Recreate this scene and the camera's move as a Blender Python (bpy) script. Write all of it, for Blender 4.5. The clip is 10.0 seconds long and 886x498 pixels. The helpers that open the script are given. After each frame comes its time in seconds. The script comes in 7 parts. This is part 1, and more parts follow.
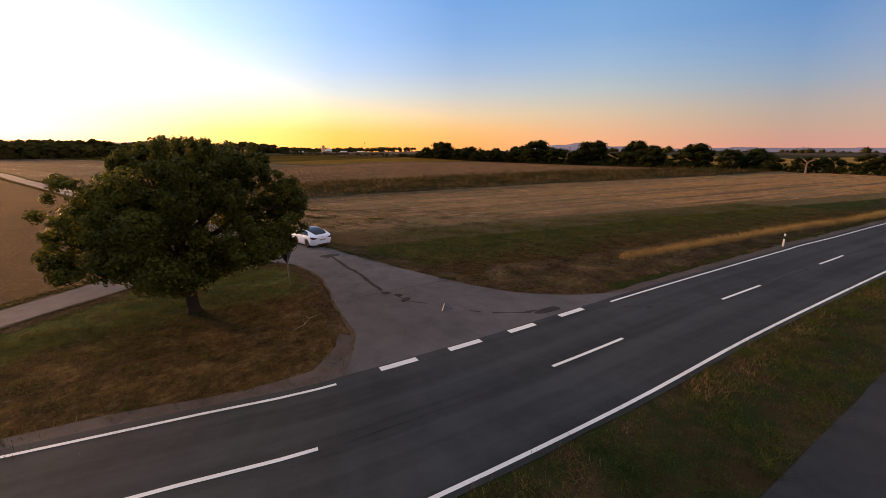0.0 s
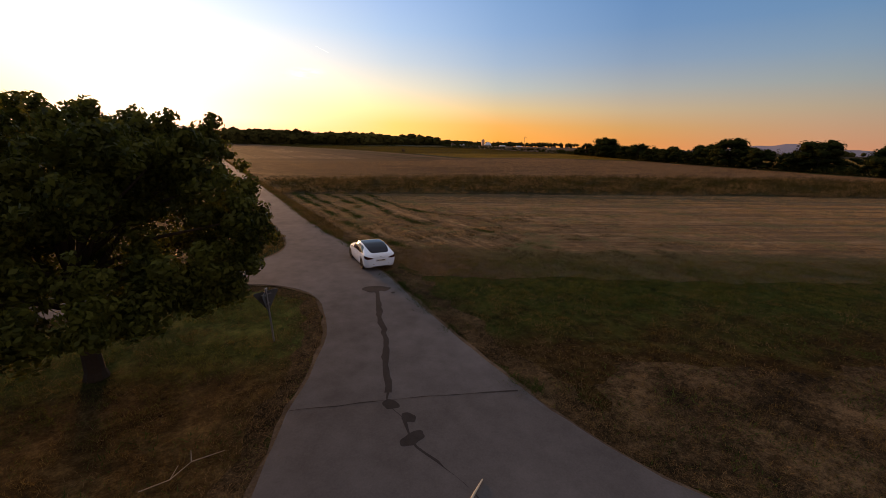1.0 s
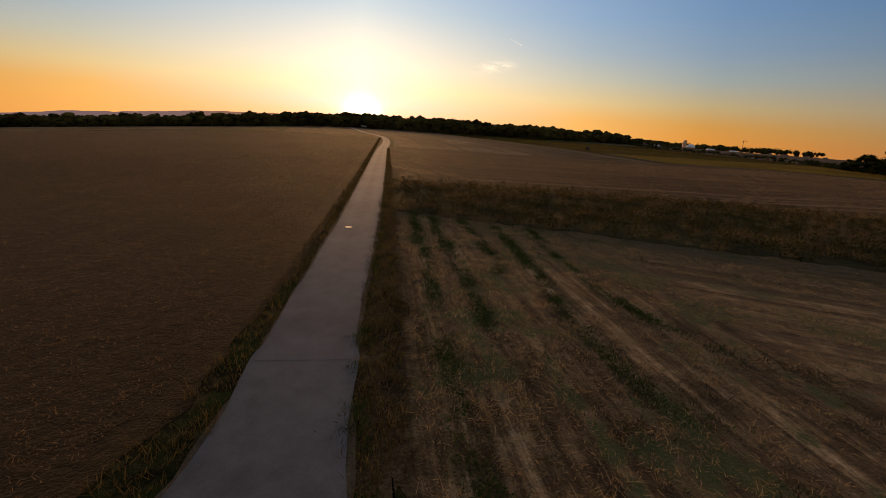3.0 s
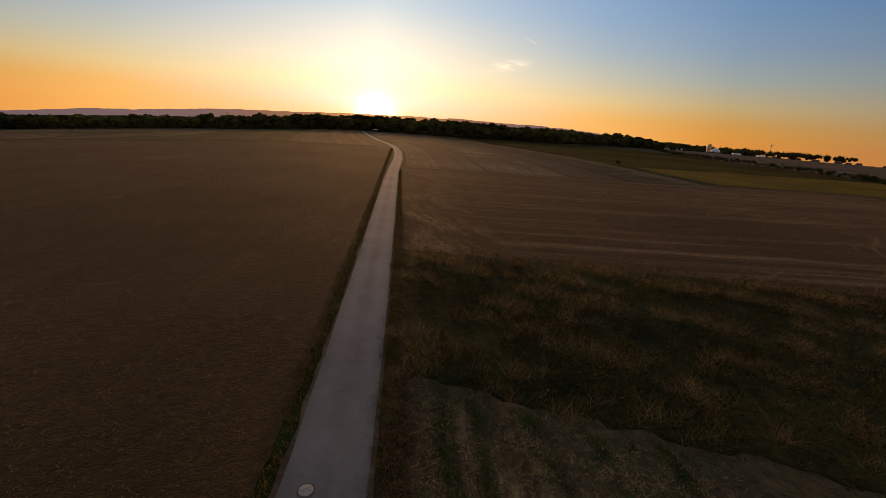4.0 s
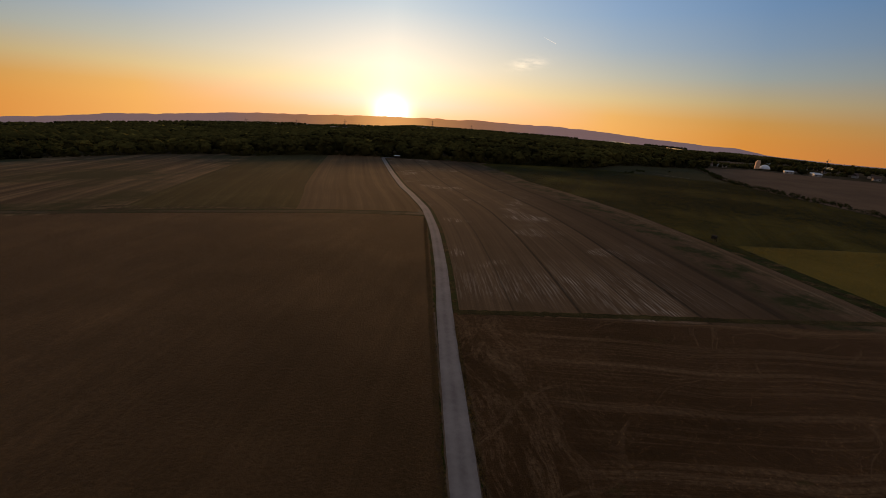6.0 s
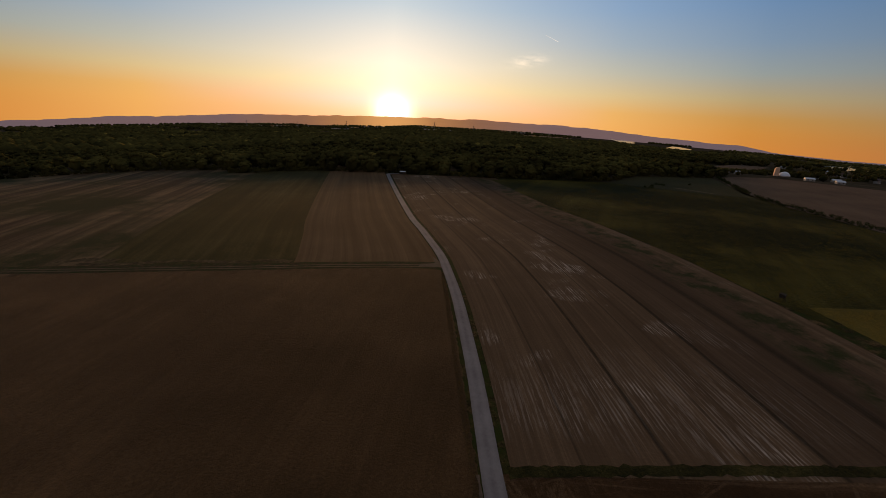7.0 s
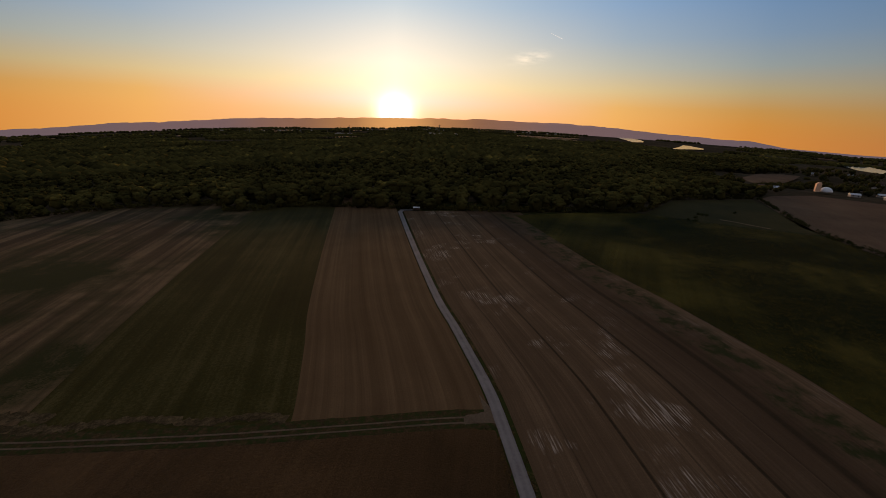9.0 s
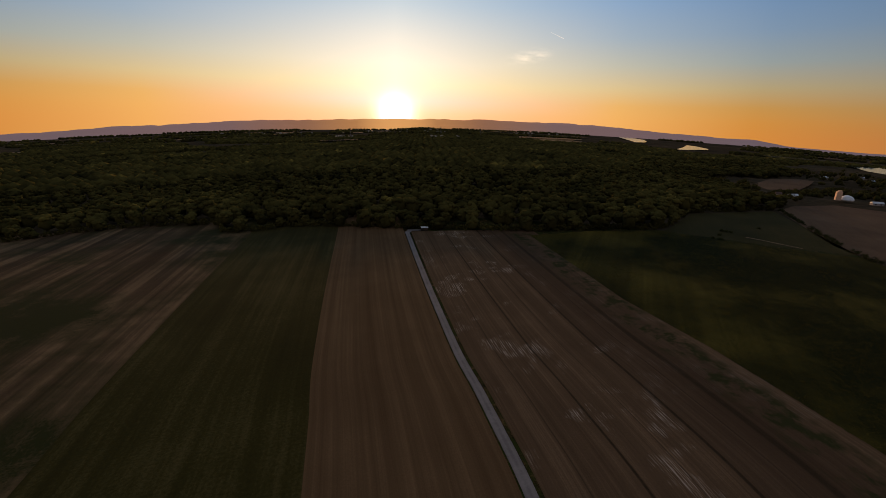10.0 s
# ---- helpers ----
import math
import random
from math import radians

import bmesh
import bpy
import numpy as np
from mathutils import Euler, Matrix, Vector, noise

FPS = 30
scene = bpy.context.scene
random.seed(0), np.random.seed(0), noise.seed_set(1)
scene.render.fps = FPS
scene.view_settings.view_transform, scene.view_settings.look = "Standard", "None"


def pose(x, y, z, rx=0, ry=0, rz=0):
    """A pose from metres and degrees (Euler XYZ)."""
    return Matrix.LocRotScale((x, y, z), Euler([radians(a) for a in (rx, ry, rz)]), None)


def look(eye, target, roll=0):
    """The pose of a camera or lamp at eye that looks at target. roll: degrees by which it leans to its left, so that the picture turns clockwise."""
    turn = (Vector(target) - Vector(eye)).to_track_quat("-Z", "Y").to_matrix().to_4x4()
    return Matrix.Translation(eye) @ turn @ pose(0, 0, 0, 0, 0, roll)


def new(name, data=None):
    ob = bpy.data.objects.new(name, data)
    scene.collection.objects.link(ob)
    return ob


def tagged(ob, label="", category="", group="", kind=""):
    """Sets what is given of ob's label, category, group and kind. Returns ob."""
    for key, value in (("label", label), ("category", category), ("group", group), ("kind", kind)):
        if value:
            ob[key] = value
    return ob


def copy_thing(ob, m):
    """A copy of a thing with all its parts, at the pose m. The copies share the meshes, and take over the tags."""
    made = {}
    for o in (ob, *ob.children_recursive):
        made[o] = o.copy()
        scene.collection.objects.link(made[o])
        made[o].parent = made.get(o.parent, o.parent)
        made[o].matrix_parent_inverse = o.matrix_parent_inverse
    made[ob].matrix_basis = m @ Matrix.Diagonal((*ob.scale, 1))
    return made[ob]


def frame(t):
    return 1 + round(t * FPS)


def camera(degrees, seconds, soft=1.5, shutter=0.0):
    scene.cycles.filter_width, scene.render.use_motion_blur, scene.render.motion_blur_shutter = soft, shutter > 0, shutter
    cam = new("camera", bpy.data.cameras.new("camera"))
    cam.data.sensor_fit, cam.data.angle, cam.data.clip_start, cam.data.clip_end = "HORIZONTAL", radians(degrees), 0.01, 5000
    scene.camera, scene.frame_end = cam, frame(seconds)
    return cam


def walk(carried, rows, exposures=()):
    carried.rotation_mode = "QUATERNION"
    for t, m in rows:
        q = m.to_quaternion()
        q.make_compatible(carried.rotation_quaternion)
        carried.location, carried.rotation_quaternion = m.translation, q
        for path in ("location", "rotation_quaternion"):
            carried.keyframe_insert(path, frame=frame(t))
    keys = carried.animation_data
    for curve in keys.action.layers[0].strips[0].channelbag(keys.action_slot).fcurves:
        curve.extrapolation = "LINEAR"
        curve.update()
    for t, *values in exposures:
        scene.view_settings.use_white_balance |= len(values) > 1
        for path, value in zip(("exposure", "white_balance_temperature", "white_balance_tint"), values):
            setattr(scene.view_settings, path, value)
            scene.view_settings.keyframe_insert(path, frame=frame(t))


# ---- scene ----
cam = camera(94.15, 10.0, soft=0.6)
# seconds, eye x y z, yaw, pitch, lean
PATH = [
    (0.0, -17.14, -29.04, 7.59, -52.44, -13.96, -0.33),
    (0.5, -11.53, -26.70, 7.45, -41.94, -14.27, 0.41),
    (1.0, -6.63, -23.26, 7.18, -31.30, -14.76, 1.21),
    (1.5, -2.60, -18.84, 6.80, -21.08, -15.08, 2.12),
    (2.0, 0.36, -13.46, 6.76, -13.57, -15.83, 3.10),
    (2.5, 2.45, -7.13, 6.61, -10.01, -16.30, 3.59),
    (4.0, 2.57, 16.77, 11.54, -6.69, -16.87, 4.23),
    (4.5, 1.26, 27.49, 16.06, -5.91, -17.01, 4.15),
    (5.0, -0.45, 38.09, 21.06, -5.33, -17.12, 4.25),
    (5.5, -2.44, 48.48, 26.12, -4.77, -17.04, 3.93),
    (6.0, -4.88, 59.91, 31.60, -4.43, -17.05, 3.81),
    (7.5, -12.03, 95.61, 48.48, -3.96, -17.37, 3.04),
    (8.0, -14.32, 107.01, 53.94, -3.73, -17.47, 2.88),
    (8.5, -16.50, 117.67, 58.96, -3.61, -17.69, 2.47),
    (9.0, -18.83, 127.78, 63.73, -3.46, -17.52, 2.24),
    (9.5, -21.44, 137.52, 68.25, -3.37, -17.57, 1.95),
    (10.0, -24.07, 148.32, 73.12, -3.30, -17.56, 1.78),
]


def gaze(x, y, z, yaw, pitch, lean):
    a, b = radians(yaw), radians(pitch)
    way = Vector((-math.sin(a) * math.cos(b), math.cos(a) * math.cos(b), math.sin(b)))
    eye = Vector((x, y, z))
    return look(eye, eye + way, lean)


walk(cam, [(row[0], gaze(*row[1:])) for row in PATH],
     exposures=[(0.0, 0.86, 7100, 18), (0.5, 0.60, 7100, 17), (1.0, 0.24, 7150, 16), (1.5, 0.0, 7150, 14), (2.5, -0.34, 6950, 10), (4.5, -0.40, 6850, 10), (6.0, -0.52, 6700, 10),
                (8.0, -0.58, 6550, 10), (10.0, -0.54, 6500, 10)])

# ---- world and sun ----
SUN_AZ, SUN_EL = radians(-3.5), radians(5.0)   # clockwise from +y, above the plain
GLOW = Vector((math.sin(SUN_AZ), math.cos(SUN_AZ), radians(0.40))).normalized()


class Nodes:
    """Short calls for building a node tree."""

    def __init__(self, tree):
        self.t = tree

    def add(self, kind):
        return self.t.nodes.new(kind)

    def put(self, socket, v):
        if hasattr(v, "is_linked"):
            self.t.links.new(v, socket)
        else:
            socket.default_value = v

    def math(self, op, a, b=0.0, clamp=False):
        n = self.add("ShaderNodeMath")
        n.operation, n.use_clamp = op, clamp
        self.put(n.inputs[0], a)
        self.put(n.inputs[1], b)
        return n.outputs[0]

    def vec(self, op, a, b=(0, 0, 0)):
        n = self.add("ShaderNodeVectorMath")
        n.operation = op
        self.put(n.inputs[0], a)
        self.put(n.inputs[1], b)
        return n.outputs["Value"] if op == "DOT_PRODUCT" else n.outputs[0]

    def ramp(self, fac, stops, ease="LINEAR"):
        n = self.add("ShaderNodeValToRGB")
        r = n.color_ramp
        r.interpolation = ease
        while len(r.elements) < len(stops):
            r.elements.new(0.5)
        for e, (p, c) in zip(r.elements, stops):
            e.position = p
            e.color = (*c, 1) if hasattr(c, "__len__") else (c, c, c, 1)
        self.put(n.inputs[0], fac)
        return n.outputs[0]

    def mix(self, f, a, b, how="MIX"):
        n = self.add("ShaderNodeMix")
        n.data_type, n.blend_type = "RGBA", how
        self.put(n.inputs[0], f)
        for s, v in ((n.inputs[6], a), (n.inputs[7], b)):
            self.put(s, (*v, 1) if isinstance(v, tuple) and len(v) == 3 else v)
        return n.outputs[2]

    def noise(self, scale, detail=3.0, rough=0.55, vec=None):
        n = self.add("ShaderNodeTexNoise")
        n.inputs["Scale"].default_value, n.inputs["Detail"].default_value = scale, detail
        n.inputs["Roughness"].default_value = rough
        if vec is not None:
            self.put(n.inputs["Vector"], vec)
        return n.outputs["Fac"]


def make_world():
    w = bpy.data.worlds.new("evening_sky")
    w.use_nodes = True
    scene.world = w
    w.node_tree.nodes.clear()
    g = Nodes(w.node_tree)
    way = g.add("ShaderNodeTexCoord").outputs["Generated"]
    sep = g.add("ShaderNodeSeparateXYZ")
    g.put(sep.inputs[0], way)
    # height above the horizon and turn away from the sun, in degrees
    high = g.math("MULTIPLY", g.math("ARCSINE", sep.outputs[2]), 57.2958)
    rise = g.math("DIVIDE", g.math("ADD", high, 3.0), 93.0)
    flat = g.vec("NORMALIZE", g.vec("MULTIPLY", way, (1, 1, 0)))
    side = g.vec("DOT_PRODUCT", flat, (math.sin(SUN_AZ), math.cos(SUN_AZ), 0))
    turn = g.math("DIVIDE", g.math("MULTIPLY", g.math("ARCCOSINE", side), 57.2958), 180.0)
    steps = (-1, 0.5, 2, 4, 6.5, 9.5, 13, 17, 30, 55, 90)

    def fall(*tones):
        return g.ramp(rise, [((e + 3) / 93, c) for e, c in zip(steps, tones)])
    zenith = (0.46, 0.45, 0.45)
    sky = fall((1.35, 0.681, 0.403), (1.37, 0.76, 0.531), (1.38, 0.921, 0.917), (1.38, 1.22, 0.92), (1.35, 1.22, 1.02), (1.14, 1.09, 0.99), (0.77, 0.9, 1), (0.58, 0.77, 1), (0.46, 0.6, 0.76), (0.38, 0.41, 0.48), zenith)
    for at, tones in (
            (14, ((1.34, 0.656, 0.317), (1.35, 0.71, 0.357), (1.34, 0.811, 0.509), (1.27, 0.99, 0.57), (1.11, 0.98, 0.75), (0.84, 0.86, 0.84), (0.56, 0.72, 0.89), (0.42, 0.6, 0.9), (0.41, 0.52, 0.68), (0.37, 0.4, 0.47), zenith)),
            (28, ((1.25, 0.592, 0.164), (1.23, 0.61, 0.173), (1.16, 0.620, 0.190), (0.99, 0.735, 0.375), (0.725, 0.696, 0.568), (0.49, 0.598, 0.706), (0.343, 0.519, 0.774), (0.265, 0.441, 0.764), (0.304, 0.412, 0.568), (0.353, 0.372, 0.441), zenith)),
            (42, ((0.944, 0.359, 0.0672), (0.891, 0.374, 0.0734), (0.779, 0.391, 0.0997), (0.627, 0.48, 0.252), (0.415, 0.466, 0.462), (0.282, 0.405, 0.570), (0.200, 0.352, 0.600), (0.158, 0.312, 0.575), (0.202, 0.303, 0.477), (0.312, 0.331, 0.395), zenith)),
            (58, ((0.668, 0.249, 0.0744), (0.606, 0.271, 0.0843), (0.519, 0.302, 0.119), (0.435, 0.35, 0.234), (0.301, 0.335, 0.35), (0.186, 0.284, 0.425), (0.117, 0.240, 0.445), (0.0832, 0.208, 0.440), (0.156, 0.258, 0.423), (0.302, 0.32, 0.385), zenith)),
            (76, ((0.546, 0.228, 0.119), (0.473, 0.245, 0.14), (0.419, 0.263, 0.168), (0.346, 0.291, 0.218), (0.245, 0.291, 0.309), (0.163, 0.263, 0.382), (0.104, 0.223, 0.4), (0.0772, 0.201, 0.391), (0.15, 0.26, 0.43), (0.319, 0.339, 0.41), zenith)),
            (95, ((0.373, 0.174, 0.143), (0.322, 0.183, 0.153), (0.269, 0.2, 0.165), (0.217, 0.208, 0.204), (0.143, 0.204, 0.278), (0.091, 0.183, 0.322), (0.0565, 0.156, 0.33), (0.0504, 0.148, 0.33), (0.143, 0.229, 0.382), (0.305, 0.315, 0.382), zenith)),
            (150, ((0.42, 0.26, 0.23), (0.42, 0.27, 0.24), (0.42, 0.28, 0.26), (0.41, 0.28, 0.27), (0.38, 0.28, 0.28), (0.34, 0.27, 0.28), (0.30, 0.25, 0.28), (0.27, 0.23, 0.27), (0.36, 0.34, 0.38), (0.38, 0.36, 0.39), zenith))):
        last = {14: 0, 28: 14, 42: 28, 58: 42, 76: 58, 95: 76, 150: 95}[at]
        sky = g.mix(g.ramp(turn, [(last / 180, 0.0), (at / 180, 1.0)]), sky, fall(*tones))
    arc = g.math("ARCCOSINE", g.math("MINIMUM", g.vec("DOT_PRODUCT", way, tuple(GLOW)), 0.99999))
    disc = g.math("MULTIPLY", g.math("EXPONENT", g.math("MULTIPLY", g.math("POWER", g.math("DIVIDE", arc, 0.032), 2.0), -1.0)), 4.0)
    halo = g.math("MULTIPLY", g.math("EXPONENT", g.math("DIVIDE", arc, -0.075)), 0.50)
    sky = g.mix(1.0, sky, g.mix(1.0, (1.0, 0.86, 0.60), disc, "MULTIPLY"), "ADD")
    sky = g.mix(1.0, sky, g.mix(1.0, (0.9, 0.84, 0.66), halo, "MULTIPLY"), "ADD")
    # one small wisp of cirrus
    mp = g.add("ShaderNodeMapping")
    g.put(mp.inputs[0], way)
    mp.inputs["Rotation"].default_value = (0, radians(6), 0)
    mp.inputs["Scale"].default_value = (28, 28, 120)
    shred = g.ramp(g.noise(1.0, 5, 0.65, mp.outputs[0]), [(0.38, 0.0), (0.70, 1.0)])
    bearing = g.math("MULTIPLY", g.math("ARCTAN2", sep.outputs[0], sep.outputs[1]), 57.2958)
    across = g.math("DIVIDE", g.math("SUBTRACT", bearing, 13.4), 2.0)
    above = g.math("DIVIDE", g.math("SUBTRACT", g.math("SUBTRACT", high, 7.6), g.math("MULTIPLY", across, 0.30)), 0.62)
    puff = g.math("EXPONENT", g.math("MULTIPLY", g.math("ADD", g.math("POWER", across, 2.0), g.math("POWER", above, 2.0)), -1.0))
    sky = g.mix(1.0, sky, g.mix(1.0, (0.62, 0.42, 0.26), g.math("MULTIPLY", puff, shred), "MULTIPLY"), "ADD")
    air = g.add("ShaderNodeTexSky")
    air.sky_type, air.sun_disc, air.sun_elevation, air.sun_rotation = "NISHITA", False, SUN_EL, SUN_AZ
    sky = g.mix(0.008, sky, air.outputs[0], "ADD")
    bg = g.add("ShaderNodeBackground")
    g.put(bg.inputs[0], sky)
    bg.inputs[1].default_value = 1.0
    g.put(g.add("ShaderNodeOutputWorld").inputs[0], bg.outputs[0])


make_world()
sun = new("sun", bpy.data.lights.new("sun", "SUN"))
sun.data.energy, sun.data.color, sun.data.angle = 4.0, (1.0, 0.50, 0.18), radians(11.0)
sun.matrix_world = look(Vector((math.sin(SUN_AZ) * math.cos(SUN_EL), math.cos(SUN_AZ) * math.cos(SUN_EL), math.sin(SUN_EL))) * 50, (0, 0, 0))


# ---- materials ----
def material(name, rough=0.9, metal=0.0, spec=0.3):
    m = bpy.data.materials.new(name)
    m.use_nodes = True
    g = Nodes(m.node_tree)
    p = m.node_tree.nodes["Principled BSDF"]
    p.inputs["Roughness"].default_value, p.inputs["Metallic"].default_value = rough, metal
    p.inputs["Specular IOR Level"].default_value = spec
    return m, g, p


def plain(name, colour, rough=0.5, metal=0.0, wear=0.12, scale=6.0, spec=0.4, coat=0.0):
    """Paint, metal or plastic with slight dirt and unevenness."""
    m, g, p = material(name, rough, metal, spec)
    n = g.noise(scale, 4.0, 0.6, g.add("ShaderNodeTexCoord").outputs["Object"])
    low = tuple(c * (1 - wear) for c in colour)
    g.put(p.inputs["Base Color"], g.mix(n, low, colour))
    g.put(p.inputs["Roughness"], g.math("ADD", g.math("MULTIPLY", n, 0.15), rough - 0.07))
    p.inputs["Coat Weight"].default_value = coat
    return m


def nap(p, weight, tone=(1.0, 0.80, 0.55)):
    """A nap of fine straw that catches the low light at a grazing view."""
    p.inputs["Sheen Weight"].default_value = weight
    p.inputs["Sheen Roughness"].default_value = 0.35
    p.inputs["Sheen Tint"].default_value = (*tone, 1)


def earth(name, dark, mid, light, patch=0.05, grain=3.0, relief=0.5, deep=0.05, streak=None, tint=None, tint_scale=0.03, tint_cut=0.55, rows=False, sheen=0.02, gain=1.0, fuzz=0.0):
    """Soil, stubble or turf: three tones mixed at two scales, optional streaks (turn, scale, amount) and a second growth colour."""
    m, g, p = material(name, 0.95, 0, sheen)
    nap(p, fuzz)
    at = g.add("ShaderNodeUVMap").outputs[0] if rows else g.add("ShaderNodeTexCoord").outputs["Object"]
    big, fine, speck = g.noise(patch, 4, 0.6, at), g.noise(grain, 5, 0.7, at), g.noise(grain * 6, 2, 0.6, at)
    f = g.math("ADD", g.math("MULTIPLY", big, 0.55), g.math("MULTIPLY", fine, 0.45))
    height = g.math("ADD", fine, g.math("MULTIPLY", speck, 0.5))
    if streak:
        turn, scale, amount = streak
        spin, mp = g.add("ShaderNodeMapping"), g.add("ShaderNodeMapping")
        g.put(spin.inputs[0], at)
        spin.inputs["Rotation"].default_value = (0, 0, radians(turn))
        g.put(mp.inputs[0], spin.outputs[0])
        mp.inputs["Scale"].default_value = (1, 0.02, 1) if rows else (0.02, 1, 1)
        s = g.noise(scale, 3, 0.7, mp.outputs[0])
        f = g.math("ADD", f, g.math("MULTIPLY", g.math("SUBTRACT", s, 0.5), amount))
        height = g.math("ADD", height, g.math("MULTIPLY", s, 1.5 * amount))
    f = g.math("ADD", f, g.math("MULTIPLY", g.math("SUBTRACT", speck, 0.5), 0.35))
    if gain != 1.0:
        f = g.math("ADD", g.math("MULTIPLY", g.math("SUBTRACT", f, 0.5), gain), 0.5)
    col = g.ramp(f, [(0.30, dark), (0.50, mid), (0.72, light)])
    if tint:
        t = g.math("ADD", g.noise(tint_scale, 5, 0.65, at), g.math("MULTIPLY", g.math("SUBTRACT", fine, 0.5), 0.25))
        col = g.mix(g.ramp(t, [(tint_cut - 0.07, 0.0), (tint_cut + 0.08, 1.0)]), col, tint)
    g.put(p.inputs["Base Color"], col)
    b = g.add("ShaderNodeBump")
    b.inputs["Strength"].default_value, b.inputs["Distance"].default_value = relief, deep
    g.put(b.inputs["Height"], height)
    g.put(p.inputs["Normal"], b.outputs[0])
    return m


def asphalt(name, base, patchy=0.25, grain=25.0, rough=0.85, fade=None, streaks=False):
    m, g, p = material(name, rough, 0, 0.04)
    at = g.add("ShaderNodeTexCoord").outputs["Object"]
    big, mid, fine = g.noise(0.16, 4, 0.6, at), g.noise(1.3, 4, 0.7, at), g.noise(grain, 3, 0.7, at)
    f = g.math("ADD", g.math("ADD", g.math("MULTIPLY", big, 0.5), g.math("MULTIPLY", mid, 0.3)), g.math("MULTIPLY", fine, 0.2))
    lo, hi = tuple(c * (1 - patchy) for c in base), tuple(c * (1 + patchy) for c in base)
    if streaks:
        mp = g.add("ShaderNodeMapping")
        g.put(mp.inputs[0], g.add("ShaderNodeUVMap").outputs[0])
        mp.inputs["Scale"].default_value = (1.0, 0.03, 1.0)
        f = g.math("ADD", f, g.math("MULTIPLY", g.math("SUBTRACT", g.noise(1.1, 3, 0.6, mp.outputs[0]), 0.5), 0.75))
    col = g.ramp(f, [(0.36, lo), (0.62, hi)])
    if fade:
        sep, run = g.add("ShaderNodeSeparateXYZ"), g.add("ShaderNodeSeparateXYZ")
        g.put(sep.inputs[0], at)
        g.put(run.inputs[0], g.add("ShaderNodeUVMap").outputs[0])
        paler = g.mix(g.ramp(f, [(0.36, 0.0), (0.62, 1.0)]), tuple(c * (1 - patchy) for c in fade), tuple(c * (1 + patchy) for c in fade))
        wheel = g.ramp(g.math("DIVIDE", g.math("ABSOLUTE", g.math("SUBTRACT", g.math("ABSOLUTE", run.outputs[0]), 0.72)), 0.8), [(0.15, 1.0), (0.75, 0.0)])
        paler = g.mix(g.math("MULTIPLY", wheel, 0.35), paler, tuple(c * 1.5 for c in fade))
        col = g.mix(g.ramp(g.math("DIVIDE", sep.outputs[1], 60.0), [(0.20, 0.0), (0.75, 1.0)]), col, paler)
    g.put(p.inputs["Base Color"], col)
    b = g.add("ShaderNodeBump")
    b.inputs["Strength"].default_value, b.inputs["Distance"].default_value = 0.25, 0.01
    g.put(b.inputs["Height"], fine)
    g.put(p.inputs["Normal"], b.outputs[0])
    return m


def foliage(name, dark, light, through_light=0.35, scale=0.15, rough=0.6, gold=None, relief=0.0, gloss=0.0, drift=0.0, each=0.5):
    """Leaves or grass: the tone goes from plant to plant and with position, and light shines through."""
    m, g, p = material(name, rough, 0, gloss)
    at = g.add("ShaderNodeTexCoord").outputs["Object"]
    isl = g.add("ShaderNodeNewGeometry").outputs["Random Per Island"]
    n = g.noise(scale, 3, 0.6, at)
    f = g.math("ADD", g.math("MULTIPLY", isl, each), g.math("SUBTRACT", g.math("MULTIPLY", n, 1.3), 0.15 + 0.5 * each))
    if drift:
        f = g.math("ADD", f, g.math("MULTIPLY", g.math("SUBTRACT", g.noise(drift, 3, 0.6, at), 0.5), 1.1))
    stops = [(0.1, dark), (0.75, light)] + ([(0.98, gold)] if gold else [])
    col = g.ramp(f, stops)
    g.put(p.inputs["Base Color"], col)
    if relief:
        b = g.add("ShaderNodeBump")
        b.inputs["Strength"].default_value, b.inputs["Distance"].default_value = 1.0, relief
        g.put(b.inputs["Height"], g.noise(0.7, 4, 0.75, at))
        g.put(p.inputs["Normal"], b.outputs[0])
    tr = g.add("ShaderNodeBsdfTranslucent")
    g.put(tr.inputs[0], col)
    mx = g.add("ShaderNodeMixShader")
    mx.inputs[0].default_value = through_light
    g.put(mx.inputs[1], p.outputs[0])
    g.put(mx.inputs[2], tr.outputs[0])
    g.put(m.node_tree.nodes["Material Output"].inputs[0], mx.outputs[0])
    return m


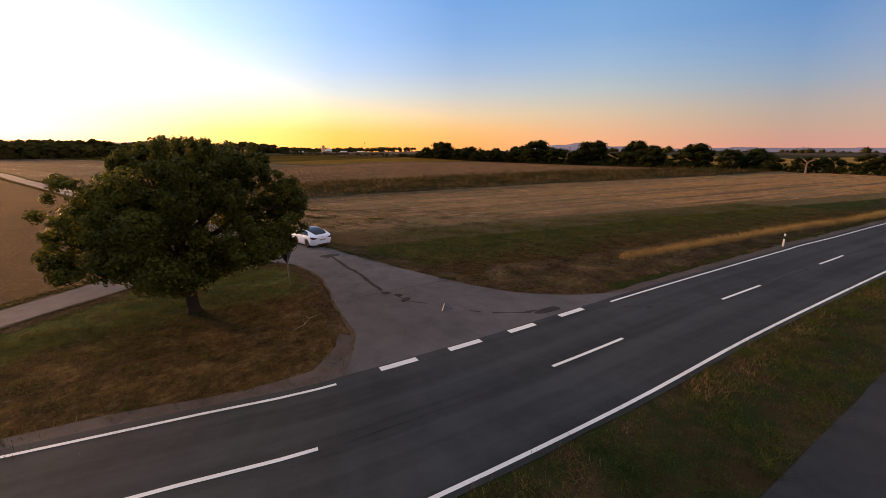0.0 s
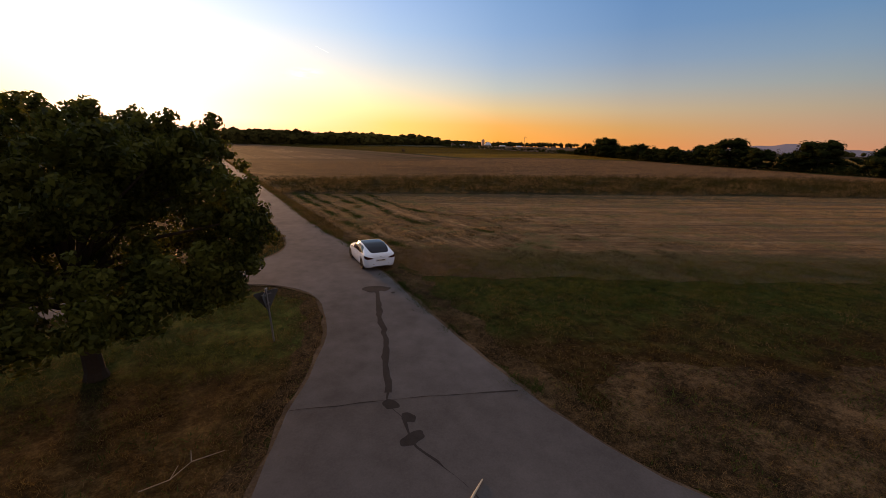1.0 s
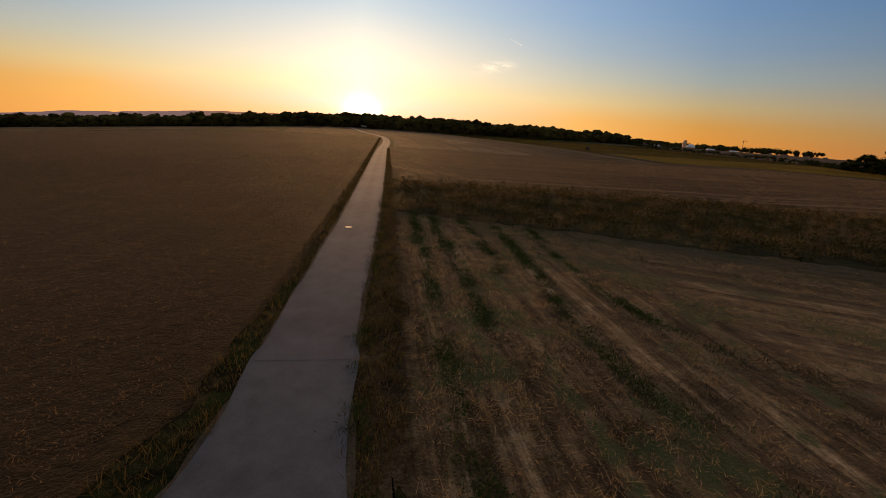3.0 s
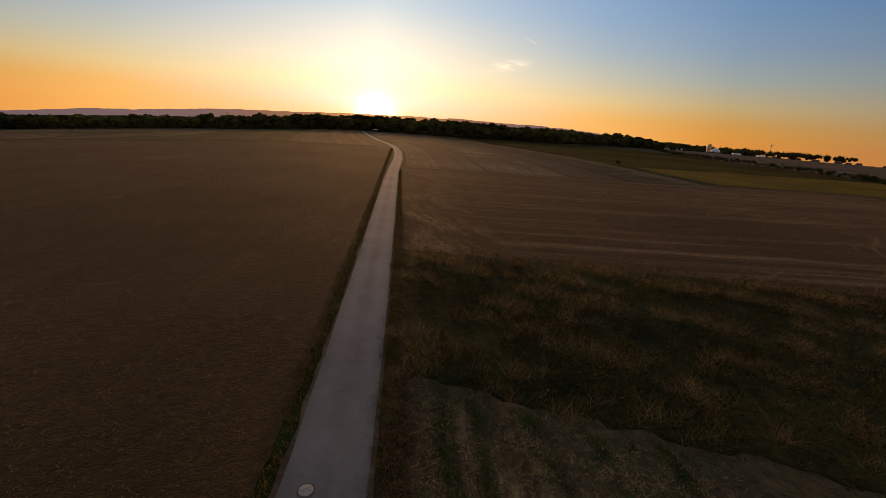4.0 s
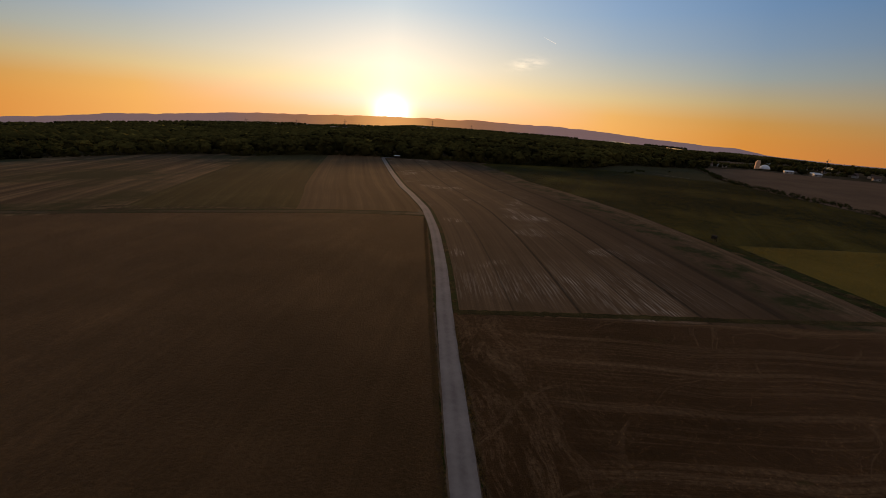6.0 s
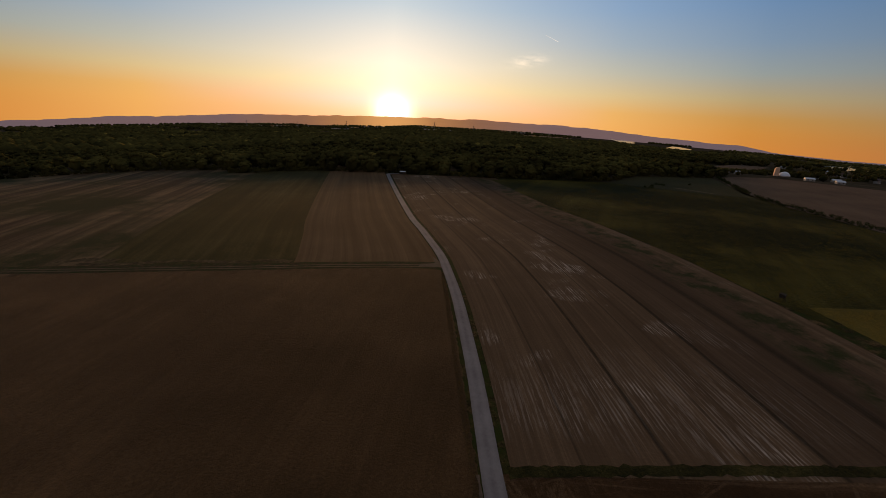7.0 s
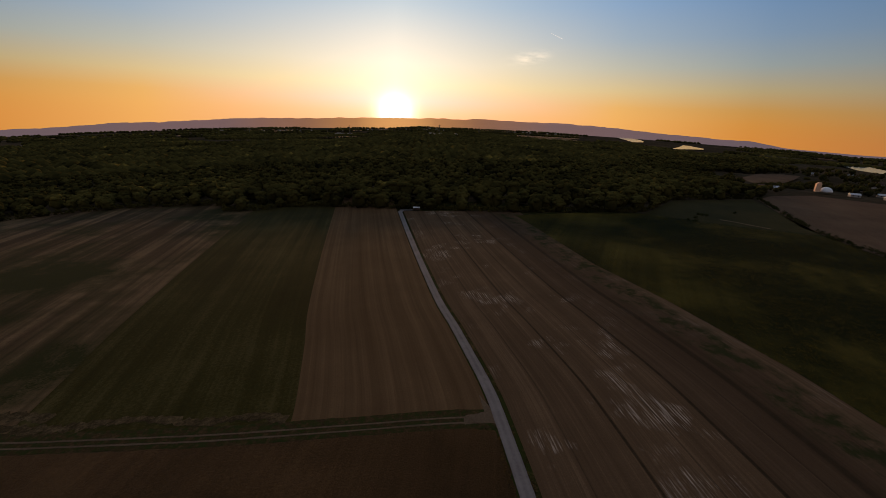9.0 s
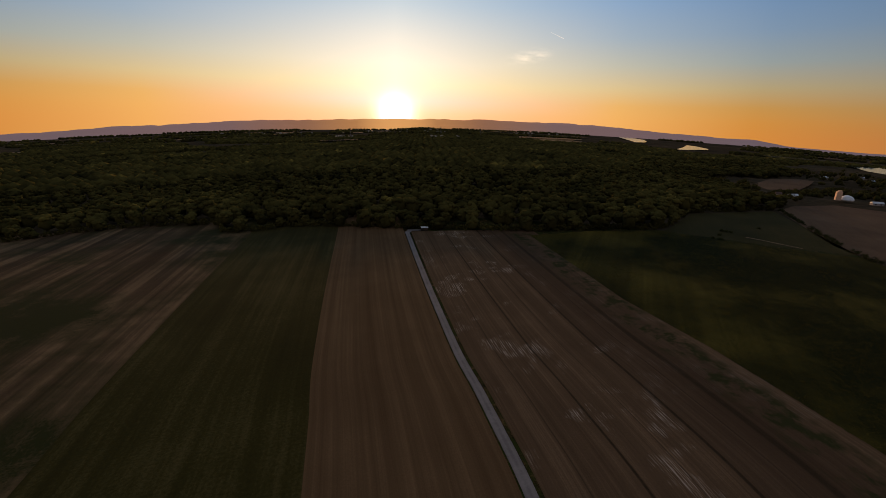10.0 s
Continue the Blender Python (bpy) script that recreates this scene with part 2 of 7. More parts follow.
M = {
    "turf": earth("dry_turf", (0.008, 0.007, 0.003), (0.026, 0.019, 0.008), (0.095, 0.062, 0.026), 0.30, 2.4, 1.0, 0.06, tint=(0.018, 0.025, 0.006), tint_scale=0.22, tint_cut=0.48, gain=2.0),
    "plain": earth("far_plain", (0.024, 0.020, 0.014), (0.042, 0.034, 0.022), (0.10, 0.075, 0.048), 0.0035, 0.03, 0.1, 0.3, sheen=0.0),
    "ploughed": earth("ploughed_soil", (0.020, 0.0125, 0.00585), (0.042, 0.0252, 0.0115), (0.088, 0.052, 0.0232), 0.03, 2.2, 1.0, 0.16, streak=(-80, 0.45, 0.22), sheen=0.02, fuzz=0.09),
    "oats": earth("yellow_green_crop", (0.020, 0.0185, 0.005), (0.050, 0.043, 0.0095), (0.095, 0.075, 0.016), 0.010, 1.2, 0.8, 0.12, streak=(-62, 0.10, 0.35), tint=(0.0085, 0.011, 0.0035), tint_scale=0.009, tint_cut=0.48, gain=1.9),
    "yellow": earth("ripe_yellow_crop", (0.046, 0.036, 0.008), (0.088, 0.067, 0.014), (0.150, 0.108, 0.024), 0.03, 1.5, 0.8, 0.12),
    "tan": earth("pale_tan_stubble", (0.055, 0.036, 0.022), (0.09, 0.058, 0.036), (0.13, 0.087, 0.055), 0.02, 1.0, 0.5, 0.06, streak=(-60, 0.3, 0.2)),
    "pasture": earth("mown_pasture", (0.018, 0.018, 0.007), (0.031, 0.028, 0.010), (0.056, 0.045, 0.018), 0.02, 1.0, 0.5, 0.08, streak=(-60, 0.2, 0.2)),
    "clover": earth("dark_green_ley", (0.0148, 0.0142, 0.0043), (0.025, 0.0230, 0.0062), (0.062, 0.052, 0.019), 0.02, 1.2, 0.6, 0.08, streak=(0, 0.22, 0.55), rows=True, fuzz=0.025),
    "fallow": earth("mottled_fallow", (0.032, 0.021, 0.0112), (0.066, 0.043, 0.0232), (0.140, 0.092, 0.049), 0.015, 1.2, 0.6, 0.08, streak=(0, 0.13, 1.3), rows=True, tint=(0.018, 0.021, 0.00688), tint_scale=0.014, tint_cut=0.52, gain=1.25, fuzz=0.02),
    "weeds_floor": earth("weedy_strip_floor", (0.007, 0.008, 0.003), (0.018, 0.018, 0.006), (0.042, 0.036, 0.012), 0.15, 2.0, 0.8, 0.08, gain=1.8, fuzz=0.04),
    "road": asphalt("road_asphalt", (0.038, 0.041, 0.042), 0.25, streaks=True),
    "lane": asphalt("old_lane_asphalt", (0.085, 0.081, 0.084), 0.30),
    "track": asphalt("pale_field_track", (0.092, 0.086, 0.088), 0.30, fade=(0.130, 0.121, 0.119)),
    "new_lane": asphalt("newer_lane_asphalt", (0.080, 0.075, 0.076), 0.28, 20.0),
    "dry_turf": earth("dry_trodden_turf", (0.012, 0.0085, 0.005), (0.042, 0.027, 0.0135), (0.120, 0.078, 0.040), 0.5, 3.5, 1.0, 0.06, gain=1.6),
    "path": asphalt("cycle_path_asphalt", (0.036, 0.036, 0.036), 0.25),
    "gravel": asphalt("road_shoulder_grit", (0.078, 0.062, 0.054), 0.4, 9.0),
    "tar": asphalt("tar_repair", (0.033, 0.030, 0.030), 0.35, 30.0, 0.95),
    "marking": asphalt("road_paint", (0.62, 0.62, 0.60), 0.12, 12.0, 0.6),
    "edge_grit": earth("crumbled_edge", (0.038, 0.028, 0.020), (0.075, 0.054, 0.037), (0.14, 0.104, 0.072), 0.3, 3.0, 0.7, 0.04),
    "dirt": earth("dirt_lane", (0.048, 0.034, 0.022), (0.082, 0.060, 0.040), (0.13, 0.10, 0.07), 0.1, 2.0, 0.5, 0.04),
    "rut": earth("worn_rut", (0.050, 0.036, 0.024), (0.085, 0.062, 0.042), (0.13, 0.10, 0.07), 0.1, 2.0, 0.5, 0.04),
    "swath": earth("straw_swath", (0.024, 0.018, 0.009), (0.046, 0.034, 0.017), (0.095, 0.070, 0.036), 0.3, 1.2, 0.8, 0.06, gain=1.5),
    "verge_floor": earth("mottled_verge", (0.012, 0.010, 0.005), (0.036, 0.025, 0.012), (0.090, 0.060, 0.028), 0.6, 2.6, 1.0, 0.06, tint=(0.020, 0.027, 0.008), tint_scale=0.7, tint_cut=0.50, gain=0.8),
    "leaf": foliage("tree_leaves", (0.019, 0.027, 0.006), (0.105, 0.108, 0.017), 0.48, 0.5, 0.55, gloss=0.12),
    # leaf tones vary at random; the gold end stands in for sunlit crowns
    "wood_crowns": foliage("forest_leaves", (0.009, 0.010, 0.0045), (0.080, 0.070, 0.020), 0.10, 0.040, 0.95, gold=(0.250, 0.190, 0.042), relief=0.3, drift=0.007, each=0.14),
    "hedge": foliage("hedge_leaves", (0.012, 0.018, 0.006), (0.040, 0.044, 0.013), 0.25, 0.2),
    "copse": foliage("copse_leaves", (0.014, 0.016, 0.006), (0.062, 0.054, 0.016), 0.15, 0.06, 0.95, relief=0.5, each=0.3),
    "grass": foliage("verge_grass", (0.042, 0.034, 0.012), (0.140, 0.102, 0.038), 0.50, 0.25),
    "green_grass": foliage("green_grass_blades", (0.028, 0.038, 0.009), (0.110, 0.115, 0.030), 0.50, 0.35),
    "hay": foliage("tall_dry_grass", (0.14, 0.100, 0.040), (0.34, 0.240, 0.095), 0.5, 0.3),
    "dry_tufts": foliage("dry_grass_tufts", (0.095, 0.064, 0.030), (0.260, 0.175, 0.082), 0.42, 0.3),
    "petal": foliage("small_pale_flowers", (0.20, 0.19, 0.09), (0.36, 0.34, 0.20), 0.3, 0.5),
    "straw": foliage("straw_stubble", (0.19, 0.118, 0.054), (0.49, 0.325, 0.158), 0.45, 0.5),
    "weeds": foliage("weed_leaves", (0.012, 0.0135, 0.005), (0.062, 0.054, 0.017), 0.45, 0.30),
    "dark_weeds": foliage("dark_green_weeds", (0.016, 0.030, 0.008), (0.058, 0.080, 0.020), 0.25, 0.6),
    "grain": earth("ripe_golden_grain", (0.14, 0.080, 0.016), (0.23, 0.132, 0.028), (0.33, 0.195, 0.045), 0.03, 1.5, 0.8, 0.12),
    "ears": foliage("ripe_crop_ears", (0.07, 0.054, 0.012), (0.23, 0.165, 0.038), 0.50, 0.05),
    "oat_ears": foliage("green_crop_ears", (0.012, 0.013, 0.004), (0.125, 0.096, 0.020), 0.55, 0.010, each=0.12),
    "grain_far": earth("far_stubble", (0.10, 0.070, 0.045), (0.16, 0.115, 0.075), (0.22, 0.16, 0.11), 0.01, 0.1, 0.2, 0.1),
    "fallow_far": earth("far_fallow", (0.035, 0.028, 0.018), (0.055, 0.043, 0.028), (0.085, 0.065, 0.042), 0.01, 0.1, 0.2, 0.1),
    "clod": foliage("soil_crumbs_and_chaff", (0.075, 0.043, 0.020), (0.27, 0.165, 0.082), 0.52, 0.4),
    "thatch": foliage("matted_dry_grass", (0.045, 0.031, 0.015), (0.195, 0.130, 0.064), 0.2, 0.35),
    "bark": plain("bark", (0.055, 0.040, 0.028), 0.95, 0, 0.5, 9.0, 0.1),
    # blue of the reflected sky is put into the car's paint and glass colours
    "car_paint": plain("white_car_paint", (0.76, 0.84, 0.95), 0.16, 0, 0.03, 2.0, 0.45, 0.4),
    "car_glass": plain("black_car_glass", (0.003, 0.004, 0.014), 0.05, 0, 0.0, 2.0, 0.22, 0.0),
    "rubber": plain("tyre_rubber", (0.015, 0.015, 0.016), 0.8),
    "dark_metal": plain("dark_grey_rim", (0.05, 0.05, 0.055), 0.35, 0.8),
    "black": plain("black_plastic", (0.012, 0.012, 0.013), 0.55),
    "matt_black": plain("matt_black_plastic", (0.008, 0.008, 0.009), 1.0, 0, 0.2, 6.0, 0.0),
    "chrome": plain("bright_trim", (0.65, 0.65, 0.66), 0.18, 1.0, 0.05),
    "red_lens": plain("red_lamp_lens", (0.035, 0.004, 0.005), 0.10, 0, 0.1, 20.0),
    "lamp": plain("clear_lamp_lens", (0.55, 0.56, 0.58), 0.1, 0.2),
    "plate_white": plain("plate_white", (0.70, 0.70, 0.68), 0.4),
    "plate_blue": plain("plate_blue", (0.02, 0.06, 0.30), 0.4),
    "sign_back": plain("grey_sign_back", (0.10, 0.105, 0.11), 0.45, 0.3, 0.25, 8.0),
    "zinc": plain("galvanised_post", (0.32, 0.32, 0.33), 0.45, 0.7, 0.3, 12.0),
    "post_white": plain("white_plastic_post", (0.72, 0.72, 0.70), 0.5),
    "concrete": plain("pale_concrete", (0.42, 0.38, 0.33), 0.85, 0, 0.25, 0.25, 0.2),
    # orange of the low sun is mixed into the silo's base colour
    "silo_sun_orange": plain("concrete_with_sun_orange", (0.78, 0.52, 0.34), 0.75, 0, 0.2, 0.3, 0.2),
    "dome_white": plain("blue_white_membrane", (0.62, 0.66, 0.70), 0.55, 0, 0.1, 0.3, 0.4),
    "pale_wood": plain("peeled_pale_wood", (0.50, 0.44, 0.35), 0.75, 0, 0.3, 12.0, 0.2),
    "roof_tile": plain("dark_roof_tiles", (0.10, 0.065, 0.055), 0.8, 0, 0.3, 0.8, 0.2),
    "sheet_roof": plain("pale_sheet_roof", (0.50, 0.53, 0.56), 0.5, 0.2, 0.2, 0.3),
    "window": plain("dark_window_pane", (0.02, 0.023, 0.028), 0.1, 0, 0, 1.0, 0.6),
    "old_wood": plain("weathered_boards", (0.075, 0.055, 0.040), 0.9, 0, 0.4, 5.0, 0.15),
    "twig": plain("bleached_twig", (0.26, 0.20, 0.14), 0.8, 0, 0.3, 15.0, 0.2),
    "iron": plain("cast_iron_cover", (0.26, 0.24, 0.23), 0.6, 0.3, 0.35, 14.0),
    "steel": plain("lattice_steel", (0.12, 0.12, 0.13), 0.5, 0.6),
    "hill": earth("wooded_hills_haze_glow", (0.055, 0.045, 0.055), (0.075, 0.060, 0.070), (0.095, 0.075, 0.085), 0.002, 0.01, 0.15, 2.0, sheen=0.0),
}
w, g, p = material("still_water", 0.12, 0, 0.7)
p.inputs["Base Color"].default_value = (0.012, 0.016, 0.018, 1)
b = g.add("ShaderNodeBump")
b.inputs["Strength"].default_value, b.inputs["Distance"].default_value = 0.03, 0.05
g.put(b.inputs["Height"], g.noise(0.4, 3, 0.6, g.add("ShaderNodeTexCoord").outputs["Object"]))
g.put(p.inputs["Normal"], b.outputs[0])
M["water"] = w
w, g, p = material("vapour_trail_glow", 1.0, 0, 0)
p.inputs["Base Color"].default_value = (0.9, 0.9, 0.9, 1)
# the trail glows by emission, standing in for sunlight on it
p.inputs["Emission Color"].default_value = (1.0, 0.93, 0.82, 1)
p.inputs["Emission Strength"].default_value = 1.0
M["white_trail"] = w

# far hills: bright evening haze painted in as emission, strongest towards the sun
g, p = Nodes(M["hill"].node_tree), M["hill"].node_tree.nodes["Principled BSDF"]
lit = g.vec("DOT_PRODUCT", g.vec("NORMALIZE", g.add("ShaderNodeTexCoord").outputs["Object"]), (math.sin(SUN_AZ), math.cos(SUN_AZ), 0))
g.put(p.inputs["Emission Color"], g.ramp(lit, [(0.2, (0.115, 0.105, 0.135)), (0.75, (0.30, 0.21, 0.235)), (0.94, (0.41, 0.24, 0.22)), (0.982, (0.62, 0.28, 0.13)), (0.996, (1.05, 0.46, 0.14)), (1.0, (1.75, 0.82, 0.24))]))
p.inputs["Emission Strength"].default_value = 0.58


# ---- building helpers ----
rng = np.random.default_rng(7)


def mesh_of(name, verts, faces, mats, smooth=False, index=None):
    me = bpy.data.meshes.new(name)
    me.from_pydata([tuple(v) for v in verts], [], [tuple(f) for f in faces])
    for m in mats if isinstance(mats, (list, tuple)) else [mats]:
        me.materials.append(m)
    if smooth:
        me.shade_smooth()
    if index is not None:
        me.polygons.foreach_set("material_index", index)
    return me


def tri_mesh(name, verts, tris, mat, smooth=False):
    """A mesh from arrays of vertices and triangles."""
    me = bpy.data.meshes.new(name)
    verts, tris = np.asarray(verts, np.float32), np.asarray(tris, np.int32)
    me.vertices.add(len(verts))
    me.vertices.foreach_set("co", verts.ravel())
    me.loops.add(tris.size)
    me.loops.foreach_set("vertex_index", tris.ravel())
    me.polygons.add(len(tris))
    me.polygons.foreach_set("loop_start", np.arange(0, tris.size, 3, dtype=np.int32))
    me.materials.append(mat)
    me.update(calc_edges=True)
    if smooth:
        me.shade_smooth()
    return me


def part(name, bm, mat, parent, label=""):
    me = bpy.data.meshes.new(name)
    bm.to_mesh(me)
    bm.free()
    me.materials.append(mat)
    ob = new(name, me)
    ob.parent = parent
    return tagged(ob, label)


def thing(name, label, category, group="", at=None, kind=""):
    ob = new(name)
    ob.empty_display_size = 0.3
    if at is not None:
        ob.matrix_basis = at
    return tagged(ob, label, category, group, kind)


def box(bm, size, at=(0, 0, 0), turn=None, bevel=0.0):
    m = Matrix.Translation(at) @ (turn or Matrix.Identity(4)) @ Matrix.Diagonal((*size, 1))
    r = bmesh.ops.create_cube(bm, size=1.0, matrix=m)
    if bevel:
        edges = list({e for v in r["verts"] for e in v.link_edges})
        bmesh.ops.bevel(bm, geom=edges, offset=bevel, segments=2, affect="EDGES")
    return bm


def rod(bm, a, b, r0, r1=None, seg=8):
    a, b = Vector(a), Vector(b)
    d = b - a
    m = Matrix.Translation((a + b) / 2) @ d.to_track_quat("Z", "Y").to_matrix().to_4x4()
    bmesh.ops.create_cone(bm, cap_ends=True, segments=seg, radius1=r0, radius2=r0 if r1 is None else r1, depth=d.length, matrix=m)
    return bm


def smooth_line(pts, step=1.0):
    """A Catmull-Rom line through the points, sampled about every step metres."""
    pts = [Vector(q) for q in pts]
    pts = [2 * pts[0] - pts[1]] + pts + [2 * pts[-1] - pts[-2]]
    out = []
    for a, b, c, d in zip(pts, pts[1:], pts[2:], pts[3:]):
        n = max(1, int((c - b).length / step))
        for i in range(n):
            t = i / n
            out.append(0.5 * (2 * b + (c - a) * t + (2 * a - 5 * b + 4 * c - d) * t * t + (3 * b - a - 3 * c + d) * t ** 3))
    return out + [pts[-2]]


def offset_line(line, off):
    """The line moved sideways, to its right by off."""
    out = []
    for i, q in enumerate(line):
        d = (line[min(i + 1, len(line) - 1)] - line[max(i - 1, 0)]).normalized()
        out.append(Vector((q.x + d.y * off, q.y - d.x * off)))
    return out


# ---- the lie of the land ----
TRACK_Y = [8, 16, 29, 46, 93, 125, 145, 163, 182, 203, 212, 221, 230, 247, 266, 300, 330, 350, 369, 417]
TRACK_X = [0.25, 0.25, 0.55, 0.68, 0.82, 1.2, 1.75, 1.8, 1.5, 0.2, -0.6, -2.0, -3.7, -7.0, -11.2, -16.7, -21.2, -24.0, -26.7, -33.2]
EDGE_X = [-900, -520, -327, -290, -254, -214, -181, -172, -162, -141, -130, -122, -84, -33, 50, 150, 163, 212, 305, 345, 400, 470, 700]
EDGE_Y = [200, 330, 425, 447, 460, 461, 457, 448, 430, 430, 434, 440, 434, 422, 420, 431, 438, 491, 511, 540, 655, 760, 900]


def wood_edge(x):
    return np.interp(x, EDGE_X, EDGE_Y)


def land(x, y):
    """The height of the ground: level round the lanes, sinking towards the river plain."""
    x, y = np.asarray(x, float), np.asarray(y, float)
    r = np.hypot(x, y - 60)
    az = np.degrees(np.arctan2(x, y - 60))
    d = np.clip(-x - 25, 0, 330)
    sink = -0.07 * (d - 30 * (1 - np.exp(-d / 30))) * np.clip((y - 15) / 45, 0, 1)
    out = np.clip((r - 560) / 4000, 0, 1.1)
    return sink - out * (26 + 105 * np.clip(np.abs(az - 3) / 44, 0, 1) ** 2 * np.where(az < 0, 1.25, 0.75))


def ribbon(name, line, left, right, z, mat, rows=2, thick=0.0, label="", category="", ragged=0.0):
    """A strip along a line, from left to right metres across; UV holds the metres across and along."""
    cross = [left + (right - left) * i / (rows - 1) for i in range(rows)]
    cols = [offset_line(line, c) for c in cross]
    verts, faces, uv = [], [], []
    run = 0.0
    for i in range(len(line)):
        if i:
            run += (line[i] - line[i - 1]).length
        for j, c in enumerate(cols):
            wob = ragged * (noise.noise((line[i].x * 0.9, line[i].y * 0.9, j * 7.0)) + 0.6 * noise.noise((line[i].x * 3.1, line[i].y * 3.1, j * 7.0))) if j in (0, rows - 1) else 0
            a, b2 = cols[0][i], cols[-1][i]
            d = (b2 - a).normalized() * wob
            verts.append((c[i].x + d.x, c[i].y + d.y, z + float(land(c[i].x + d.x, c[i].y + d.y))))
            uv.append((cross[j], run))
    for i in range(len(line) - 1):
        for j in range(rows - 1):
            k = i * rows + j
            faces.append((k, k + 1, k + rows + 1, k + rows))
    if thick:
        n = len(verts)
        for i in range(len(line)):
            for j in (0, rows - 1):
                v = verts[i * rows + j]
                verts.append((v[0], v[1], v[2] - thick))
                uv.append(uv[i * rows + j])
        for i in range(len(line) - 1):
            faces.append((i * rows, (i + 1) * rows, n + 2 * (i + 1), n + 2 * i))
            faces.append((i * rows + rows - 1, n + 2 * i + 1, n + 2 * i + 3, (i + 1) * rows + rows - 1))
    me = mesh_of(name, verts, faces, mat)
    layer = me.uv_layers.new(name="across_along")
    for lp in me.loops:
        layer.data[lp.index].uv = uv[lp.vertex_index]
    return tagged(new(name, me), label, category, kind="structure")


def area(name, pts, z, mat, label="", category="", ragged=0.0, thick=0.0):
    """A piece of ground inside an outline."""
    ring = []
    for a, b2 in zip(pts, pts[1:] + pts[:1]):
        a, b2 = Vector(a), Vector(b2)
        n = max(1, int((b2 - a).length / (0.4 if ragged else 1e9)))
        for i in range(n):
            q = a.lerp(b2, i / n)
            if ragged:
                q = q + Vector((noise.noise((q.x * 0.8, q.y * 0.8, 3.0)), noise.noise((q.x * 0.8, q.y * 0.8, 9.0)))) * ragged
                q = q + Vector((noise.noise((q.x * 2.6, q.y * 2.6, 3.0)), noise.noise((q.x * 2.6, q.y * 2.6, 9.0)))) * ragged * 0.5
            ring.append(q)
    verts = [(q.x, q.y, z) for q in ring]
    faces = [tuple(range(len(ring)))]
    if thick:
        n = len(ring)
        verts += [(q.x, q.y, z - thick) for q in ring]
        faces += [(i, n + i, n + (i + 1) % n, (i + 1) % n) for i in range(n)]
    me = mesh_of(name, verts, faces, mat)
    bm = bmesh.new()
    bm.from_mesh(me)
    bm.normal_update()
    if bm.faces[:] and bm.faces[:][0].normal.z < 0:
        bmesh.ops.reverse_faces(bm, faces=bm.faces[:])
    bmesh.ops.triangulate(bm, faces=[f for f in bm.faces if len(f.verts) > 4])
    if min(q[0] for q in pts) < -25 and z < 1:
        for cut in (-30, -38, -48, -60, -75, -95, -120, -150, -200, -260, -330):
            bmesh.ops.bisect_plane(bm, geom=bm.verts[:] + bm.edges[:] + bm.faces[:], plane_co=(cut, 0, 0), plane_no=(1, 0, 0))
        for cut in (18, 28, 38, 48, 60):
            bmesh.ops.bisect_plane(bm, geom=bm.verts[:] + bm.edges[:] + bm.faces[:], plane_co=(0, cut, 0), plane_no=(0, 1, 0))
        for q in bm.verts:
            q.co.z += float(land(q.co.x, q.co.y))
    bm.to_mesh(me)
    bm.free()
    return tagged(new(name, me), label, category, kind="structure")


def inside(px, py, poly):
    """Which of the points lie in the outline."""
    hit = np.zeros(len(px), bool)
    for (x0, y0), (x1, y1) in zip(poly, poly[1:] + poly[:1]):
        cut = ((y0 > py) != (y1 > py)) & (px < (x1 - x0) * (py - y0) / ((y1 - y0) or 1e-9) + x0)
        hit ^= cut
    return hit


def scatter(poly, per_m2, holes=()):
    a = np.array(poly)
    lo, hi = a.min(0), a.max(0)
    n = int((hi - lo).prod() * per_m2)
    q = rng.uniform(lo, hi, (n, 2))
    keep = inside(q[:, 0], q[:, 1], poly)
    for h in holes:
        keep &= ~inside(q[:, 0], q[:, 1], h)
    return q[keep]


def blades(at, count, height, width, spread, lean, z=0.0):
    """Tufts of narrow upright blades round each place: vertices and triangles."""
    n = len(at) * count
    root = np.repeat(at, count, 0) + rng.normal(0, spread, (n, 2))
    h = np.repeat(rng.uniform(*height, len(at)), count) * rng.uniform(0.6, 1.1, n)
    a = rng.uniform(0, 2 * np.pi, n)
    side = np.stack([np.cos(a), np.sin(a)], 1) * (width * rng.uniform(0.6, 1.3, n))[:, None]
    tip = root + rng.normal(0, lean, (n, 2)) * h[:, None]
    v = np.zeros((n, 3, 3))
    v[:, 0, :2], v[:, 1, :2], v[:, 2, :2], v[:, 2, 2] = root - side, root + side, tip, h
    v[:, :, 2] += z
    return v.reshape(-1, 3), np.arange(n * 3).reshape(-1, 3)


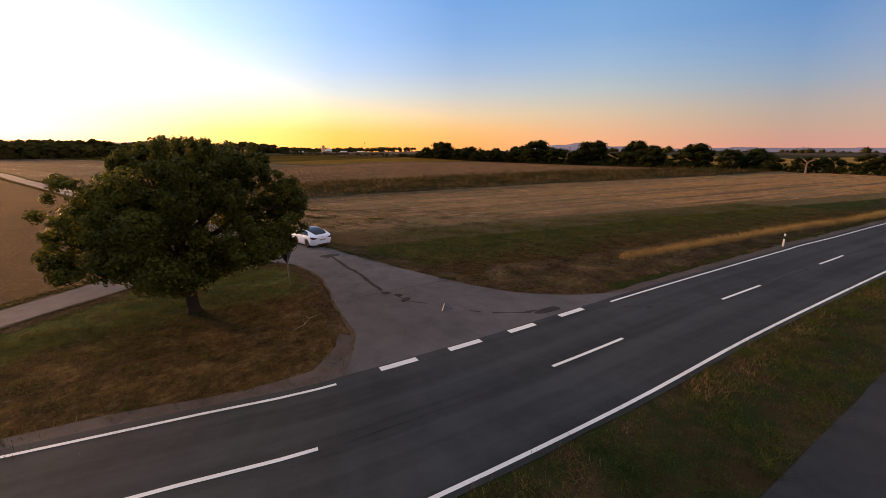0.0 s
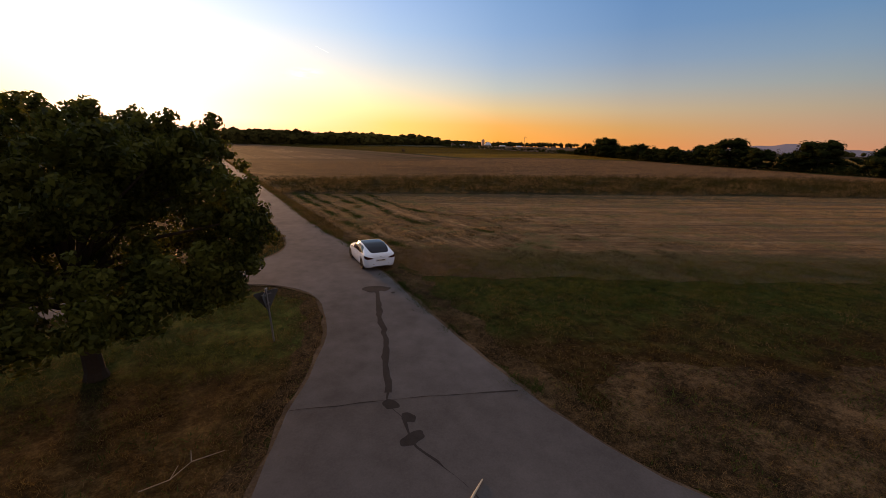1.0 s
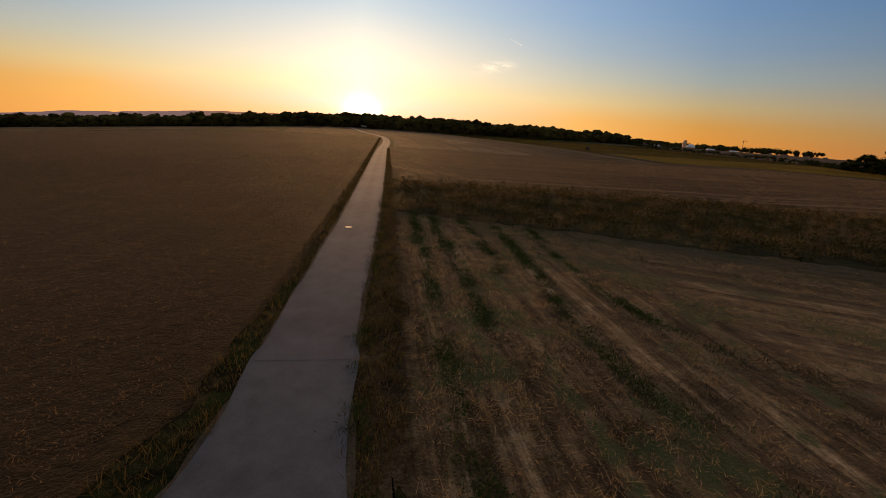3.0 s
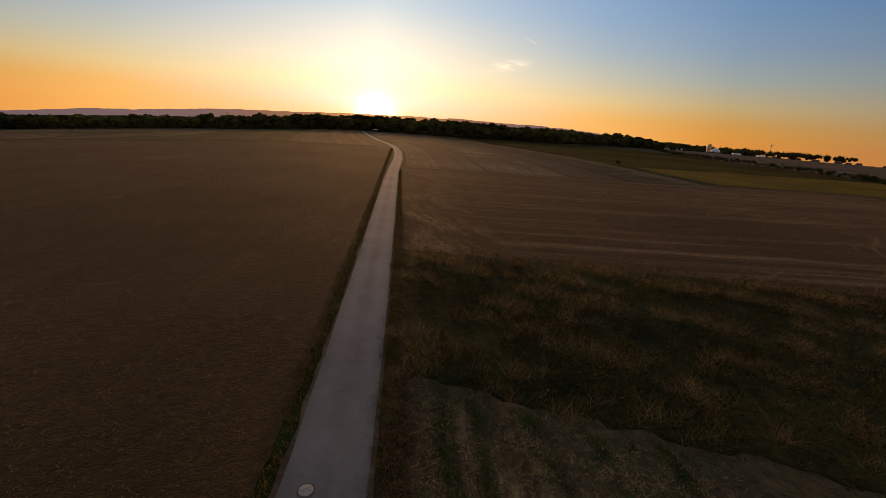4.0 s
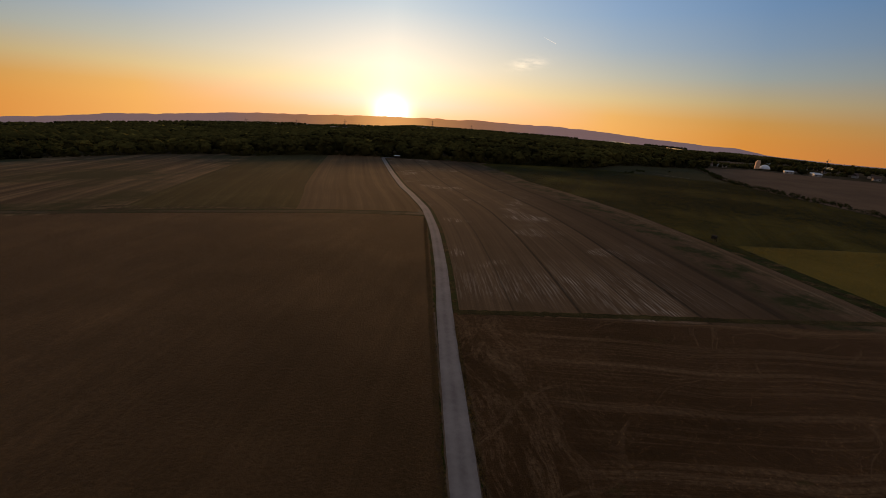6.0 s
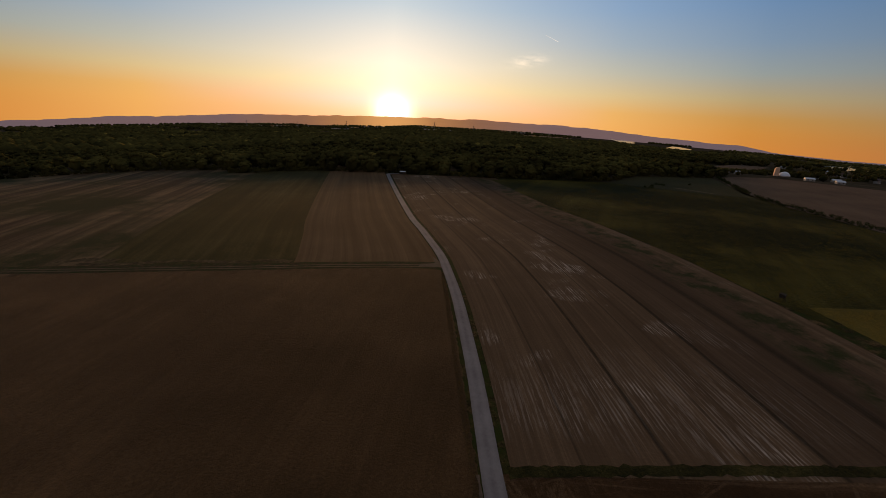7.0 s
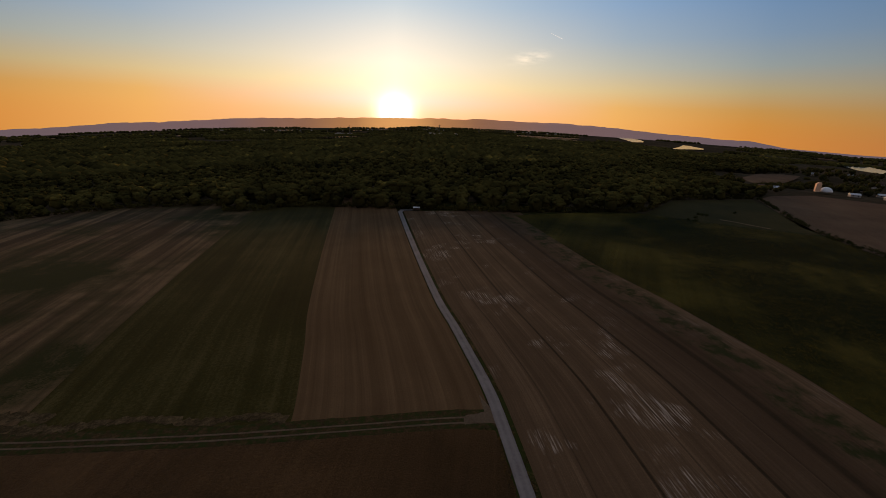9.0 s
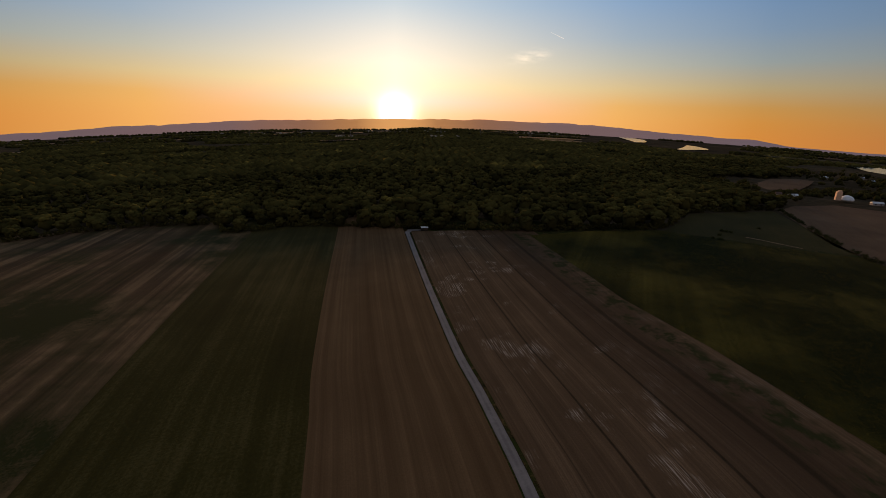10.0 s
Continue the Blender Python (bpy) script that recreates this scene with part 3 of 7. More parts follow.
def leaf_cloud(centres, radii, count, size, flat=0.8, shell=0.45):
    """Leaf-shaped quads, two triangles each, scattered through lobes; places and sizes in arrays."""
    k = rng.choice(len(centres), count, p=radii ** 2 / (radii ** 2).sum())
    d = rng.normal(size=(count, 3))
    d /= np.linalg.norm(d, axis=1)[:, None]
    r = radii[k] * (1 - shell * rng.random(count) ** 1.6)
    at = centres[k] + d * r[:, None] * (1, 1, flat)
    u = rng.normal(size=(count, 3))
    u -= d * (u * d).sum(1)[:, None] * 0.7
    u /= np.linalg.norm(u, axis=1)[:, None]
    w2 = np.cross(u, d + rng.normal(0, 0.5, (count, 3)))
    w2 /= np.linalg.norm(w2, axis=1)[:, None] + 1e-9
    s = size * rng.uniform(0.6, 1.35, count)[:, None]
    v = np.stack([at - u * s, at + w2 * s * 0.55, at + u * s, at - w2 * s * 0.55], 1)
    i = np.arange(count)[:, None] * 4
    return v.reshape(-1, 3), np.concatenate([i + (0, 1, 2), i + (0, 2, 3)], 1).reshape(-1, 3)




def make_ground():
    rings = [0, 20, 40, 60, 80, 120, 160, 210, 260, 330, 400, 480, 560, 640, 740, 880, 1050, 1250, 1500, 1800, 2150, 2600, 3100, 3700, 4300, 4650]
    seg = 120
    verts, faces, idx = [(0, 60, 0)], [], []
    for r in rings[1:]:
        for k in range(seg):
            a = 2 * math.pi * k / seg
            x, y = r * math.sin(a), 60 + r * math.cos(a)
            verts.append((x, y, float(land(x, y)) - 0.9 * min(1.0, max(0.0, -x - 12) / 30) * min(1.0, max(0.0, y - 8) / 20) * (r < 700)))
    for k in range(seg):
        faces.append((0, 1 + (k + 1) % seg, 1 + k))
        idx.append(0)
    for i in range(len(rings) - 2):
        for k in range(seg):
            a, b2 = 1 + i * seg + k, 1 + i * seg + (k + 1) % seg
            faces.append((a, b2, b2 + seg, a + seg))
            idx.append(0 if rings[i + 1] < 400 else 1)
    me = mesh_of("ground", verts, faces, [M["turf"], M["plain"]], index=idx)
    tagged(new("ground", me), "dry grassy ground running out into a dark wooded plain", "ground", kind="structure")


make_ground()

# fields, each a shallow layer of soil or crop
T_LINE = smooth_line([(x, y) for x, y in zip(TRACK_X, TRACK_Y)], 2.0)
far_line = [q for q in smooth_line([(x, y) for x, y in zip(TRACK_X + [-38.6, -44.5], TRACK_Y + [455, 495])], 3.0) if q.y > 204]
ROAD = smooth_line([(-150, 62), (-90, 24), (-50, -0.5), (-26, -13.0), (-14.6, -19.4), (-11.5, -21.2), (-4.5, -24.1), (3, -26.82), (10.4, -29.7), (20.4, -33.7),
                    (26.6, -36.3), (60, -51.5), (150, -98), (420, -230)], 1.5)

stubble_pts = [(3.0, 34), (2.9, 20), (2.8, 8), (3.4, 1.5), (3.6, -4.5), (9.5, -8), (18, -13.2), (31, -20.2), (48, -30.4), (75, -47.6), (149, -85), (190, -55),
               (112, -20.5), (60, 8.5), (30, 22.5)]
strip_pts = [(3.4, 34), (30, 22.5), (60, 8.5), (112, -20.5), (140, -33), (142, -5), (100, 21), (70, 36), (47, 45), (23, 50), (3.4, 54)]
brown_pts = [(2.75, 54), (23, 50), (47, 45), (70, 36), (100, 21), (142, -5), (150, 40), (165, 90), (132, 125), (86, 125.5), (2.75, 125)]


def bent(g, at, turn, along, across, wander=2.0):
    """Coordinates stretched along a direction and gently curving."""
    sway = g.add("ShaderNodeTexNoise")
    sway.inputs["Scale"].default_value, sway.inputs["Detail"].default_value = 0.035, 2.0
    g.put(sway.inputs["Vector"], at)
    moved = g.vec("ADD", at, g.vec("MULTIPLY", g.vec("SUBTRACT", sway.outputs["Color"], (0.5, 0.5, 0.5)), (wander, wander, 0)))
    spin, mp = g.add("ShaderNodeMapping"), g.add("ShaderNodeMapping")
    g.put(spin.inputs[0], moved)
    spin.inputs["Rotation"].default_value = (0, 0, radians(turn))
    g.put(mp.inputs[0], spin.outputs[0])
    mp.inputs["Scale"].default_value = (along, across, 1)
    return mp.outputs[0]


def finish(g, p, col, height, strength=0.8, deep=0.07):
    g.put(p.inputs["Base Color"], col)
    b = g.add("ShaderNodeBump")
    b.inputs["Strength"].default_value, b.inputs["Distance"].default_value = strength, deep
    g.put(b.inputs["Height"], height)
    g.put(p.inputs["Normal"], b.outputs[0])


def swath_material():
    """Dark harvested soil with pale chaff trails that turn along the headland by the track."""
    m, g, p = material("harvested_brown_field", 0.95, 0, 0.02)
    nap(p, 0.05)
    at = g.add("ShaderNodeTexCoord").outputs["Object"]
    sep = g.add("ShaderNodeSeparateXYZ")
    g.put(sep.inputs[0], at)
    big, fine, speck = g.noise(0.05, 4, 0.6, at), g.noise(1.6, 5, 0.7, at), g.noise(9.0, 3, 0.7, at)
    f = g.math("ADD", g.math("MULTIPLY", big, 0.5), g.math("ADD", g.math("MULTIPLY", fine, 0.3), g.math("MULTIPLY", speck, 0.2)))
    col = g.ramp(f, [(0.36, (0.018, 0.0098, 0.0046)), (0.52, (0.034, 0.0188, 0.0090)), (0.66, (0.068, 0.039, 0.0190))])
    rows = g.noise(0.42, 6, 0.72, bent(g, at, 3, 0.016, 1.0, 5.0))
    turn = g.noise(0.42, 7, 0.80, bent(g, at, 80, 0.24, 1.0, 18.0))
    ring = g.noise(0.30, 4, 0.75, bent(g, at, -38, 0.06, 1.0, 30.0))
    wob = g.math("MULTIPLY", g.math("SUBTRACT", g.noise(0.08, 3, 0.6, at), 0.5), 18.0)
    head = g.ramp(g.math("DIVIDE", g.math("ADD", sep.outputs[0], wob), 40.0), [(0.24, 1.0), (0.44, 0.0)])
    tufted = g.ramp(g.math("ADD", g.math("MULTIPLY", fine, 0.6), g.math("MULTIPLY", speck, 0.4)), [(0.38, 0.15), (0.62, 1.0)])
    lines = g.mix(head, g.ramp(rows, [(0.50, 0.0), (0.72, 0.62)]), g.ramp(turn, [(0.47, 0.0), (0.68, 0.62)]))
    extra = g.ramp(ring, [(0.57, 0.0), (0.64, 0.28), (0.70, 0.0)])
    far = g.ramp(g.math("DIVIDE", sep.outputs[1], 130.0), [(0.55, 1.0), (0.75, 0.55)])
    pale = g.math("MULTIPLY", g.math("MAXIMUM", lines, extra), g.math("MULTIPLY", far, tufted))
    col = g.mix(pale, col, (0.34, 0.228, 0.126))
    dark = g.ramp(rows, [(0.30, 0.55), (0.42, 0.0)])
    col = g.mix(dark, col, (0.022, 0.014, 0.00774))
    green = g.ramp(g.noise(0.16, 4, 0.7, at), [(0.64, 0.0), (0.72, 0.6)])
    col = g.mix(green, col, (0.030, 0.030, 0.0103))
    finish(g, p, col, g.math("ADD", fine, g.math("ADD", rows, speck)))
    return m


def headland_material():
    """Straw stubble: drill rows over the field, rows along the lane on the headland, and green regrowth."""
    m, g, p = material("cut_stubble", 0.95, 0, 0.02)
    nap(p, 0.14)
    at = g.add("ShaderNodeTexCoord").outputs["Object"]
    sep = g.add("ShaderNodeSeparateXYZ")
    g.put(sep.inputs[0], at)
    big, fine, speck = g.noise(0.09, 4, 0.6, at), g.noise(2.2, 5, 0.75, at), g.noise(14.0, 3, 0.8, at)
    rows = g.noise(1.0, 4, 0.8, bent(g, at, 27, 0.02, 1.0, 1.5))
    lane = g.noise(1.2, 4, 0.8, bent(g, at, 90, 0.05, 1.0, 2.0))
    wob = g.math("MULTIPLY", g.math("SUBTRACT", big, 0.5), 12.0)
    head = g.ramp(g.math("DIVIDE", g.math("ADD", sep.outputs[0], wob), 30.0), [(0.48, 1.0), (0.66, 0.0)])
    lines = g.mix(head, rows, lane)
    clump, mat = g.noise(0.75, 4, 0.7, at), g.noise(0.22, 3, 0.6, at)
    f = g.math("ADD", g.math("MULTIPLY", lines, 0.44), g.math("ADD", g.math("MULTIPLY", clump, 0.24), g.math("ADD", g.math("MULTIPLY", fine, 0.18), g.math("MULTIPLY", speck, 0.14))))
    col = g.ramp(f, [(0.41, (0.018, 0.012, 0.006)), (0.48, (0.070, 0.044, 0.022)), (0.53, (0.150, 0.096, 0.050)), (0.60, (0.38, 0.265, 0.150))])
    grow = g.math("ADD", g.math("MULTIPLY", mat, 0.6), g.math("ADD", g.math("MULTIPLY", clump, 0.4), g.math("MULTIPLY", g.math("SUBTRACT", lines, 0.5), 0.4)))
    col = g.mix(g.ramp(grow, [(0.515, 0.0), (0.575, 0.92)]), col, g.mix(fine, (0.022, 0.034, 0.010), (0.056, 0.074, 0.026)))
    col = g.mix(g.math("MULTIPLY", g.math("SUBTRACT", 1.0, head), 0.18), col, g.ramp(rows, [(0.40, (0.026, 0.017, 0.009)), (0.60, (0.24, 0.160, 0.088))]))
    # a greener band before the weedy strip
    near = g.math("SUBTRACT", 35.5, g.math("ADD", sep.outputs[1], g.math("MULTIPLY", sep.outputs[0], 0.47)))
    near = g.math("ADD", near, g.math("MULTIPLY", g.math("SUBTRACT", g.noise(0.3, 4, 0.7, at), 0.5), 12.0))
    col = g.mix(g.ramp(g.math("DIVIDE", near, 14.0), [(0.2, 0.7), (0.75, 0.0)]), col, g.ramp(fine, [(0.4, (0.014, 0.016, 0.007)), (0.62, (0.055, 0.045, 0.020))]))
    # the stubble thins out into turf towards the verge and the lane
    edge = g.math("MINIMUM", g.math("SUBTRACT", g.math("ADD", sep.outputs[1], g.math("MULTIPLY", sep.outputs[0], 0.606)), 5.2),
                  g.math("MULTIPLY", g.math("SUBTRACT", sep.outputs[0], 3.6), 2.0))
    edge = g.math("ADD", edge, g.math("ADD", g.math("MULTIPLY", g.math("SUBTRACT", g.noise(0.5, 4, 0.7, at), 0.5), 3.5), g.math("MULTIPLY", g.math("SUBTRACT", fine, 0.5), 1.8)))
    turf = g.ramp(g.math("ADD", g.math("MULTIPLY", fine, 0.6), g.math("MULTIPLY", speck, 0.4)), [(0.36, (0.009, 0.007, 0.004)), (0.52, (0.022, 0.015, 0.007)), (0.68, (0.064, 0.040, 0.018))])
    lush = g.ramp(fine, [(0.36, (0.010, 0.0125, 0.004)), (0.52, (0.026, 0.029, 0.0085)), (0.68, (0.060, 0.057, 0.018))])
    turf = g.mix(g.ramp(g.math("DIVIDE", sep.outputs[0], 20.0), [(0.30, 0.0), (0.50, 1.0)]), turf, lush)
    col = g.mix(g.ramp(g.math("DIVIDE", g.math("ADD", edge, 3.0), 6.0), [(0.30, 1.0), (0.62, 0.0)]), col, turf)
    finish(g, p, col, g.math("ADD", fine, g.math("ADD", lines, speck)), 1.0, 0.09)
    return m


area("stubble_field", stubble_pts, 0.012, headland_material(), "cut straw-coloured stubble field with green regrowth", "field", 0.6)
area("weedy_strip", strip_pts, 0.034, M["weeds_floor"], "strip of tall dark weeds between the fields", "field", 0.4)
area("brown_field", brown_pts, 0.030, swath_material(), "dark harvested field with pale harvester marks", "field", 0.3)
area("ploughed_field", [(-1.6, 200), (-0.6, 190), (-0.3, 165), (-0.5, 140), (-1.35, 60), (-1.6, 20), (-2.2, 9), (-3.6, 4.9), (-8, 2.6), (-14, 0.8), (-40, -4), (-80, 24), (-300, 150), (-330, 209), (-160, 201.6), (-112, 199.3), (-88, 198.5), (-60, 198.3), (-34, 199.7), (-14, 201.6)],
     0.030, M["ploughed"], "broad field of bare brown tilled soil", "field", 0.3)


def striped_material():
    """Crop rows along the track with dark tramlines and pale mulched stretches."""
    m, g, p = material("row_crop_field", 0.95, 0, 0.02)
    uv = g.add("ShaderNodeUVMap").outputs[0]
    sep = g.add("ShaderNodeSeparateXYZ")
    g.put(sep.inputs[0], uv)
    s, t = sep.outputs[0], sep.outputs[1]
    mp = g.add("ShaderNodeMapping")
    g.put(mp.inputs[0], uv)
    mp.inputs["Scale"].default_value = (1.0, 0.012, 1.0)
    rows, broad = g.noise(1.1, 3, 0.75, mp.outputs[0]), g.noise(0.16, 3, 0.6, mp.outputs[0])
    blotch, fine = g.noise(0.035, 4, 0.65, uv), g.noise(2.2, 4, 0.7, uv)
    f = g.math("ADD", g.math("MULTIPLY", rows, 0.35), g.math("ADD", g.math("MULTIPLY", broad, 0.35), g.math("ADD", g.math("MULTIPLY", blotch, 0.2), g.math("MULTIPLY", fine, 0.15))))
    col = g.ramp(f, [(0.36, (0.046, 0.029, 0.0163)), (0.53, (0.082, 0.053, 0.0301)), (0.70, (0.150, 0.100, 0.0585))])
    m2 = g.add("ShaderNodeMapping")
    g.put(m2.inputs[0], uv)
    m2.inputs["Scale"].default_value = (1.0, 0.05, 1.0)
    dash = g.noise(1.9, 3, 0.8, m2.outputs[0])
    drill = g.math("SINE", g.math("MULTIPLY", s, 2 * math.pi / 0.78))
    drill = g.math("ADD", g.math("MULTIPLY", drill, 0.055), dash)
    spots = g.math("ADD", g.math("MULTIPLY", g.noise(0.040, 2, 0.5, uv), 0.75), g.math("MULTIPLY", g.noise(0.16, 3, 0.6, uv), 0.25))
    inner = g.ramp(g.math("DIVIDE", s, 90.0), [(0.05, 0.6), (0.12, 1.0), (0.50, 1.0), (0.68, 0.25)])
    pale = g.math("MULTIPLY", g.ramp(drill, [(0.50, 0.0), (0.62, 1.0)]), g.math("MULTIPLY", inner, g.ramp(spots, [(0.545, 0.0), (0.61, 1.0)])))
    near = g.ramp(g.math("DIVIDE", g.math("ADD", t, g.math("MULTIPLY", spots, 30.0)), 100.0), [(0.18, 0.0), (0.24, 0.6), (0.34, 0.4), (0.46, 0.0)])
    pale = g.math("MAXIMUM", pale, g.math("MULTIPLY", g.math("MULTIPLY", near, inner), g.ramp(drill, [(0.50, 0.0), (0.62, 0.9)])))
    col = g.mix(g.math("MULTIPLY", pale, 0.56), col, (0.40, 0.345, 0.29))
    # a darker worked strip beyond the second tramline pair
    beyond = g.ramp(g.math("DIVIDE", g.math("ADD", s, g.math("MULTIPLY", g.math("SUBTRACT", fine, 0.5), 0.8)), 100.0), [(0.475, 0.0), (0.485, 1.0), (0.775, 1.0), (0.79, 0.0)])
    col = g.mix(g.math("MULTIPLY", beyond, 0.45), col, (0.030, 0.019, 0.012))
    for at, wide, deep in ((12.5, 0.25, 0.6), (25.0, 0.45, 0.9), (36.5, 0.25, 0.6), (48.0, 0.6, 0.9), (58.0, 0.3, 0.5), (65.0, 1.3, 0.75)):
        gap = g.math("ABSOLUTE", g.math("SUBTRACT", s, at))
        line = g.ramp(g.math("DIVIDE", gap, wide * 2), [(0.2, 1.0), (0.6, 0.0)])
        line = g.math("MULTIPLY", line, g.math("MULTIPLY", g.math("ADD", g.noise(0.45, 4, 0.8, uv), 0.30), deep, clamp=True))
        col = g.mix(line, col, (0.016, 0.013, 0.008))
    gap = g.math("ABSOLUTE", g.math("SUBTRACT", s, 76.0))
    green = g.math("MULTIPLY", g.ramp(g.math("DIVIDE", gap, 10.0), [(0.4, 1.0), (1.0, 0.0)]), g.ramp(g.noise(0.12, 4, 0.7, uv), [(0.46, 0.0), (0.60, 1.0)]))
    col = g.mix(green, col, (0.024, 0.026, 0.010))
    g.put(p.inputs["Base Color"], col)
    b = g.add("ShaderNodeBump")
    b.inputs["Strength"].default_value, b.inputs["Distance"].default_value = 0.7, 0.08
    g.put(b.inputs["Height"], g.math("ADD", rows, fine))
    g.put(p.inputs["Normal"], b.outputs[0])
    return m


M["rows"] = striped_material()
row_line = smooth_line([(x, y) for x, y in zip(TRACK_X, TRACK_Y) if y > 120], 3.0)
ribbon("row_crop_field", row_line, 2.6, 88, 0.032, M["rows"], 3, label="harvested row crop with dark tramlines and pale mulched rows", category="field")


def left_rows():
    m, g, p = material("left_stubble_rows", 0.95, 0, 0.02)
    uv = g.add("ShaderNodeUVMap").outputs[0]
    mp = g.add("ShaderNodeMapping")
    g.put(mp.inputs[0], uv)
    mp.inputs["Scale"].default_value = (1.0, 0.008, 1.0)
    rows, broad, blotch, fine = g.noise(0.7, 3, 0.75, mp.outputs[0]), g.noise(0.2, 2, 0.6, mp.outputs[0]), g.noise(0.03, 4, 0.6, uv), g.noise(2.0, 4, 0.7, uv)
    f = g.math("ADD", g.math("ADD", g.math("MULTIPLY", rows, 0.3), g.math("MULTIPLY", broad, 0.35)), g.math("ADD", g.math("MULTIPLY", blotch, 0.2), g.math("MULTIPLY", fine, 0.15)))
    g.put(p.inputs["Base Color"], g.ramp(f, [(0.36, (0.054, 0.031, 0.0148)), (0.52, (0.088, 0.055, 0.0279)), (0.68, (0.145, 0.092, 0.0476))]))
    b = g.add("ShaderNodeBump")
    b.inputs["Strength"].default_value, b.inputs["Distance"].default_value = 0.6, 0.07
    g.put(b.inputs["Height"], g.math("ADD", rows, fine))
    g.put(p.inputs["Normal"], b.outputs[0])
    return m


ribbon("stubble_strip", far_line, -46, -1.9, 0.032, left_rows(), 6, label="brown stubble strip with faint drill rows", category="field")
ribbon("green_ley", far_line, -105, -46, 0.036, M["clover"], 6, label="dark green ley with pale tyre marks", category="field")
ribbon("fallow_field", far_line, -330, -105, 0.032, M["fallow"], 14, label="mottled brown and green fallow field", category="field")
crop_edge = [(x, y) for x, y in zip((93, 90, 87, 77, 65, 56, 49), (165, 190, 222, 270, 310, 370, 412))]
area("green_crop_field", crop_edge + [(100, 427), (152, 430), (200, 396), (243, 372), (228, 260), (215, 178), (98, 178)], 0.040, M["oats"], "dull green crop turning yellow", "field", 0.3)
area("yellow_crop_field", [(96, 129), (132, 127), (168, 95), (196, 130), (214, 178), (97, 180)], 0.044, M["yellow"], "ripe yellow-green crop in low light", "field", 0.3)
area("pasture", [(153, 431), (165, 441), (212, 491), (303, 509), (246, 376), (202, 398)], 0.036, M["pasture"], "short dark green pasture beside the wood", "field", 0.3)
tan_pts = [(310, 511), (251, 398), (240, 352), (224, 207), (300, 190), (520, 400), (400, 545), (345, 535)]
area("tan_field", tan_pts, 0.036, M["tan"], "pale tan field behind a hedge", "field", 0.3)
ribbon("straw_swath", smooth_line([(204, 416), (211, 407), (216, 399), (222, 390)], 0.8), -0.8, 0.8, 0.060, M["grain_far"], 2, label="thin pale strip of straw in the pasture", category="straw", ragged=0.6)
area("clearing_field", [(431, 668), (452, 718), (534, 785), (582, 789), (590, 766), (530, 712), (474, 668)], -3.2, M["tan"], "pale tan field in a woodland clearing", "field", 0.3)
far_fields = [[(188, 128), (170, 84), (158, 30), (290, -40), (420, 120)], [(156, 26), (145, -30), (135, -66), (300, -180), (330, -70)]]
for pts in far_fields:
    area("ripe_grain_field", pts, 0.036, M["grain"], "ripe golden grain field beyond the hedgerow", "field")

ribbon("road_verge", [q for q in ROAD if -24 < q.x < 90], 2.94, 6.5, 0.046, M["verge_floor"], 2, label="rank dark grass between road and cycle path", category="verge", ragged=0.15)
# farm lane across the far end of the bare field: two worn ruts
lane_line = smooth_line([(-1.0, 203.5), (-14, 203), (-34, 201.0), (-60, 199.6), (-88, 199.8), (-112, 200.6), (-160, 203), (-300, 210)], 2.0)
ribbon("farm_lane", lane_line, -2.6, 3.4, 0.042, M["verge_floor"], 2, label="grassy farm lane with two worn ruts", category="path", ragged=0.3)
for off in (-0.9, 0.8):
    ribbon("wheel_rut", lane_line, off - 0.24, off + 0.24, 0.050, M["rut"], 2, label="worn pale dirt rut in the farm lane", category="path", ragged=0.12)
area("lane_mouth", [(-1.0, 199), (-1.4, 202.5), (-8, 202.0), (-8, 204.6), (-3.2, 206), (-3.6, 212), (-0.8, 206)], 0.054, M["dirt"], "worn dirt mouth of the farm lane", "path", 0.3)

# straw left where the machines turned, and the rough margin between the two harvested fields
for pts, half in (([(-110, 205.5), (-96, 204.6), (-80, 206.3), (-66, 204.4), (-54, 205.6), (-47, 204.2)], 1.2), ([(-120, 208), (-108, 209.5), (-100, 208)], 1.4)):
    ribbon("straw_swath", smooth_line(pts, 0.8), -half, half, 0.062, M["swath"], 2, label="ragged swath of pale straw on the field edge", category="straw", ragged=1.3)
ribbon("field_margin", smooth_line([(3.4, 125.4), (30, 125.6), (60, 125.4), (96, 126.2), (131, 126)], 1.0), -0.9, 0.9, 0.050, M["weeds_floor"], 2, label="rough dark margin between the harvested fields", category="verge", ragged=0.5)

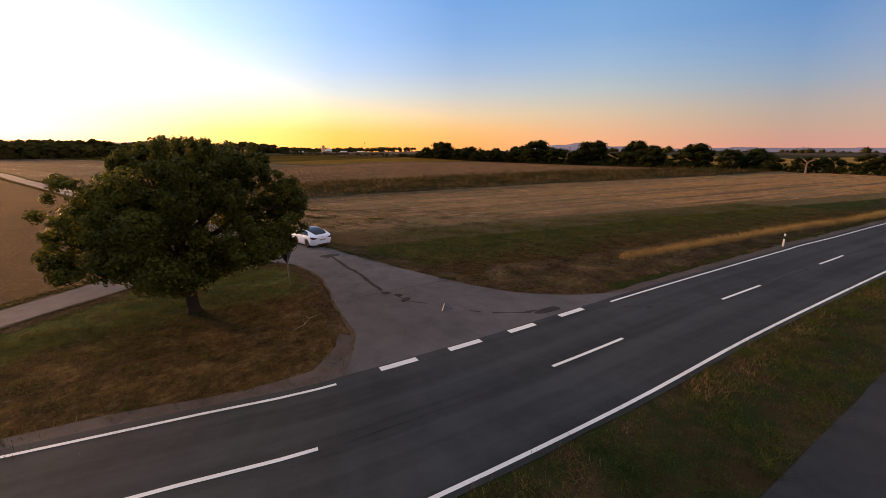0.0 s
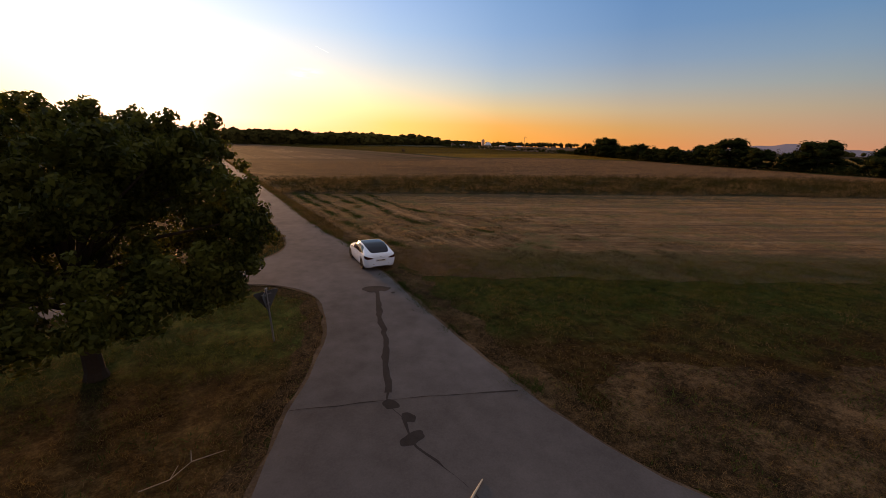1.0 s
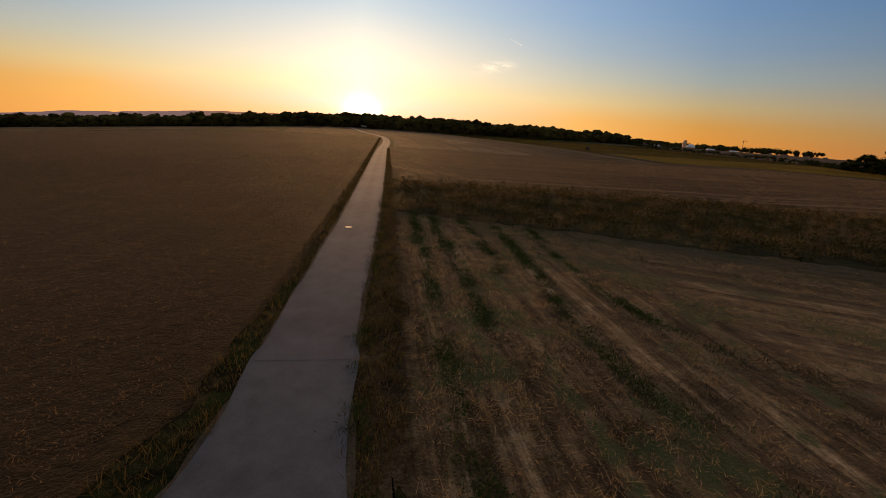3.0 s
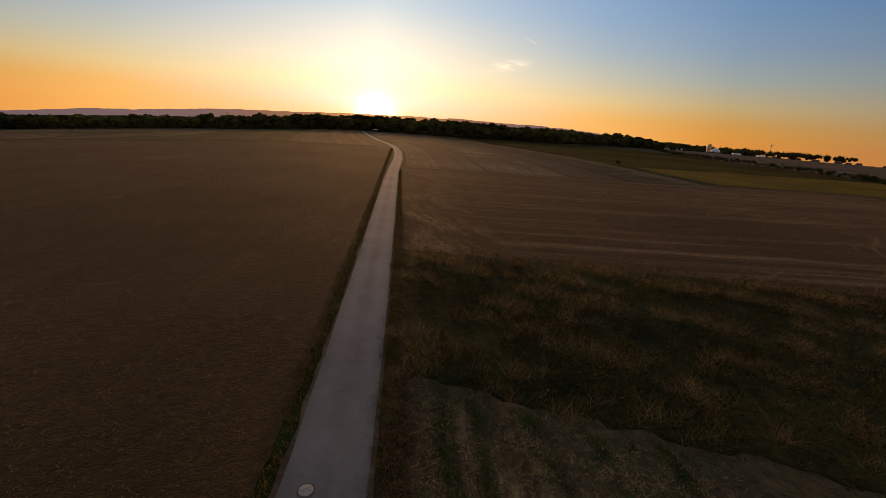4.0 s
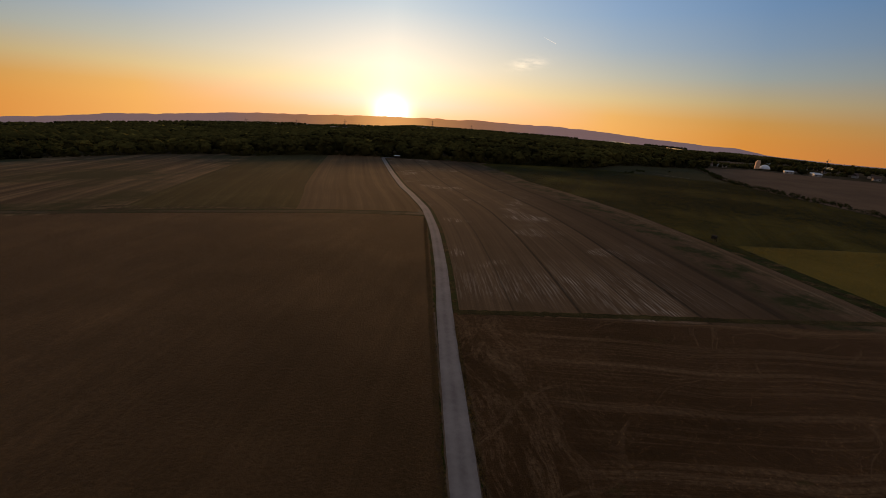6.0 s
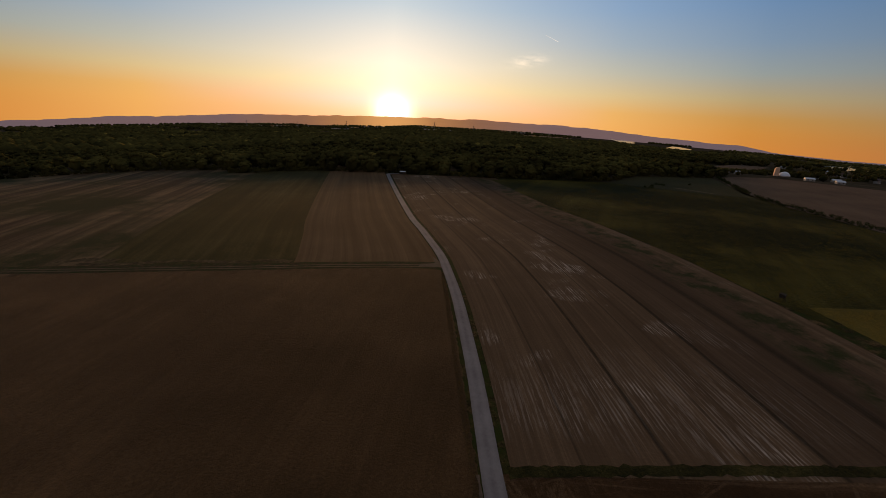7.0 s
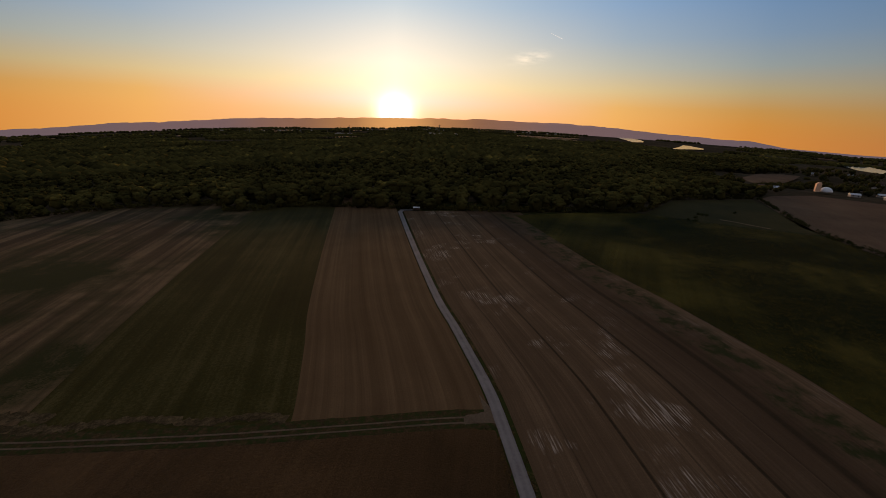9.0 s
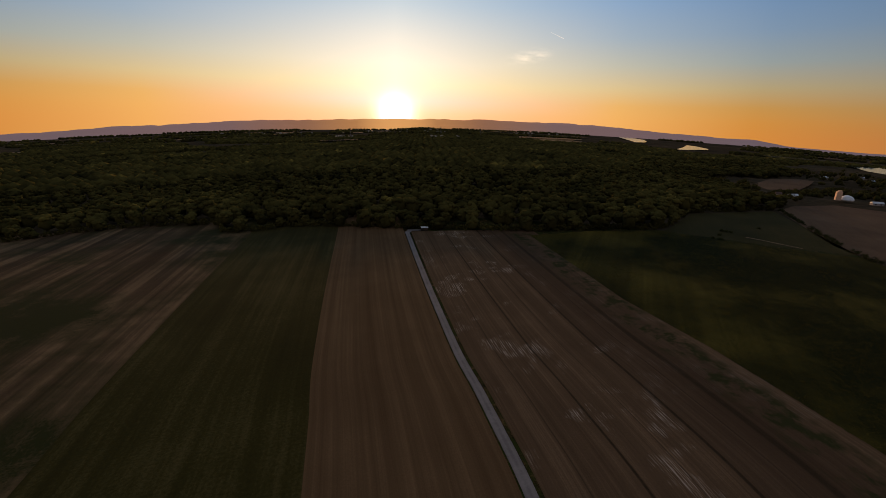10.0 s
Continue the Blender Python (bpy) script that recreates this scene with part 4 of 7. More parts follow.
def turf_material(name, slope, shift, soft, stray, gain):
    """Grass floor that goes from dry brown to green across a line, with a ragged change."""
    m, g, p = material(name, 0.95, 0, 0.02)
    at = g.add("ShaderNodeTexCoord").outputs["Object"]
    sep = g.add("ShaderNodeSeparateXYZ")
    g.put(sep.inputs[0], at)
    big, mid, fine, speck = g.noise(0.22, 4, 0.65, at), g.noise(0.9, 4, 0.7, at), g.noise(2.6, 5, 0.75, at), g.noise(13.0, 3, 0.8, at)
    f = g.math("ADD", g.math("MULTIPLY", mid, 0.40), g.math("ADD", g.math("MULTIPLY", fine, 0.38), g.math("MULTIPLY", speck, 0.22)))
    dry = g.ramp(f, [(0.38, tuple(c * gain for c in (0.017, 0.0095, 0.0045))), (0.50, tuple(c * gain for c in (0.060, 0.036, 0.013))), (0.64, tuple(c * gain for c in (0.155, 0.102, 0.040)))])
    lush = g.ramp(f, [(0.38, tuple(c * gain for c in (0.013, 0.018, 0.004))), (0.50, tuple(c * gain for c in (0.042, 0.056, 0.012))), (0.64, tuple(c * gain for c in (0.098, 0.108, 0.026)))])
    way = g.math("ADD", g.math("ADD", sep.outputs[1], g.math("MULTIPLY", sep.outputs[0], slope)), shift)
    way = g.math("ADD", way, g.math("ADD", g.math("MULTIPLY", g.math("SUBTRACT", big, 0.5), stray * 2), g.math("MULTIPLY", g.math("SUBTRACT", mid, 0.5), stray)))
    lushness = g.ramp(g.math("ADD", g.math("DIVIDE", way, 2 * soft), 0.5), [(0.2, 0.0), (0.8, 1.0)])
    col = g.mix(lushness, dry, lush)
    finish(g, p, col, g.math("ADD", fine, g.math("ADD", mid, speck)), 1.0, 0.08)
    return m


# main road, side lane, branch lane and field track
ribbon("road_shoulder", ROAD, -3.75, 3.04, 0.040, M["gravel"], 2, label="reddish grit shoulder along the road", category="shoulder", ragged=0.22)
ribbon("road", ROAD, -3.15, 2.98, 0.070, M["road"], 2, 0.07, "dark grey asphalt country road", "road", 0.04)
ribbon("cycle_path", ROAD, 6.4, 9.0, 0.060, M["path"], 2, 0.06, "grey asphalt cycle path beside the road", "path", 0.08)
side = [(-10.6, -19.2), (-9.4, -18.9), (-8.0, -17.7), (-6.9, -16.6), (-5.4, -13.5), (-3.3, -9.7), (-2.5, -7.0), (-2.35, -5.0), (-2.8, -3.6), (-3.9, -2.3), (-5.6, -1.5),
        (-8.9, -1.6), (-13, -2.7), (-16, -3.7), (-26, -7.0), (-45, -13.5), (-46, -11.0), (-26, -4.2), (-15.6, -1.0), (-10.6, 0.9), (-7.6, 1.4), (-5, 2.0), (-3, 3.1), (-1.85, 4.9), (-1.25, 8.2),
        (-1.15, 12), (1.6, 12), (1.75, 8), (2.05, 4.6), (1.95, 0), (1.8, -3.7), (1.55, -7), (1.2, -12), (1.1, -16.5), (1.5, -19.4), (2.7, -21.8), (4.6, -23.7), (6.5, -25.2), (0, -23.0), (-6, -20.8)]
side = [(q.x, q.y) for q in smooth_line(side[1:34], 0.5)] + side[34:] + side[:1]
area("side_lane", side, 0.062, M["lane"], "worn grey asphalt side lane forking at the junction", "road", 0.06, 0.06)
edge_left = smooth_line([(-8.0, -17.7), (-6.9, -16.6), (-5.4, -13.5), (-3.3, -9.7), (-2.5, -7.0), (-2.35, -5.0), (-2.8, -3.6), (-3.9, -2.3), (-5.6, -1.5), (-8.9, -1.6), (-13, -2.7), (-16, -3.7)], 0.4)
edge_top = smooth_line([(-15.6, -1.0), (-10.6, 0.9), (-7.6, 1.4), (-5, 2.0), (-3, 3.1), (-1.85, 4.9), (-1.25, 8.2), (-1.15, 12), (-0.9, 29), (-0.75, 46), (-0.66, 93), (-0.6, 125)], 0.6)
edge_right = smooth_line([(4.6, -23.7), (2.7, -21.8), (1.5, -19.4), (1.1, -16.5), (1.2, -12), (1.55, -7), (1.8, -3.7), (1.95, 0), (2.05, 4.6), (1.75, 8), (1.65, 12), (2.0, 29), (2.12, 46), (2.22, 93), (2.3, 125)], 0.6)
for line in (edge_left, edge_top, edge_right):
    ribbon("edge_grit", line, -0.14, 0.14, 0.052, M["edge_grit"], 2, label="pale crumbling grit along the lane edge", category="shoulder", ragged=0.15)
area("lane_mouth_asphalt", [(-5.1, -13.0), (-2.2, -14.0), (0.9, -15.3), (1.06, -16.5), (1.46, -19.4), (2.66, -21.8), (4.56, -23.7), (5.6, -24.75), (0, -22.97), (-6, -20.77), (-9.4, -18.9), (-8.0, -17.72), (-6.86, -16.6), (-5.9, -14.5)], 0.0675, M["new_lane"], "darker newer asphalt at the mouth of the lane", "road", 0.05)
seam = smooth_line([(-5.12, -12.98), (-2.2, -13.98), (0.92, -15.28)], 0.3)
ribbon("asphalt_seam", seam, -0.014, 0.014, 0.0715, M["tar"], 2, label="ragged dark seam between two asphalt layers", category="seam", ragged=0.05)
area("island_grass", [(-10.9, -18.6), (-9.4, -18.0), (-7.4, -16.2), (-6.0, -13.4), (-3.9, -9.7), (-3.0, -7.0), (-2.9, -5.2), (-3.4, -4.0), (-4.4, -2.9), (-5.8, -2.2), (-9, -2.3), (-13, -3.4), (-16, -4.4), (-26, -7.7), (-26, -12.4), (-17, -15.6), (-14, -17.2)],
     0.012, turf_material("island_turf", 0.2, 11.0, 1.8, 2.2, 1.0), "rusty brown grass on the island, green round the tree", "grass", 0.35)
area("verge_grass_floor", [(4.6, -22.6), (3.0, -21.0), (1.9, -18.6), (1.7, -14), (2.0, -9), (2.2, -4), (3.6, -3.4), (9.5, -7), (18, -12.2), (31, -19.2), (48, -29.4), (75, -46.6), (100, -60), (100, -66), (50, -42), (27, -31.6), (10.4, -24.9)],
     0.010, turf_material("verge_turf", 0.55, 10.0, 5.0, 9.0, 0.55), "broad grass verge, green in the middle and dry beside the lane", "grass", 0.5)
ribbon("dry_verge", edge_right, 0.05, 1.35, 0.020, M["dry_turf"], 4, label="trodden dry brown grass along the lane", category="verge", ragged=0.75)
ribbon("dry_verge", edge_left, -0.85, -0.05, 0.020, M["dry_turf"], 4, label="trodden dry brown grass along the lane", category="verge", ragged=0.4)
area("dry_verge", [(2.6, -20.6), (1.9, -17.5), (4.6, -15.6), (6.9, -16.8), (9.6, -18.9), (14, -20.6), (24, -26.0), (36, -32.5), (36, -35.5), (27, -31.6), (10.4, -24.9), (5.4, -22.9)], 0.016, M["dry_turf"], "dry brown grass above the cycle path", "verge", 0.9)
area("lane_grit", [(-17, -13.9), (-12.2, -16.8), (-9.7, -17.5), (-8.4, -16.9), (-7.3, -16.0), (-6.9, -16.6), (-8, -17.8), (-9.6, -19.2), (-14, -17.4)], 0.036, M["gravel"], "reddish grit washed to the lane edge", "shoulder", 0.15)
track_line = [q for q in smooth_line([(0.22, 11.0)] + [(x, y) for x, y in zip(TRACK_X, TRACK_Y) if y > 11], 2.0)]
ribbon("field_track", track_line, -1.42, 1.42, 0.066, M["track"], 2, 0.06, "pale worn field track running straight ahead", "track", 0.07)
area("track_turning", [(-34.5, 412), (-31.5, 413), (-30, 419), (-22, 420.5), (-22, 423), (-33, 422.5)], 0.058, M["track"], "pale turning place at the end of the track", "track", 0.2)


def stripe(line, a, b2, off, wide, label, name="road_marking"):
    """A painted bar along a line between two x values."""
    seg = [q for q in line if min(a, b2) <= q.x <= max(a, b2)]

    def on(x):
        for q, r in zip(line, line[1:]):
            if q.x <= x <= r.x:
                return q.lerp(r, (x - q.x) / max(r.x - q.x, 1e-6))
    seg = [on(a)] + [q for q in seg if a + 0.05 < q.x < b2 - 0.05] + [on(b2)]
    ribbon(name, seg, off - wide / 2, off + wide / 2, 0.0765, M["marking"], 2, label=label, category="marking")


stripe(ROAD, -149, -10.9, -2.78, 0.12, "solid white edge line on asphalt")
stripe(ROAD, 2.2, 419, -2.78, 0.12, "solid white edge line on asphalt")
stripe(ROAD, -149, 419, 2.75, 0.125, "solid white edge line on asphalt")
for k in range(-9, 16):
    x0 = -4.45 + k * 11.25
    stripe(ROAD, x0, x0 + 3.75, 0.0, 0.13, "white centre dash on asphalt", "centre_dash")
for x0, x1 in ((-9.4, -8.05), (-6.75, -5.35), (-3.95, -2.55), (-1.05, 0.45)):
    stripe(ROAD, x0, x1, -2.95, 0.28, "short wide white give-way dash", "give_way_dash")
for k in range(-2, 6):
    x0 = -0.5 + k * 11.25
    ribbon("asphalt_seam", [q for q in ROAD if x0 < q.x < x0 + 6.6], 0.06, 0.10, 0.0735, M["tar"], 2, label="thin dark joint along the middle of the road", category="seam", ragged=0.05)
# tar repairs on the side lane
tar_line = smooth_line([(0.42, -5.5), (-0.02, -6.8), (-0.6, -8.5), (-1.22, -10.4), (-1.8, -11.8), (-2.3, -13.2), (-2.65, -14.0), (-2.6, -14.9), (-2.75, -15.6), (-2.55, -16.5), (-2.3, -17.9), (-1.9, -19.2), (-1.1, -20.6), (-0.2, -21.5)], 0.25)
for top_y, low_y, half in ((-5.2, -13.6, 0.10), (-13.5, -17.2, 0.035), (-17.0, -18.3, 0.04), (-18.7, -19.5, 0.05), (-19.9, -21.4, 0.06)):
    ribbon("tar_seam", [q for q in tar_line if low_y <= q.y <= top_y], -half, half, 0.0665 if top_y > -13 else 0.0692, M["tar"], 2, label="dark tar seam winding down the lane", category="tar seam", ragged=0.12)


def blot(x, y, a, b2, turn=0.0, z=0.0695):
    pts = []
    for k in range(28):
        u = 2 * math.pi * k / 28
        r = 1 + 0.35 * noise.noise((math.cos(u) * 1.2 + x, math.sin(u) * 1.2 + y, 1.7))
        px, py = a * r * math.cos(u), b2 * r * math.sin(u)
        pts.append((x + px * math.cos(turn) - py * math.sin(turn), y + px * math.sin(turn) + py * math.cos(turn)))
    area("tar_patch", pts, z, M["tar"], "dark tar patch on grey asphalt", "tar patch")


for spec in ((0.42, -5.25, 0.60, 0.42, -0.25), (0.86, -5.55, 0.28, 0.20, 0.3), (1.02, -6.15, 0.10, 0.11, 0.0), (-2.62, -14.05, 0.20, 0.24, 0.3), (-2.72, -15.55, 0.34, 0.22, 0.2), (-2.45, -14.8, 0.18, 0.22, 0), (0.35, -21.9, 0.75, 0.26, -0.4), (-0.3, -21.3, 0.30, 0.10, -0.6)):
    blot(*spec, z=0.0695 + 0.0006 * spec[2])
for spec in ((2.3, -23.9, 0.35, 0.05, -0.9), (3.1, -24.9, 0.55, 0.09, -0.8), (3.6, -25.6, 0.22, 0.08, -0.6)):
    blot(*spec, z=0.0745)


# ---- hills round the plain ----
def make_hills():
    az = np.radians([-180, -120, -75, -55, -43, -38, -34.6, -29.6, -22.7, -10.7, -3.5, 2.5, 8.5, 14.4, 21.4, 28.6, 34, 38.8, 44.5, 50, 62, 67, 71.4, 75, 82, 88, 93, 99, 120, 180])
    el = np.array([-1.2, -1.2, -2.0, -2.5, -2.25, -1.95, -1.42, -1.22, -0.65, -0.12, 0.10, 0.26, 0.32, 0.24, 0.05, -0.42, -0.68, -0.98, -1.85, -1.9, -1.0, -0.5, -0.08, -0.5, -0.9, -0.7, -0.75, -0.8, -1.0, -1.2])
    n = 900
    verts, faces = [], []
    for k in range(n + 1):
        a = -math.pi + 2 * math.pi * k / n
        x0, y0 = math.sin(a), math.cos(a)
        e = float(np.interp(a, az, el))
        ridge = 45 + 4740 * math.tan(radians(e)) + 9 * noise.noise((a * 17, 0.3, 0)) + 7 * noise.noise((a * 45, 0.3, 0)) + 3 * noise.noise((a * 130, 0.7, 0)) + 1.2 * noise.noise((a * 500, 0.9, 0))
        foot = float(land(x0 * 4300, 60 + y0 * 4300)) - 6
        ridge = max(ridge, foot + 14)
        for r, z in ((4300, foot), (4430, foot + 0.30 * (ridge - foot)), (4590, foot + 0.72 * (ridge - foot)), (4740, ridge), (4840, foot)):
            wob = 0.12 * (ridge - foot) * noise.noise((a * 60, r * 0.01, 4)) if r in (4430, 4590) else 0
            verts.append((x0 * r, 60 + y0 * r, z + wob))
    for k in range(n):
        for j in range(4):
            q = k * 5 + j
            faces.append((q, q + 1, q + 6, q + 5))
    tagged(new("hills", mesh_of("hills", verts, faces, M["hill"], True)), "mauve wooded hills on the horizon with a painted haze glow", "hills", kind="structure")


make_hills()


# ---- trees and woods ----
def tree_shape(seed, height, spread, lobes, count, size, low=0.28):
    """Crown lobes and leaves, and a forked trunk, for one tree."""
    r2 = np.random.default_rng(seed)
    c = []
    for k in range(lobes):
        a, u = r2.uniform(0, 2 * np.pi), r2.uniform(0, 1)
        z = low + (0.96 - low) * u
        wide = np.sin(np.pi * (0.16 + 0.80 * (z - low) / (1 - low))) ** 0.7
        rr = spread * wide * np.sqrt(r2.uniform(0.25, 0.85))
        c.append((rr * np.cos(a), rr * np.sin(a), z * height))
    c = np.array(c)
    rad = r2.uniform(0.16, 0.30, lobes) * min(spread * 1.4, height * 0.6)
    return c, rad


def limb_mesh(height, centres, trunk_r, fork, seed):
    bm = bmesh.new()
    r2 = random.Random(seed)
    p0, p1 = Vector((0, 0, -0.1)), Vector((r2.uniform(-0.1, 0.1), r2.uniform(-0.1, 0.1), fork))
    rod(bm, p0, Vector((p0.x, p0.y, 0.25)), trunk_r * 1.45, trunk_r * 1.05, 10)
    rod(bm, Vector((0, 0, 0.2)), p1, trunk_r * 1.05, trunk_r * 0.8, 10)
    top = Vector((p1.x * 2, p1.y * 2, height * 0.7))
    rod(bm, p1, top, trunk_r * 0.75, trunk_r * 0.15, 7)
    for k in range(0, len(centres), max(1, len(centres) // 16)):
        c = Vector(centres[k])
        s = p1.lerp(top, r2.uniform(0.0, 0.55))
        mid = s.lerp(c, 0.5) + Vector((r2.uniform(-0.3, 0.3), r2.uniform(-0.3, 0.3), 0.05 * height))
        rod(bm, s, mid, trunk_r * 0.36, trunk_r * 0.2, 6)
        rod(bm, mid, c, trunk_r * 0.2, trunk_r * 0.05, 5)
    return bm


def big_tree():
    tree = thing("tree", "broad dense green roadside tree on the grass island", "tree", at=pose(-9.8, -8.4, 0))
    lob = []
    r2 = np.random.default_rng(5)
    for k in range(190):
        a, u = r2.uniform(0, 2 * np.pi), r2.uniform(0, 1)
        z = 2.3 + 4.2 * u
        wide = np.interp(z, [1.2, 1.9, 2.6, 3.6, 4.6, 5.6, 6.6, 7.2], [2.4, 3.3, 4.0, 4.4, 4.4, 3.9, 3.1, 2.2]) * (1 + 0.15 * noise.noise((2 * math.cos(a), 2 * math.sin(a), z * 0.8)))
        rr = wide * np.sqrt(r2.uniform(0.05, 1.0))
        if z > 6.3 and rr * np.cos(a) < -1.5:
            z -= 1.1
        lob.append((rr * np.cos(a) - 0.05, rr * np.sin(a), z))
    lob = np.array(lob)
    rad = r2.uniform(0.40, 0.90, len(lob))
    sprigs = []
    for k in range(170):
        a, z = r2.uniform(0, 2 * np.pi), r2.uniform(2.5, 6.8)
        wide = np.interp(z, [1.2, 1.9, 2.6, 3.6, 4.6, 5.6, 6.6, 7.4], [2.8, 3.7, 4.4, 4.8, 4.8, 4.3, 3.5, 2.5]) * (1 + 0.15 * noise.noise((2 * math.cos(a), 2 * math.sin(a), z * 0.8))) * (r2.uniform(0.3, 1.0) if z > 7.2 else 1.0)
        if z > 6.3 and wide * np.cos(a) < -1.5:
            z -= 1.3
        sprigs.append((wide * np.cos(a), wide * np.sin(a), z + r2.uniform(0, 0.35)))
    for k in range(24):
        # upright leafy shoots that stand clear of the crown, with sky between them
        a, rr = 2.4 * k, 3.1 * np.sqrt((k + 0.5) / 24)
        x, y = rr * np.cos(a) + 1.0, rr * np.sin(a)
        top = 7.75 + 0.02 * x + 0.08 * y - 0.03 * rr * rr + r2.uniform(-0.3, 0.3)
        lean = r2.uniform(-0.25, 0.25, 2)
        for j in range(11):
            u = j / 10
            wide = 0.42 * np.sin(np.pi * (0.25 + 0.7 * u))
            sprigs.append((x + lean[0] * u + r2.normal(0, wide * 0.6), y + lean[1] * u + r2.normal(0, wide * 0.6), 6.5 + (top - 6.5) * u))
    for k in range(125):
        # boughs reaching out over the lane
        z = r2.uniform(2.7, 6.9)
        out = np.interp(z, [2.7, 3.6, 4.7, 6.0, 6.9], [4.6, 5.2, 5.6, 5.1, 4.3]) * np.sqrt(r2.uniform(0.55, 1.0))
        a = r2.uniform(-0.75, 0.22)
        sprigs.append((out * np.cos(a), out * np.sin(a), z))
    lob, rad = np.concatenate([lob, sprigs]), np.concatenate([rad, r2.uniform(0.16, 0.38, len(sprigs))])
    lob[:, 1] *= np.where(lob[:, 1] > 0, 0.62, 1.0)
    # narrower and lower on the sunny side over the branch lane
    reach = lob[:, 0] * 0.82 + lob[:, 1] * 0.57
    over = np.clip(reach - 3.3, 0, None) * 0.8
    lob[:, 0] -= over * 0.82
    lob[:, 1] -= over * 0.57
    lob[:, 2] -= 0.03 * reach * np.clip((lob[:, 2] - 4.2) / 2.0, 0, 1)
    # gaps between the boughs
    open_air = np.array([noise.noise(Vector(q) * 0.62) + 0.5 * noise.noise(Vector(q) * 1.5) > -0.46 for q in lob])
    near = (np.linalg.norm(lob[:, None] - lob[None], axis=2) < 1.1).sum(1)
    open_air &= near > 2
    lob, rad = lob[open_air], rad[open_air]
    v, t = leaf_cloud(lob, rad, 125000, 0.083, 0.85, 0.9)
    crown = new("crown", tri_mesh("crown", v, t, M["leaf"]))
    crown.parent = tree
    part("trunk", limb_mesh(7.6, lob, 0.26, 1.7, 3), M["bark"], tree, "dark rough bark trunk and limbs")


big_tree()


def joined(*sets):
    vs, ts, n = [], [], 0
    for v, t in sets:
        vs.append(v)
        ts.append(t + n)
        n += len(v)
    return np.concatenate(vs), np.concatenate(ts)


def lump(level, seed):
    """An uneven ball of foliage, as arrays."""
    bm = bmesh.new()
    bmesh.ops.create_icosphere(bm, subdivisions=level, radius=1)
    for q in bm.verts:
        q.co *= 1 + 0.28 * noise.noise(q.co * 1.7 + Vector((seed * 3.1, 0, 0))) + 0.16 * noise.noise(q.co * 4.0 + Vector((0, seed * 2.3, 0))) + 0.10 * noise.noise(q.co * 9.0)
    v = np.array([q.co[:] for q in bm.verts])
    t = np.array([[q.index for q in f.verts] for f in bm.faces])
    bm.free()
    return v, t


LUMPS = [lump(2, k) for k in range(5)]
SMALL_LUMPS = [lump(1, k) for k in range(5)]


def wood_tree(seed, height, spread, cards, knobs=7, core=LUMPS):
    """A tree of the wood: a tall uneven dome with knobs of foliage and ragged leafy clumps over it, as arrays."""
    r2 = np.random.default_rng(seed)
    cen, rad = [(0.0, 0.0, height * 0.52)], [(spread * 0.74, height * 0.42)]
    for k in range(knobs):
        a, up = 2.4 * k + r2.uniform(-0.5, 0.5), r2.uniform(0.15, 1.0)
        out = spread * 0.66 * math.sqrt(1 - 0.8 * up * up)
        r = spread * r2.uniform(0.26, 0.42)
        cen.append((out * math.cos(a), out * math.sin(a), height * (0.50 + 0.38 * up)))
        rad.append((r, r * r2.uniform(0.85, 1.15)))
    sets = []
    for k, (c, (r, h)) in enumerate(zip(cen, rad)):
        v, t = (core if k == 0 else SMALL_LUMPS)[r2.integers(5)]
        a = r2.uniform(0, 6.28)
        w2 = np.stack([(v[:, 0] * np.cos(a) - v[:, 1] * np.sin(a)) * r, (v[:, 0] * np.sin(a) + v[:, 1] * np.cos(a)) * r, v[:, 2] * h], 1)
        sets.append((w2 + c, t))
    sets.append(leaf_cloud(np.array(cen), np.array([r for r, _ in rad]) * 1.10, cards, spread * 0.075, 1.0, 0.12))
    return joined(*sets)


def low_by_silo(x, y):
    """Young low trees towards the village."""
    return 0.5 + 0.5 * min(1.0, max(0.0, (math.hypot(x - 450, y - 660) - 110) / 90))


